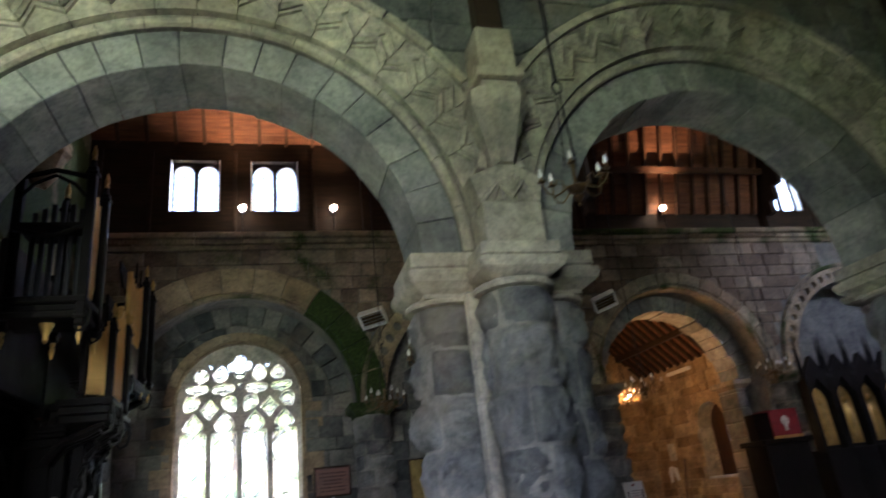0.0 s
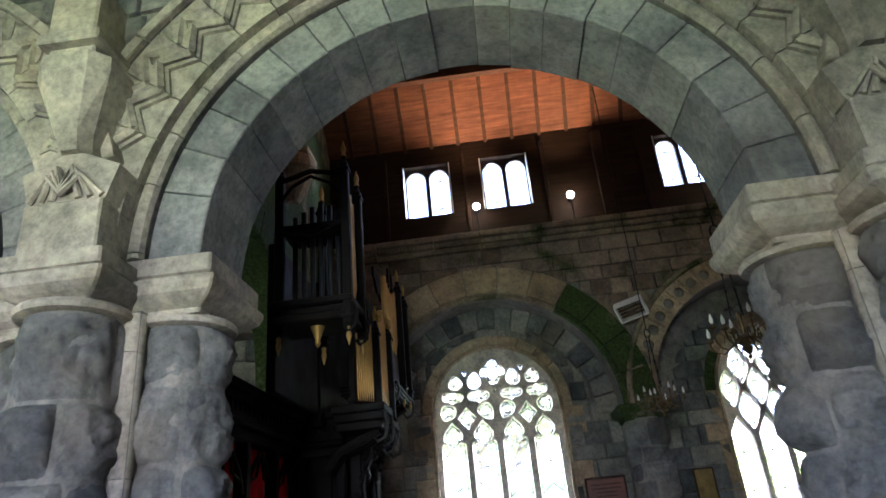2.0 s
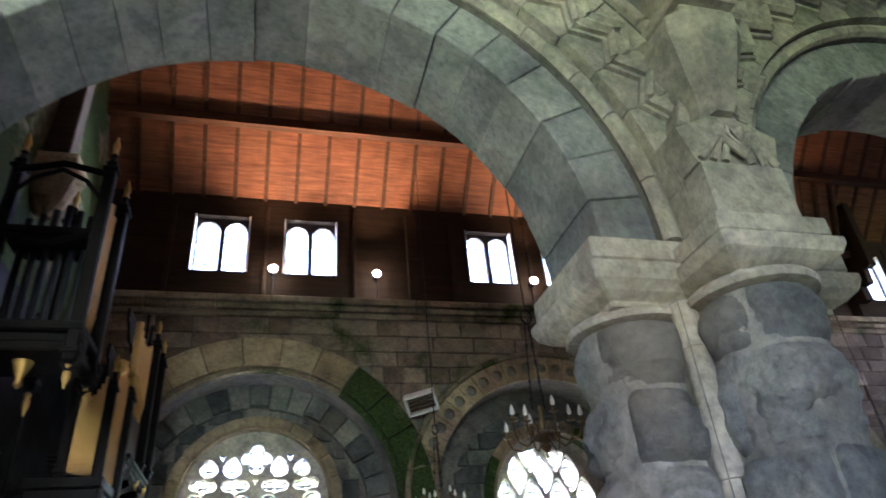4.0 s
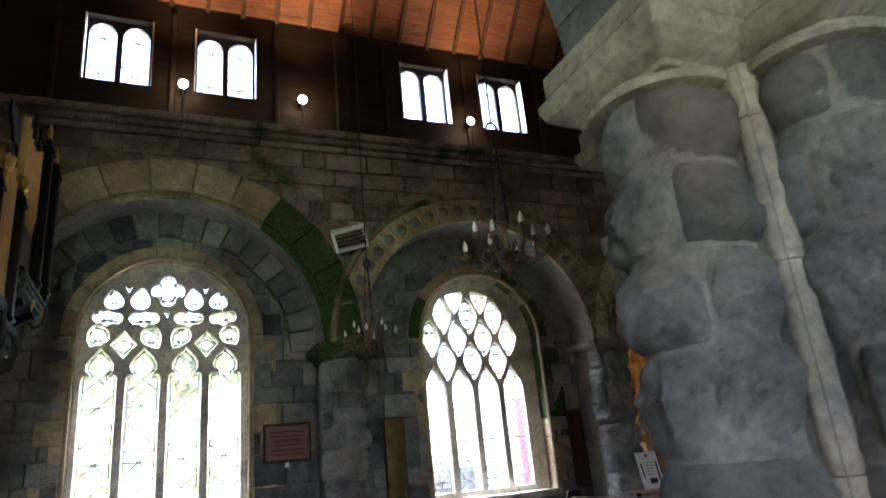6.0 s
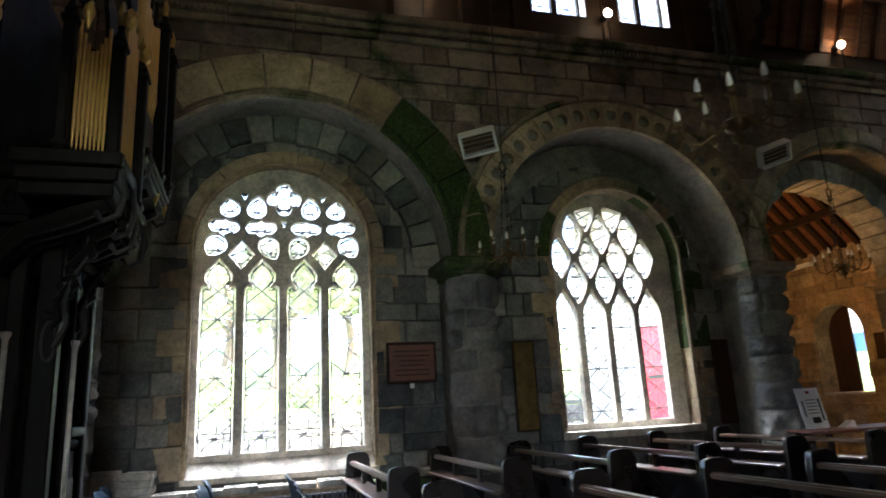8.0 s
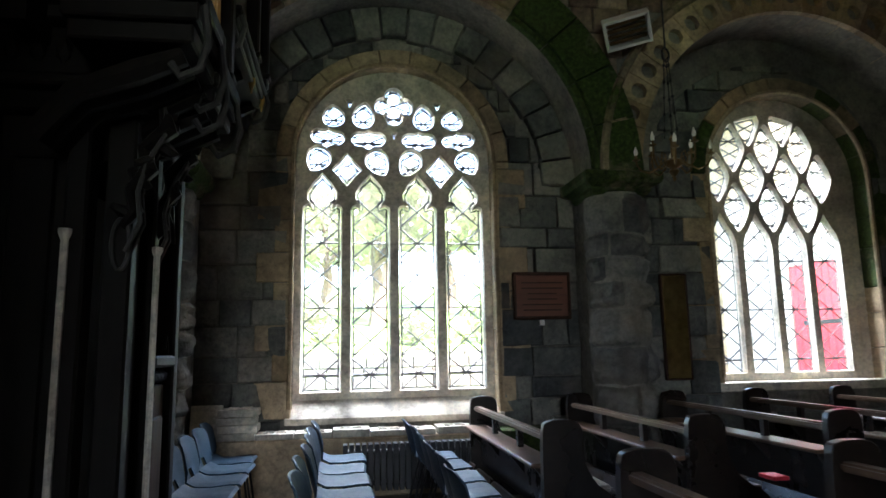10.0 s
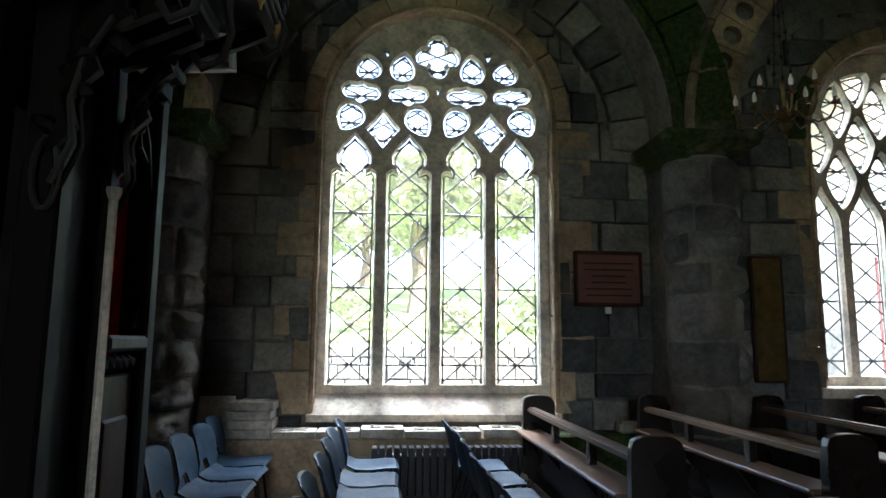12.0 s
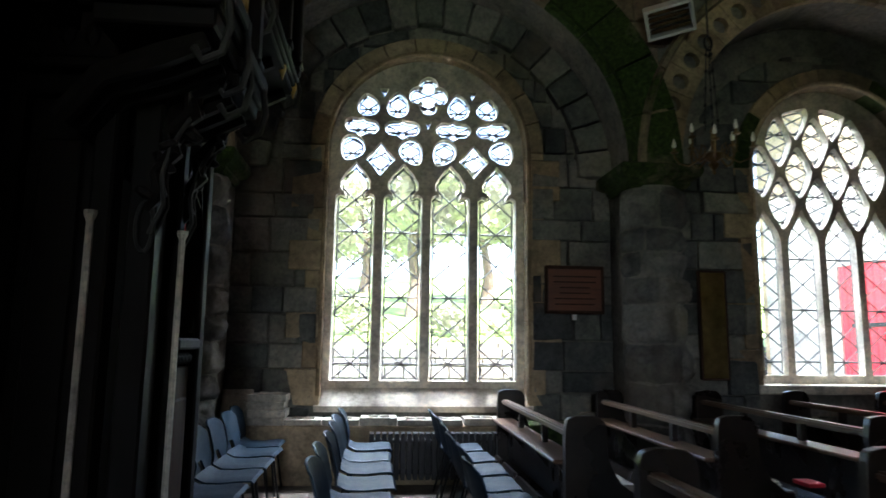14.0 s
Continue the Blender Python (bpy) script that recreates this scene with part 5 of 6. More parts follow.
def chair():
    t = thing("stacking_chair", "blue-grey moulded plastic stacking chair on dark steel legs", "chair", "rows of plastic chairs")
    bm = bmesh.new()
    # the shell: a bent sheet, dished, with a rolled rim
    path = [(0.45, 0.425), (0.43, 0.445), (0.36, 0.447), (0.24, 0.436), (0.12, 0.44), (0.06, 0.47), (0.03, 0.53), (0.01, 0.62), (-0.015, 0.71), (-0.035, 0.765), (-0.05, 0.77)]
    wid = [0.2, 0.212, 0.222, 0.225, 0.222, 0.215, 0.205, 0.205, 0.205, 0.19, 0.18]
    n = 9
    rows = []
    for (x, z), w in zip(path, wid):
        row = []
        for j in range(n):
            u = -1 + 2 * j / (n - 1)
            edge = abs(u) ** 4
            back = z > 0.5
            row.append(bm.verts.new((x + (0.035 * u * u if back else 0), w * u, z + (0 if back else 0.012 * u * u - 0.02 * edge) - (0.03 * abs(u) ** 5 if z > 0.74 else 0))))
        rows.append(row)
    for a, b in zip(rows, rows[1:]):
        for j in range(n - 1):
            bm.faces.new((a[j], a[j + 1], b[j + 1], b[j]))
    hole = [f for f in bm.faces if 0.46 < f.calc_center_median().z < 0.56 and abs(f.calc_center_median().y) < 0.06]
    bmesh.ops.delete(bm, geom=hole, context="FACES")
    bm.normal_update()
    bmesh.ops.solidify(bm, geom=bm.faces[:], thickness=0.011)
    part("shell", bm, M_CHAIR, t, smooth=True)
    for s in (-1, 1):
        bm = bmesh.new()
        tube(bm, [(0.42, s * 0.2, 0.0), (0.36, s * 0.17, 0.415), (0.14, s * 0.17, 0.415), (0.02, s * 0.2, 0.0)], 0.011, 7)
        part("leg_frame", bm, M_IRON, t)
    bm = bmesh.new()
    tube(bm, [(0.14, -0.17, 0.41), (0.14, 0.17, 0.41)], 0.01, 6)
    part("crossbar", bm, M_IRON, t)
    return t


rnd = random.Random(9)
ch = chair()
ch.matrix_basis = pose(-2.4, 12.2, 0)
rows = [(-2.36, [11.72, 11.2, 10.7, 10.2]), (-1.40, [12.02, 11.48, 10.95, 10.42, 9.9, 9.37]), (-0.56, [11.95, 11.42, 10.9, 10.38, 9.86, 9.34])]
for x, ys in rows:
    for y in ys:
        copy_thing(ch, pose(x + rnd.uniform(-0.015, 0.015), y + rnd.uniform(-0.015, 0.015), 0, 0, 0, rnd.uniform(-3, 3)))

# ---- ledge, tiles and radiator under the first window ----
ledge = structure("trim_ledge", "low stone bench along the wall under the window", "ledge")
bm = bmesh.new()
box(bm, -2.62, 0.42, 12.42, WR + 0.02, 0.0, 0.56, 0.012)
part("bench", bm, M_TAN, ledge)


def tile(x0, x1, y0, y1, z0, h, relief=True):
    t = thing("carved_tile", "cream carved stone tile with raised leaves on the ledge", "tile", "carved tiles")
    bm = bmesh.new()
    box(bm, x0, x1, y0, y1, z0, z0 + h, 0.004)
    part("slab", bm, M_TILE, t)
    if relief:
        bm = bmesh.new()
        cx, cy = (x0 + x1) / 2, (y0 + y1) / 2
        hx, hy = (x1 - x0) * 0.36, (y1 - y0) * 0.36
        for k in range(4):
            a = math.pi / 4 + k * math.pi / 2
            pts = [(cx + hx * 0.9 * math.cos(a) * q + hx * 0.3 * w * -math.sin(a), cy + hy * 0.9 * math.sin(a) * q + hy * 0.3 * w * math.cos(a), z0 + h + 0.004) for q, w in ((0.15, 0), (0.5, 0.9), (1.0, 0.5), (1.3, 0), (1.0, -0.5), (0.5, -0.9))]
            tube(bm, pts, 0.008, 5, True)
        part("leaf_relief", bm, M_TILE, t)
    return t


for x0, w, h in ((-1.99, 0.36, 0.055), (-1.62, 0.36, 0.055), (-1.25, 0.36, 0.075), (-0.88, 0.36, 0.055), (-0.51, 0.28, 0.055), (-0.21, 0.36, 0.07), (0.16, 0.24, 0.055)):
    tile(x0, x0 + w, 12.44, 12.72, 0.562, h)
z = 0.562
for i in range(4):
    tile(-2.36 + (i % 2) * 0.015, -1.995 + (i % 2) * 0.02, 12.44, 12.74, z, 0.07, i == 3)
    z += 0.075
for k, (x, lean) in enumerate(((-2.98, 14), (-2.62, 12))):
    t = thing("leaning_tile", "cream carved stone panel leaning against the wall" if k == 0 else "plain cream stone panel leaning against the wall", "tile", at=(x, 12.5, 0.565))
    t.matrix_basis = pose(x, 12.52, 0.565, -lean, 0, 0)
    bm = bmesh.new()
    box(bm, 0, 0.3, 0, 0.045, 0, 0.34, 0.005)
    part("slab", bm, M_TILE, t)
    if k == 0:
        bm = bmesh.new()
        for q in range(4):
            a = math.pi / 4 + q * math.pi / 2
            tube(bm, [(0.15 + 0.11 * math.cos(a) * p + 0.04 * w * -math.sin(a), -0.004, 0.17 + 0.12 * math.sin(a) * p + 0.04 * w * math.cos(a)) for p, w in ((0.1, 0), (0.5, 1), (1, 0.6), (1.25, 0), (1, -0.6), (0.5, -1))], 0.009, 5, True)
        part("leaf_relief", bm, M_TILE, t)
bm = bmesh.new()
box(bm, -3.05, -2.6, 12.42, 12.6, 0.0, 0.56, 0.01)
part("bench", bm, M_TAN, ledge)
stone_lump = thing("loose_stone", "pale loose stone block lying on the wall ledge", "stone")
bm = bmesh.new()
box(bm, 1.02, 1.3, 12.5, 12.66, 0.58, 0.68, 0.02)
part("block", bm, M_TILE, stone_lump)
bm = bmesh.new()
box(bm, 0.42, 2.6, 12.48, WR + 0.02, 0.0, 0.58, 0.02)
part("bench", bm, M_MOSSY, ledge)

rad = thing("radiator", "black cast-iron column radiator under the window ledge", "radiator", at=(-1.16, 12.22, 0))
n = 21
for i in range(n):
    bm = bmesh.new()
    x = 0.03 + i * 0.06
    slab(bm, smooth_loop([(x - 0.024, 0.12), (x - 0.024, 0.48), (x - 0.012, 0.512), (x + 0.012, 0.512), (x + 0.024, 0.48), (x + 0.024, 0.12), (x + 0.01, 0.09), (x - 0.01, 0.09)], 2), 0.0, 0.16)
    part("column", bm, M_IRON, rad)
for yy in (0.05, 0.11):
    bm = bmesh.new()
    tube(bm, [(0.02, yy, 0.44), (n * 0.06, yy, 0.44)], 0.02, 8)
    tube(bm, [(0.02, yy, 0.15), (n * 0.06, yy, 0.15)], 0.02, 8)
    part("header_pipe", bm, M_IRON, rad)
for x in (0.03, n * 0.06 - 0.03):
    bm = bmesh.new()
    box(bm, x - 0.02, x + 0.02, 0.03, 0.13, 0, 0.1)
    part("foot", bm, M_IRON, rad)

# ---- organ and choir screen ----
organ = thing("pipe_organ", "carved dark oak organ case on a gallery with gilt front pipes", "organ")


def opart(name, bm, mat, label="", parent=None, smooth=False):
    return part(name, bm, mat, parent or organ, label, smooth)


def finial(x, y, z, s=1.0, down=False):
    bm = bmesh.new()
    prof = [(0.012, 0), (0.03, 0.02), (0.018, 0.05), (0.028, 0.08), (0.03, 0.11), (0.012, 0.17), (0.006, 0.2)]
    prof = [(r * s, q * s) for r, q in prof]
    if down:
        prof = [(r, -q) for r, q in reversed(prof)]
    lathe(bm, prof, x, y, z, 10)
    opart("finial", bm, M_GOLD, "gilt turned finial", smooth=True)


def case_post(x, y, z0, z1, w=0.045, gilt=True, down=True):
    bm = bmesh.new()
    box(bm, x - w, x + w, y - w, y + w, z0, z1, 0.012)
    for q in (z0 + 0.06, z1 - 0.1):
        box(bm, x - w - 0.015, x + w + 0.015, y - w - 0.015, y + w + 0.015, q, q + 0.04, 0.008)
    lathe(bm, [(w * 0.9, 0), (w * 0.5, 0.05), (w * 0.6, 0.08)], x, y, z1, 10)
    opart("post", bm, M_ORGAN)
    if gilt:
        finial(x, y, z1 + 0.07)
    if down:
        finial(x, y, z0 - 0.01, 0.9, True)


def pipes(x, y0, y1, zb, tops, mat=M_PIPE, turned=False):
    """A flat of pipes between y0 and y1: feet, bodies and lips."""
    n = len(tops)
    for i, zt in enumerate(tops):
        y = y0 + (y1 - y0) * (i + 0.5) / n
        r = (y1 - y0) / n * 0.37
        bm = bmesh.new()
        if turned:
            lathe(bm, [(r * 0.4, zb), (r, zb + 0.18), (r, zt)], x - (y - y0), y0, 0, 10)
        else:
            lathe(bm, [(r * 0.35, zb), (r, zb + 0.18), (r, zt)], x, y, 0, 10)
            box(bm, x + r * 0.86, x + r * 1.02, y - r * 0.5, y + r * 0.5, zb + 0.2, zb + 0.23)
        opart("pipe", bm, mat, smooth=True)


# upper tower
xa, xb, ya, yb = -2.5, -1.8, 7.02, 7.52
for x, y, z1 in ((xb, ya, 5.16), (xb + 0.02, yb, 5.08), (xa, ya + 0.1, 5.2), (xa + 0.3, yb + 0.1, 5.0)):
    case_post(x, y, 3.42, z1)
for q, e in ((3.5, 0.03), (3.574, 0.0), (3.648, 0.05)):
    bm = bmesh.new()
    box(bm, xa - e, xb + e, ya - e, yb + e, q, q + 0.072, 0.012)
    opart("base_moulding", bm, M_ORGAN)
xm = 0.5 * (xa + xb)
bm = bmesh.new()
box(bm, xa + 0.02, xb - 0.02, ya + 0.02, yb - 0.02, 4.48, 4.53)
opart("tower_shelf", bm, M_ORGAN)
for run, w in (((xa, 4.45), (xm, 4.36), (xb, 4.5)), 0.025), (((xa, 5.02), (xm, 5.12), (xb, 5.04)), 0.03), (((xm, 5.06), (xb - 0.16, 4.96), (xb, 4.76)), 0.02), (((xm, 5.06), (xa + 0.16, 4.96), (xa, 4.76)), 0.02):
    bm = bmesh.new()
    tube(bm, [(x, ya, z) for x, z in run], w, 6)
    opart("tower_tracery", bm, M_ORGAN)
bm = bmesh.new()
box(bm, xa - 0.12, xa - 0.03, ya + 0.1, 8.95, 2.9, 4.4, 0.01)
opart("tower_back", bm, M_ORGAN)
for i in range(7):
    bm = bmesh.new()
    x = xa + 0.1 + i * 0.09
    r = 0.03
    lathe(bm, [(0.012, 3.73), (r, 3.9), (r, 4.9 - 0.05 * abs(i - 3))], x, yb - 0.2, 0, 10)
    opart("tower_pipe", bm, M_IRON, "dull grey metal pipe", smooth=True)
pipes(xb - 0.03, ya + 0.07, yb - 0.06, 3.74, [4.84, 4.9, 4.94, 4.88])
bm = bmesh.new()
lathe(bm, [(0.008, -0.2), (0.028, -0.17), (0.022, -0.13), (0.045, -0.07), (0.07, 0.0)], xm, ya + 0.2, 3.5, 14)
opart("pendant", bm, M_GOLD, "gilt carved pendant", smooth=True)
# scrolled bracket ends at the tower's foot
for y in (ya, yb):
    bm = bmesh.new()
    tube(bm, [(xb + 0.02, y, 3.68), (xb + 0.08, y, 3.55), (xb + 0.06, y, 3.42), (xb, y, 3.36), (xb - 0.04, y, 3.42)], 0.024, 7)
    opart("scroll", bm, M_ORGAN)

# lower case: a canted flat towards the nave, then two flats along the choir
X = -1.88
for x, y, z0, z1, w in ((-2.12, 8.52, 2.95, 3.95, 0.035), (-1.88, 8.77, 2.92, 3.92, 0.04), (-1.84, 9.38, 2.84, 4.02, 0.05), (-1.82, 10.34, 3.42, 5.0, 0.05), (-1.8, 10.76, 3.44, 4.92, 0.05)):
    case_post(x, y, z0, z1, w)
tops = (3.9, 3.82, 3.76, 3.72, 3.74, 3.8, 3.86, 3.94)
for i, zt in enumerate(tops):
    q = (i + 0.5) / len(tops)
    bm = bmesh.new()
    x, y = -2.08 + 0.16 * q, 8.56 + 0.165 * q
    lathe(bm, [(0.005, 3.03), (0.0115, 3.17), (0.0115, zt)], x, y, 0, 10)
    box(bm, x + 0.002, x + 0.012, y - 0.013, y - 0.003, 3.19, 3.21)
    opart("pipe", bm, M_PIPE, smooth=True)
pipes(X, 8.88, 9.32, 2.9, [4.12, 4.18, 4.24, 4.2, 4.12])
pipes(X, 9.45, 10.28, 3.95, [4.86, 4.8, 4.75, 4.72, 4.72, 4.76, 4.82, 4.88])
bm = bmesh.new()
box(bm, X - 0.05, X + 0.02, 9.43, 10.3, 3.42, 3.93, 0.01)
opart("panel", bm, M_ORGANB)
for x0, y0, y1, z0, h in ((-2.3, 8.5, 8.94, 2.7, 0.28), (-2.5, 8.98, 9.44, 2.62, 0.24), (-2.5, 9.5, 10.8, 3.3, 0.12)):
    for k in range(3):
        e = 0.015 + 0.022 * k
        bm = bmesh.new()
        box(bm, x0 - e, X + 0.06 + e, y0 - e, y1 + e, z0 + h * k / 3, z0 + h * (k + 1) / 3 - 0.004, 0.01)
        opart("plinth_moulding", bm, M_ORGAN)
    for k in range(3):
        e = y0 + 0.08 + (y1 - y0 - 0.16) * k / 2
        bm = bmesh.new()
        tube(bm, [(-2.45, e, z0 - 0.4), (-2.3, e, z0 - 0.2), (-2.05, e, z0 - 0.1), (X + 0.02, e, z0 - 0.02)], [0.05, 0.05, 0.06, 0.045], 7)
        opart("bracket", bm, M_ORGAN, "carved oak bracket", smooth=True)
    # bracket ends in paler oak: the window's highlights are put into the colour
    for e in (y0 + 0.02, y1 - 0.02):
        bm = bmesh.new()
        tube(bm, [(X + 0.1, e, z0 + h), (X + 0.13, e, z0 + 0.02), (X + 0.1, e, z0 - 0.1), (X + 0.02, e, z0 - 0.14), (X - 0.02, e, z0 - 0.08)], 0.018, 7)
        opart("scroll", bm, M_ORGANW, "scroll end, its highlight put into a grey colour", smooth=True)
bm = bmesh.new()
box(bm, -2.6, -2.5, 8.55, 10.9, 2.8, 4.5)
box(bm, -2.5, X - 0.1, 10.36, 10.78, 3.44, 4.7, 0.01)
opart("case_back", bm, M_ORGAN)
SWAP = Matrix(((0, 1, 0, 0), (1, 0, 0, 0), (0, 0, 1, 0), (0, 0, 0, 1)))
for y0, y1, zt in ((8.87, 9.33, 4.2), (9.43, 10.32, 4.86)):
    low = [(y0 + (y1 - y0) * i / 16, zt - 0.18 * math.sin(math.pi * i / 16) + 0.03 * math.sin(6 * math.pi * i / 16)) for i in range(17)]
    b, bm = bmesh.new(), bmesh.new()
    slab(b, low + [(y1, zt + 0.14), (y0, zt + 0.14)], X - 0.14, X - 0.11)
    merge(bm, b, SWAP)
    opart("pipe_shade", bm, M_ORGAN, "carved oak pipe shade")
for y, z in ((8.77, 4.06), (9.38, 4.14)):
    bm = bmesh.new()
    bmesh.ops.create_icosphere(bm, subdivisions=2, radius=0.065, matrix=Matrix.Translation((X + 0.05, y, z)) @ Matrix.Diagonal((0.8, 0.9, 1.2, 1)))
    rough_up(bm, 0.02, 30)
    opart("crest", bm, M_GOLD, "gilt carved crest")
for y in (9.9, 10.2, 10.75):
    bm = bmesh.new()
    tube(bm, [(X, y, 4.84), (X, y - 0.04, 4.92), (X, y, 5.0), (X, y + 0.05, 4.95)], 0.02, 6)
    tube(bm, [(X, y, 4.95), (X, y, 5.14)], 0.016, 6)
    opart("cresting", bm, M_ORGAN)
# carved scroll brackets, from the screen's posts up to the overhanging case
rnd = random.Random(4)
for y in (8.93, 9.4):
    bm = bmesh.new()
    base = [(-2.19, 1.98), (-2.13, 2.06), (-2.16, 2.16), (-2.08, 2.26), (-2.11, 2.36), (-2.0, 2.46), (-2.02, 2.55), (-1.9, 2.62), (-1.86, 2.7)]
    tube(bm, [(a, y, b) for a, b in base], [0.02, 0.035, 0.03, 0.045, 0.035, 0.05, 0.04, 0.05, 0.03], 7)
    leafage = opart("scroll_bracket", bm, M_ORGAN, "carved leafy scroll bracket")
    for k in range(9):
        bm = bmesh.new()
        bmesh.ops.create_icosphere(bm, subdivisions=1, radius=rnd.uniform(0.035, 0.06), matrix=Matrix.Translation((-2.17 + 0.032 * k + rnd.uniform(-0.03, 0.03), y + rnd.uniform(-0.05, 0.05), 2.06 + k * 0.078)) @ Matrix.Rotation(rnd.uniform(0, 3), 4, "Y") @ Matrix.Diagonal((1.5, 0.6, 0.7, 1)))
        opart("carved_leaf", bm, M_ORGAN, "", leafage)
    # tendrils and loop in the paler oak, as painted highlights on black carving
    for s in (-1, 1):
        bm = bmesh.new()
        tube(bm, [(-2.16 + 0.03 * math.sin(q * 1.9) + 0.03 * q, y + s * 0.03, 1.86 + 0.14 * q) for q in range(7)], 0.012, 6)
        opart("tendril", bm, M_ORGANW, "carved tendril, its highlight put into a grey colour", leafage)
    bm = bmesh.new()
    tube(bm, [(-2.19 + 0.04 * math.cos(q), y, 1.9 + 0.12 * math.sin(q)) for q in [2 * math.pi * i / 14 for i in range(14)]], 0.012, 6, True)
    opart("loop", bm, M_ORGANW, "carved loop, its highlight put into a grey colour", leafage)

screen = thing("choir_screen", "dark oak choir screen with red curtains behind its openings", "screen")


def spart(name, bm, mat, m, label="", smooth=False):
    bm.transform(m)
    return part(name, bm, mat, screen, label, smooth)


def screen_run(m, cuts, shut=(), shafts=None):
    """A straight run of the screen: posts at the cuts, panels below, curtains or boards above, a carved parapet on top."""
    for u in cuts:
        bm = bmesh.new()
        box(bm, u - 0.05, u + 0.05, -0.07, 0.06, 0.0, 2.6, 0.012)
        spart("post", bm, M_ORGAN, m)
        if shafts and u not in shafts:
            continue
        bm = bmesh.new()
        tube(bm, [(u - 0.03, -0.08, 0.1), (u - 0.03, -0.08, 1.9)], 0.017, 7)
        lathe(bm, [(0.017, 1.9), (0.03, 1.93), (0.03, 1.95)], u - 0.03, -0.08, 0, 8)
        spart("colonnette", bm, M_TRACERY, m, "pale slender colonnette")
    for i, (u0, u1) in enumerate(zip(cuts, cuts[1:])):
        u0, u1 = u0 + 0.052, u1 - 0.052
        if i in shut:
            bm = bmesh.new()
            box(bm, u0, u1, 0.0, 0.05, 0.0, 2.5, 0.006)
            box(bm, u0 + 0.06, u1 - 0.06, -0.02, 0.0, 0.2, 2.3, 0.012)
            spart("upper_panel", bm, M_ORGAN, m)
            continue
        bm = bmesh.new()
        box(bm, u0, u1, -0.02, 0.03, 0.0, 1.22, 0.006)
        box(bm, u0 + 0.08, u1 - 0.08, -0.045, -0.02, 0.15, 1.05, 0.012)
        spart("panel", bm, M_ORGANB, m)
        bm = bmesh.new()
        for k in range(max(2, int((u1 - u0) / 0.07))):
            bmesh.ops.create_icosphere(bm, subdivisions=1, radius=0.036, matrix=Matrix.Translation((u0 + 0.04 + k * 0.07, -0.03, 1.27)))
        tagged(spart("carved_frieze", bm, M_ORGANW, m), kind="stuff")
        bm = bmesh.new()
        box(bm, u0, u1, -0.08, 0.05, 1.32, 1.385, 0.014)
        spart("rail", bm, M_ORGANW, m, "grey-brown moulded rail")
        bm = bmesh.new()
        k = 26
        pts = [(u0 + (u1 - u0) * j / k, 0.07 + 0.022 * math.sin(j * 1.9)) for j in range(k + 1)]
        top = [bm.verts.new((a, b, 2.5)) for a, b in pts]
        low = [bm.verts.new((a, b, 1.3)) for a, b in pts]
        for j in range(k):
            bm.faces.new((low[j], low[j + 1], top[j + 1], top[j]))
        bmesh.ops.solidify(bm, geom=bm.faces[:], thickness=0.006)
        spart("curtain", bm, M_CURTAIN, m, "hanging red cloth curtain", True)
        um = 0.5 * (u0 + u1)
        for s in (-1, 1):
            w = 0.5 * (u1 - u0)
            for run, r in ((((w, 2.05), (w * 0.72, 2.25), (0, 2.46)), 0.022), (((w * 0.76, 2.17), (w * 0.3, 2.22), (w * 0.05, 2.42)), 0.015), (((w, 1.4), (w * 0.8, 1.5), (w * 0.7, 1.42)), 0.012)):
                bm = bmesh.new()
                tube(bm, [(um + s * a, -0.03, b) for a, b in run], r, 6)
                spart("tracery_bar", bm, M_ORGAN, m)
    a, b = cuts[0] - 0.05, cuts[-1] + 0.05
    for z0, z1, d in ((2.5, 2.6, 0.0), (2.605, 2.66, 0.06), (2.665, 2.9, 0.02), (2.905, 2.98, 0.08)):
        bm = bmesh.new()
        box(bm, a, b, -0.08 - d, 0.1, z0, z1, 0.012)
        spart("parapet_moulding", bm, M_ORGAN, m)
    bm = bmesh.new()
    k = int((b - a) / 0.11)
    for i in range(k):
        bmesh.ops.create_icosphere(bm, subdivisions=1, radius=0.042, matrix=Matrix.Translation((a + 0.06 + i * 0.11, -0.105, 2.78)) @ Matrix.Diagonal((1, 0.5, 1.6, 1)))
    tagged(spart("carved_boss", bm, M_ORGAN, m), kind="stuff")


screen_run(pose(-2.88, 0, 0, 0, 0, 90), (6.5, 7.28, 8.06, 8.8))
screen_run(pose(0, 8.9, 0), (-2.78, -2.36), (0,))
screen_run(pose(-2.22, 0, 0, 0, 0, 90), (9.0, 9.38, 9.9), (0,), (9.38,))
bm = bmesh.new()
box(bm, -3.3, -2.3, 9.91, 9.95, 0, 2.62)
part("end_panel", bm, M_ORGAN, screen)
bm = bmesh.new()
box(bm, -3.3, -2.98, 6.5, 9.9, 2.62, 2.78, 0.01)
box(bm, -2.98, -2.34, 9.05, 9.9, 2.62, 2.7, 0.01)
part("gallery_floor", bm, M_ORGAN, screen)

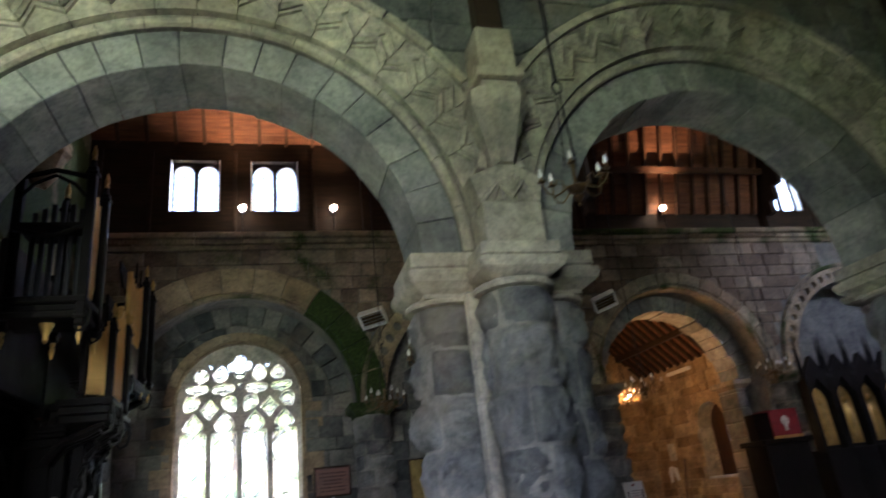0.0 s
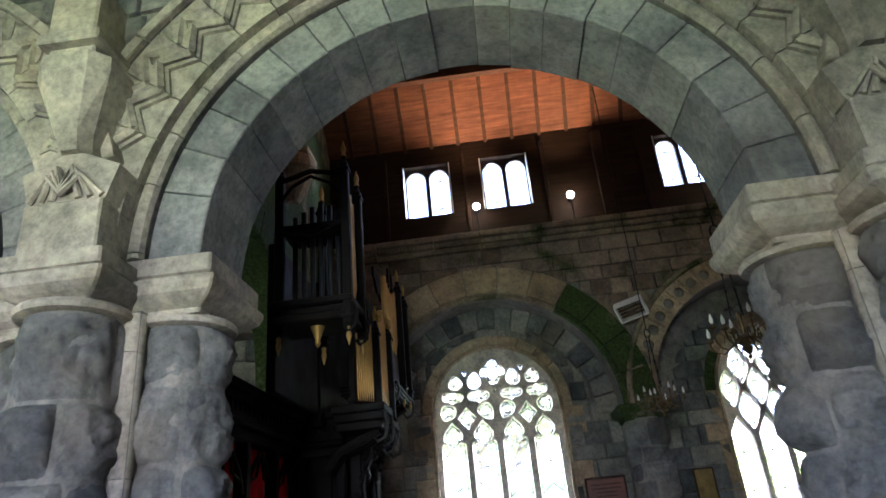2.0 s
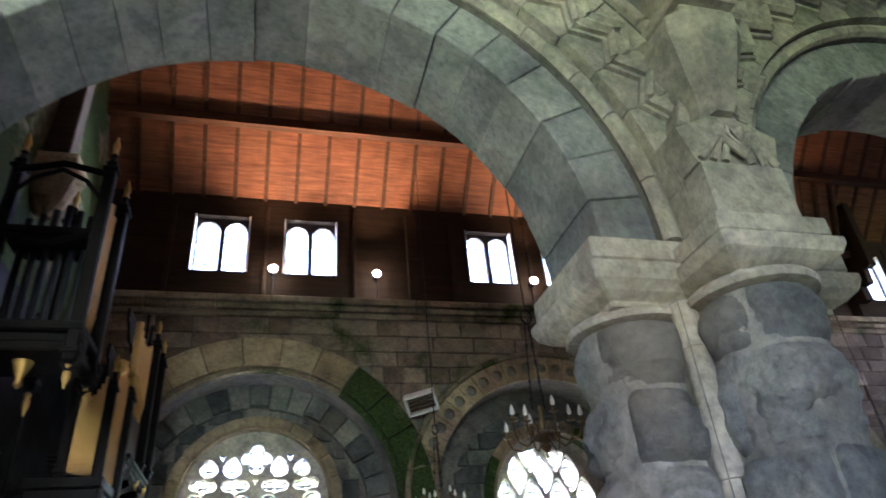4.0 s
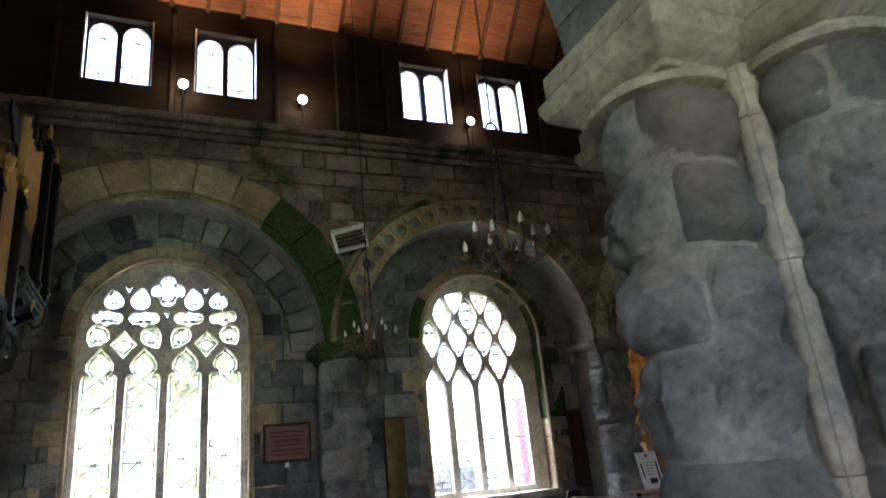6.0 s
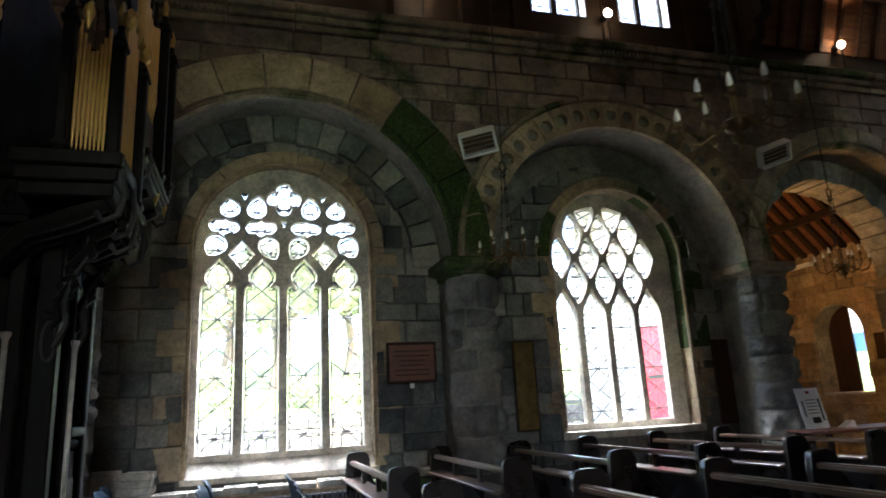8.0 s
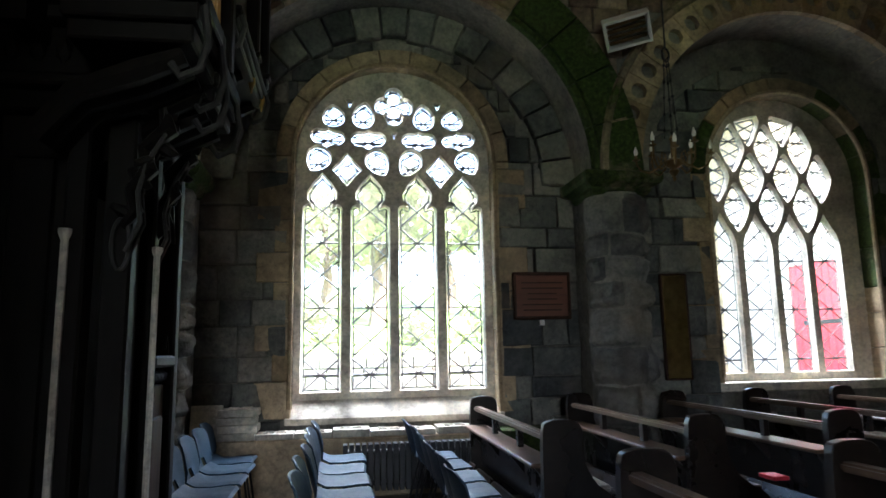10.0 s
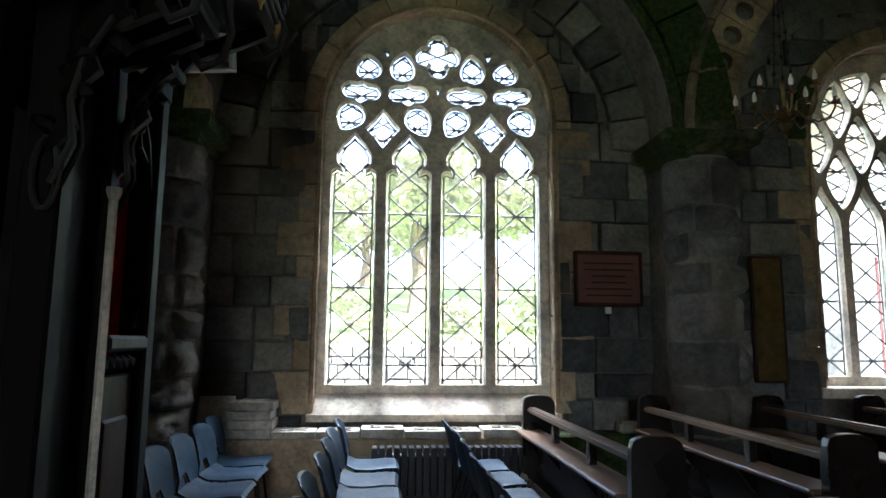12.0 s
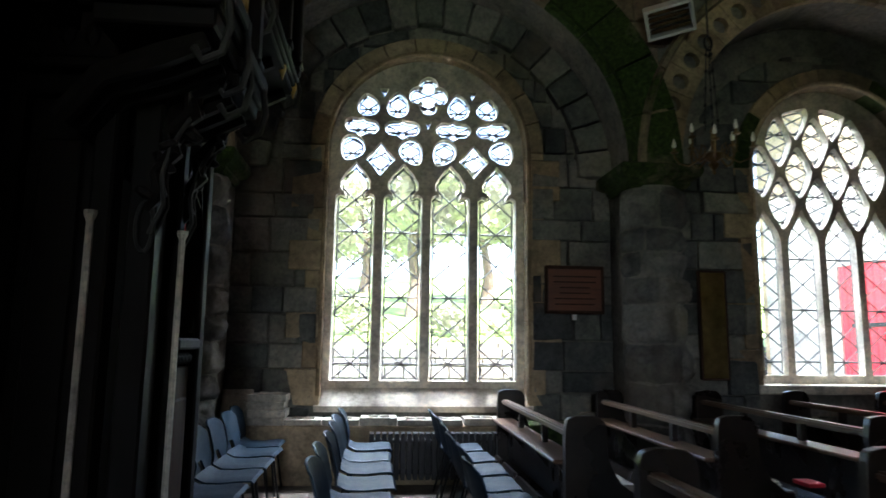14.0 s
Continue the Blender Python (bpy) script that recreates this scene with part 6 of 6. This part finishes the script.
# ---- cross wall at the choir end, with a damp green arch ----
cross = structure("wall_choir_arch", "damp green stone wall with a tall arch into the dark choir", "wall")
for x0, x1, mat in ((-3.72, -3.3, M_MOSSY),):
    bm = bmesh.new()
    b = bmesh.new()
    over_arch(b, 8.0, 3.6, 1.75, 7.0, 5.4, 12.4, x0, x1, 24)
    box(b, 5.4, 6.25, x0, x1, 0, 3.6)
    box(b, 9.75, 12.4, x0, x1, 0, 3.6)
    box(b, 4.6, 7.45, x0, x1, 7.0, 13.0)
    box(b, 8.95, 12.6, x0, x1, 7.0, 13.0)
    box(b, 7.45, 8.95, x0, x1, 9.3, 13.0)
    merge(bm, b, Matrix(((0, 1, 0, 0), (1, 0, 0, 0), (0, 0, 1, 0), (0, 0, 0, 1))))
    part("wall_core", bm, mat, cross)
for k in range(15):
    bm = bmesh.new()
    b = bmesh.new()
    ring_piece(b, 8.0, 3.6, 1.7, 2.15, k * 12 + 0.3, k * 12 + 11.7, -3.24, -3.4, 2, 0.015, -0.012)
    merge(bm, b, Matrix(((0, 1, 0, 0), (1, 0, 0, 0), (0, 0, 1, 0), (0, 0, 0, 1))))
    part("ring_stone", bm, M_MOSSY, cross)
gable = tagged(new("window_gable"), "small traceried window high in the cross wall", "window", "", "structure")
for y in (7.82, 8.2, 8.58):
    bm = bmesh.new()
    box(bm, -3.6, -3.45, y - 0.04, y + 0.04, 7.0, 9.3, 0.01)
    part("mullion", bm, M_TRACERY, gable)
for z in (7.6, 8.3, 8.9):
    bm = bmesh.new()
    tube(bm, [(-3.52, 7.45 + 1.5 * i / 16, z + 0.1 * abs(math.sin(i * math.pi / 4))) for i in range(17)], 0.04, 6)
    part("tracery", bm, M_TRACERY, gable)
corb = thing("carved_corbel", "buff carved stone corbel high on the cross wall", "corbel")
bm = bmesh.new()
lathe(bm, [(0.08, 0), (0.22, 0.2), (0.3, 0.45), (0.34, 0.5), (0.34, 0.7)], -3.15, 9.55, 6.2, 12)
rough_up(bm, 0.08, 6)
part("carving", bm, M_TAN, corb)
bm = bmesh.new()
box(bm, -3.36, -2.85, 9.3, 9.8, 6.9, 7.0, 0.02)
part("top_slab", bm, M_TAN, corb)
post = thing("wall_post", "dark timber roof post standing on a stone corbel", "post", "roof posts")
bm = bmesh.new()
box(bm, -3.28, -3.0, 9.42, 9.68, 7.0, 11.4, 0.01)
part("shaft", bm, M_BEAM, post)

# ---- side chapel beyond the third bay ----
CX, CN = 10.7, 18.0       # its east wall and its north end
TURN = Matrix(((0, -1, 0, 0), (1, 0, 0, 0), (0, 0, 1, 0), (0, 0, 0, 1)))   # (y, -x) drawn as (x, y)
chapel = structure("wall_chapel", "warm-lit rubble walls of the side chapel", "wall")
NY0, NY1, NZ0, NZS = 14.55, 15.75, 1.2, 2.45     # window niche
bm = bmesh.new()
for b in ((6.5, 6.9, 13.4, CN, 0, 6.6), (6.5, CX + 0.5, CN, CN + 0.3, 0, 6.6), (CX, CX + 0.5, 13.4, NY0, 0, 6.6), (CX, CX + 0.5, NY1, CN, 0, 6.6), (CX, CX + 0.5, NY0, NY1, 0, NZ0)):
    box(bm, *b)
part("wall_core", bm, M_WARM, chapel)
bm, b = bmesh.new(), bmesh.new()
over_arch(b, 0.5 * (NY0 + NY1), NZS, 0.5 * (NY1 - NY0), 6.6, NY0, NY1, -CX - 0.5, -CX, 16)
merge(bm, b, TURN)
part("niche_head", bm, M_WARM, chapel)
east = structure("wall_chapel_facing", "lamp-lit brown rubble facing of the chapel", "wall")
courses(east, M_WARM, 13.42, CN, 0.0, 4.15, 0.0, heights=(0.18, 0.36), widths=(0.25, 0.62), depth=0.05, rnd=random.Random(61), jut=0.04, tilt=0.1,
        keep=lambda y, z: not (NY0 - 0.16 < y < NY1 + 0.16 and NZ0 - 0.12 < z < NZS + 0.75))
east.matrix_basis = Matrix(((0, 1, 0, CX - 0.03), (1, 0, 0, 0), (0, 0, 1, 0), (0, 0, 0, 1)))
north_end = structure("wall_chapel_end", "lamp-lit brown rubble end wall of the chapel", "wall")
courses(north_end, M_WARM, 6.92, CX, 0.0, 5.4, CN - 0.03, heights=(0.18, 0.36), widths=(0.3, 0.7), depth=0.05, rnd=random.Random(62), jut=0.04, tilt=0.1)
cc = structure("ceiling_chapel", "dark timber chapel ceiling with close rafters", "ceiling")
bm, bb = bmesh.new(), bmesh.new()
RX, RZ, PZ = 8.75, 6.2, 4.15
for s in (-1, 1):
    ex = RX + s * (CX + 0.06 - RX)
    v = [bm.verts.new((x, y, z + o)) for o in (0, 0.1) for x, z in ((RX, RZ), (ex, PZ)) for y in (13.4, CN + 0.2)]
    for f in ((0, 1, 3, 2), (4, 6, 7, 5), (0, 4, 5, 1), (2, 3, 7, 6), (0, 2, 6, 4), (1, 5, 7, 3)):
        bm.faces.new([v[j] for j in f])
    for i in range(14):
        y = 13.5 + i * 0.34
        v = [bb.verts.new((xx, yy, zz + o)) for yy in (y, y + 0.11) for xx, zz in ((RX, RZ), (ex, PZ)) for o in (-0.13, 0.0)]
        for f in ((0, 1, 3, 2), (4, 6, 7, 5), (0, 4, 5, 1), (2, 3, 7, 6), (0, 2, 6, 4), (1, 5, 7, 3)):
            bb.faces.new([v[j] for j in f])
    for q in (0.3, 0.62):
        x, z = RX + (ex - RX) * q, RZ + (PZ - RZ) * q
        box(bb, x - 0.06, x + 0.06, 13.42, CN, z - 0.24, z - 0.1)
part("ceiling_boards", bm, M_ROOF, cc)
part("ceiling_rafters", bb, M_BEAM, cc)
tl = thing("strip_light", "unlit white fluorescent strip light on the chapel wall", "lamp")
bm = bmesh.new()
box(bm, CX - 0.2, CX - 0.07, 15.35, 16.35, 3.93, 4.01, 0.01)
part("casing", bm, M_WHITE, tl)
picture = thing("framed_picture", "small dark framed picture on the chapel wall", "picture")
bm = bmesh.new()
box(bm, CX - 0.12, CX - 0.07, 13.85, 14.25, 1.85, 2.35, 0.008)
part("frame", bm, M_ORGANB, picture)
chw = tagged(new("window_chapel"), "round-headed chapel window niche, shaded by an added dark panel, with blue and white glass", "window", "", "structure")
# added dark panel that stands for the deep shade in this half of the niche
bm = bmesh.new()
box(bm, CX + 0.42, CX + 0.47, 15.18, NY1, NZ0, 3.1, 0.006)
part("shutter", bm, M_ORGANB, chw, "added dark panel for the shade in the niche")
bm = bmesh.new()
box(bm, CX - 0.02, CX + 0.5, NY0 + 0.004, NY1 - 0.004, NZ0 + 0.002, NZ0 + 0.06, 0.01)
part("window_sill", bm, M_TILE, chw)
for z0, z1, col, nm in ((2.05, 2.45, (0.08, 0.14, 0.5), "blue glass"), (NZ0 + 0.06, 2.05, (0.6, 0.62, 0.68), "frosted white glass")):
    bm = bmesh.new()
    box(bm, CX + 0.43, CX + 0.44, 14.8, 15.17, z0, z1)
    def tint_glass(n, l, p, col=col):
        p.inputs["Base Color"].default_value = (*col, 1)
        p.inputs["Transmission Weight"].default_value = 0.9
        p.inputs["IOR"].default_value = 1.1
        p.inputs["Roughness"].default_value = 0.3
    q = part("pane", bm, material(nm.replace(" ", "_"), tint_glass), chw, nm)
    q.visible_shadow = False
# jamb shafts of the chapel arch
for x0, x1 in ((6.62, 6.86), (9.78, 10.05)):
    jamb = tagged(new("arch_jamb"), "grey stone jamb of the chapel arch with a moulded cap", "pier", "chapel jambs", "structure")
    z = 0.0
    while z < 3.0:
        z1 = min(3.02, z + rnd.uniform(0.26, 0.42))
        bm = bmesh.new()
        box(bm, x0 + rnd.uniform(-0.015, 0.015), x1 + rnd.uniform(-0.015, 0.015), WR - 0.06, 13.38, z + 0.004, z1 - 0.004, 0.02)
        part("jamb_stone", bm, M_GREY, jamb)
        z = z1
    bm = bmesh.new()
    moulded(bm, 0.5 * (x0 + x1), 13.05, 0.24, 0.42, [(0.1, 3.02), (0.07, 3.06), (0.0, 3.1), (0.0, 3.2)])
    part("capital", bm, M_CORN, jamb)
notice = thing("framed_notice", "cream framed notice hanging on the chapel wall", "notice")
bm = bmesh.new()
box(bm, CX - 0.11, CX - 0.075, 16.9, 17.2, 1.75, 2.2, 0.005)
part("sheet", bm, M_TILE, notice)
cloth = thing("hanging_cloth", "white folded cloth hanging on the chapel wall", "cloth")
bm = bmesh.new()
tube(bm, [(CX - 0.14, 17.25, 1.5), (CX - 0.16, 17.15, 1.55), (CX - 0.16, 17.0, 1.52), (CX - 0.14, 16.93, 1.25)], [0.05, 0.07, 0.07, 0.03], 8)
tube(bm, [(CX - 0.18, 17.18, 1.5), (CX - 0.18, 17.2, 1.2)], [0.06, 0.03], 8)
part("folds", bm, M_WHITE, cloth)
pole = thing("processional_pole", "plain pale wooden pole leaning in the chapel", "pole")
bm = bmesh.new()
tube(bm, [(CX - 0.5, 16.4, 0.0), (CX - 0.12, 16.5, 1.75)], 0.03, 8)
part("shaft", bm, M_PEWTOP, pole)

# ---- table with a notice board at the chapel arch ----
table = thing("table", "long reddish wooden table at the chapel arch", "table", at=(6.1, 11.35, 0))
bm = bmesh.new()
box(bm, 0, 2.3, 0, 0.7, 0.80, 0.84, 0.008)
part("tabletop", bm, M_PLAQUE, table)
for x in (0.08, 2.16):
    for y in (0.06, 0.58):
        bm = bmesh.new()
        box(bm, x, x + 0.06, y, y + 0.06, 0, 0.8, 0.006)
        part("leg", bm, M_PEW, table)
sign = thing("notice_board", "white printed notice board with a photograph, propped on a table", "sign")
sign.matrix_basis = pose(6.22, 11.8, 0.845, -12, 0, 0)
bm = bmesh.new()
box(bm, 0, 0.4, 0, 0.012, 0, 0.55, 0.003)
part("board", bm, M_WHITE, sign)
for x0, x1, z0, z1, mat in ((0.17, 0.23, 0.47, 0.51, M_RED), (0.15, 0.29, 0.07, 0.15, M_IRON), (0.05, 0.075, 0.16, 0.38, M_IRON), (0.33, 0.36, 0.1, 0.4, M_IRON)):
    bm = bmesh.new()
    box(bm, x0, x1, -0.004, 0.0, z0, z1)
    part("print", bm, mat, sign)
for i in range(5):
    bm = bmesh.new()
    box(bm, 0.12, 0.3, -0.003, 0.0, 0.2 + i * 0.045, 0.212 + i * 0.045)
    part("print_line", bm, M_LEAD, sign)
bm = bmesh.new()
tube(bm, [(0.2, 0.02, 0.4), (0.2, 0.2, -0.02)], 0.012, 6)
part("strut", bm, M_IRON, sign)
leaf = thing("leaflet", "folded white leaflet lying on the table", "leaflet", "leaflets")
bm = bmesh.new()
slab(bm, [(6.66, 0.845), (6.86, 0.845), (6.84, 0.93), (6.82, 0.935)], 11.6, 11.72)
part("sheet", bm, M_WHITE, leaf)

# ---- pulpit with a red fall, and stalls with gilt figures ----
pulpit = thing("lectern", "dark oak lectern hung with a red and gold fall", "lectern")
bm = bmesh.new()
box(bm, 9.05, 10.05, 11.35, 12.0, 0, 1.75, 0.02)
part("body", bm, M_ORGAN, pulpit)
bm = bmesh.new()
box(bm, 8.98, 10.12, 11.28, 12.05, 1.75, 1.85, 0.02)
slab(bm, [(9.15, 1.85), (9.95, 1.85), (9.95, 2.4), (9.15, 2.35)], 11.62, 11.9)
part("desk", bm, M_ORGAN, pulpit)
bm = bmesh.new()
box(bm, 9.2, 9.85, 11.24, 11.26, 1.86, 2.36, 0.004)
box(bm, 9.2, 9.85, 11.24, 11.66, 2.36, 2.38, 0.004)
fall = part("cloth_fall", bm, M_RED, pulpit, "red cloth fall")
bm = bmesh.new()
box(bm, 9.2, 9.85, 11.232, 11.242, 1.84, 1.89)
part("fringe", bm, M_GOLD, fall, "gold fringe")
bm = bmesh.new()
slab(bm, smooth_loop([(9.52, 2.26), (9.6, 2.2), (9.6, 2.12), (9.55, 2.06), (9.55, 1.98), (9.49, 1.98), (9.49, 2.06), (9.44, 2.12), (9.44, 2.2)], 2), 11.23, 11.242)
part("emblem", bm, M_TILE, fall, "cream embroidered emblem")
for i in range(4):
    x = 10.45 + i * 0.62
    st = thing("canopied_stall", "dark oak stall with spired canopy and gilt relief panel", "stall", "canopied stalls", at=(x, 11.3, 0))
    bm = bmesh.new()
    box(bm, 0, 0.58, 0.1, 0.6, 0, 1.55, 0.015)
    box(bm, 0, 0.58, 0.3, 0.4, 1.55, 2.9, 0.01)
    part("back", bm, M_ORGAN, st)
    for xx in (0.0, 0.54):
        bm = bmesh.new()
        box(bm, xx - 0.02, xx + 0.06, 0.12, 0.3, 1.5, 2.95, 0.01)
        lathe(bm, [(0.06, 0), (0.075, 0.03), (0.05, 0.06), (0.004, 0.85)], xx + 0.02, 0.2, 2.95, 8)
        part("spire", bm, M_ORGAN, st)
    bm = bmesh.new()
    slab(bm, [(0.04, 2.45), (0.06, 2.62), (0.15, 2.74), (0.29, 2.95), (0.43, 2.74), (0.52, 2.62), (0.54, 2.45), (0.54, 3.05), (0.29, 3.4), (0.04, 3.05)], 0.14, 0.26)
    part("canopy", bm, M_ORGAN, st)
    bm = bmesh.new()
    slab(bm, [(0.1, 1.62), (0.48, 1.62), (0.48, 2.5), (0.4, 2.68), (0.29, 2.76), (0.18, 2.68), (0.1, 2.5)], 0.27, 0.31)
    bmesh.ops.create_icosphere(bm, subdivisions=2, radius=0.13, matrix=Matrix.Translation((0.29, 0.27, 2.06)) @ Matrix.Diagonal((0.9, 0.5, 2.6, 1)))
    bmesh.ops.create_icosphere(bm, subdivisions=2, radius=0.07, matrix=Matrix.Translation((0.29, 0.25, 2.47)))
    rough_up(bm, 0.03, 14, 0, i)
    part("gilt_relief", bm, M_GOLD, st, "gilt carved relief panel")

# ---- garden outside ----
ground = structure("ground", "sunlit grass bank and gravel path outside the windows", "ground")
bm = bmesh.new()
nx, ny = 60, 40
grid = []
for j in range(ny + 1):
    y = 13.4 + j * 0.52 if j <= 10 else 18.6 + ((j - 10) / (ny - 10)) ** 2.2 * 500
    row = []
    for i in range(nx + 1):
        x = -250 + 500 * i / nx
        h = 0.0 if y < 18.65 else 1.45 + min(1.0, (y - 18.6) / 30) * 4.5 + noise.noise(Vector((x * 0.08, y * 0.08, 0))) * 0.4
        row.append(bm.verts.new((x, y, -0.25 + h)))
    grid.append(row)
for j in range(ny):
    for i in range(nx):
        bm.faces.new((grid[j][i], grid[j][i + 1], grid[j + 1][i + 1], grid[j + 1][i]))
for b in ((-250, 250, -500, SOUTH - 0.4), (-250, WEST - 0.4, SOUTH - 0.4, 13.4), (EAST + 0.4, 250, SOUTH - 0.4, 13.4)):
    v = [bm.verts.new(c) for c in ((b[0], b[2], -0.25), (b[1], b[2], -0.25), (b[1], b[3], -0.25), (b[0], b[3], -0.25))]
    bm.faces.new(v)
part("lawn", bm, M_GRASS, ground)
bm = bmesh.new()
box(bm, -30, 6.4, 13.5, 17.5, -0.3, -0.2)
part("path", bm, M_PATH, ground)
gw = structure("wall_garden", "low dry-stone garden wall beyond the path", "wall")
courses(gw, M_GREY, -9, 7, -0.2, 1.4, 18.4, heights=(0.14, 0.24), widths=(0.25, 0.6), depth=0.35, rnd=random.Random(71), joint=0.012)


def leafy(bm, centre, r, n, rnd, size=0.12):
    """Many small leaves in clumps about centre."""
    for _ in range(n):
        d = Vector((rnd.gauss(0, 1), rnd.gauss(0, 1), rnd.gauss(0, 0.8))).normalized() * r * rnd.uniform(0.55, 1.05)
        c = Vector(centre) + d
        a = Vector((rnd.uniform(-1, 1), rnd.uniform(-1, 1), rnd.uniform(-1, 1))).normalized()
        b = a.cross(Vector((0.3, 0.5, 0.8))).normalized()
        s = size * rnd.uniform(0.6, 1.5)
        v = [bm.verts.new(c + a * s), bm.verts.new(c + b * s * 0.5), bm.verts.new(c - a * s), bm.verts.new(c - b * s * 0.5)]
        bm.faces.new(v)


def tree(x, y, h, r, seed):
    rr = random.Random(seed)
    z0 = 1.1 + min(1.0, (y - 18.6) / 30) * 4.5
    t = thing("tree", "broad-leaved tree with bright green spring foliage on the bank", "tree", "garden trees", at=(x, y, z0))
    bm = bmesh.new()
    tube(bm, [(0, 0, 0), (0.1, 0, h * 0.25), (-0.05, 0.1, h * 0.5), (0.05, 0, h * 0.8)], [0.26, 0.19, 0.13, 0.04], 8)
    tips = []
    for k in range(7):
        a, q = rr.uniform(0, 6.28), rr.uniform(0.3, 0.7)
        e = Vector((math.cos(a) * r * 0.7, math.sin(a) * r * 0.7, h * (q + 0.22)))
        tube(bm, [(0, 0, h * q), tuple(e * 0.5 + Vector((0, 0, h * q * 0.5))), tuple(e)], [0.09, 0.06, 0.02], 6)
        tips.append(e)
    part("trunk", bm, M_BARK, t)
    bm = bmesh.new()
    for e in tips + [Vector((0, 0, h * 0.9)), Vector((0.3, 0, h * 0.75))]:
        for k in range(3):
            leafy(bm, e + Vector((rr.uniform(-1, 1), rr.uniform(-1, 1), rr.uniform(-0.6, 0.8))) * r * 0.35, r * rr.uniform(0.25, 0.42), 150, rr, 0.14)
    tagged(part("crown", bm, M_LEAF, t, "loose crown of small bright leaves"), kind="stuff")


for i, (x, y, h, r) in enumerate(((-0.2, 24.5, 4.2, 1.7), (-4.2, 27, 4.2, 2.0), (2.6, 29, 4.3, 2.1), (-1.8, 33, 4.6, 2.4), (5.2, 25, 4.0, 1.9), (1.0, 40, 5.5, 3.0), (-8, 35, 5.0, 2.8), (8.5, 34, 5.0, 2.8))):
    tree(x, y, h, r, 100 + i)
for i, (x, y) in enumerate(((-3.2, 19.2), (-1.6, 19.4), (0.6, 19.3), (2.2, 19.6), (4.0, 19.2))):
    s = thing("shrub", "low yellow-green shrub behind the garden wall", "shrub", "garden shrubs", at=(x, y, 1.15))
    bm = bmesh.new()
    rr = random.Random(i)
    for k in range(5):
        leafy(bm, (rr.uniform(-0.5, 0.5), rr.uniform(-0.2, 0.2), rr.uniform(0.4, 1.2)), 0.4, 90, rr, 0.07)
    for k in range(3):
        tube(bm, [(0, 0, 0), (rr.uniform(-0.3, 0.3), 0, 0.9)], 0.02, 5)
    part("foliage", bm, M_LEAF, s)
# porch against the chapel, with a red door
porch = structure("wall_porch", "pale rendered porch wall with a red boarded door", "wall")
bm = bmesh.new()
box(bm, 6.4, 6.5, 13.4, 14.55, -0.2, 4.2)
box(bm, 6.4, 6.5, 15.95, 18.0, -0.2, 4.2)
box(bm, 6.4, 6.5, 14.55, 15.95, 2.7, 4.2)
part("wall_core", bm, M_TILE, porch)
door = tagged(new("door_porch"), "red painted boarded door with black strap hinges", "door", "", "structure")
for i in range(9):
    bm = bmesh.new()
    box(bm, 6.42, 6.47, 14.55 + i * 0.155, 14.70 + i * 0.155, -0.2, 2.7, 0.008)
    part("board", bm, M_REDPAINT, door)
for z in (0.7, 1.7):
    bm = bmesh.new()
    box(bm, 6.40, 6.42, 14.7, 15.7, z, z + 0.07, 0.006)
    part("strap_hinge", bm, M_IRON, door)
# ---- floor flags ----
bm = bmesh.new()
rnd = random.Random(15)
flags = []
y = 4.0
while y < 12.6:
    d = rnd.uniform(0.5, 0.75)
    x = -3.2
    while x < 3.0:
        w = rnd.uniform(0.5, 0.95)
        bm = bmesh.new()
        box(bm, x + 0.006, x + w - 0.006, y + 0.006, y + d - 0.006, -0.03, rnd.uniform(-0.004, 0.0))
        part("flagstone", bm, M_FLOOR, floor)
        x += w
    y += d
bm = bmesh.new()
box(bm, 3.95, EAST, SOUTH, 16.0, -0.03, -0.004)
box(bm, WEST, 3.95, SOUTH, 4.0, -0.03, -0.004)
tagged(part("flagstones", bm, M_FLOOR, floor), kind="stuff")
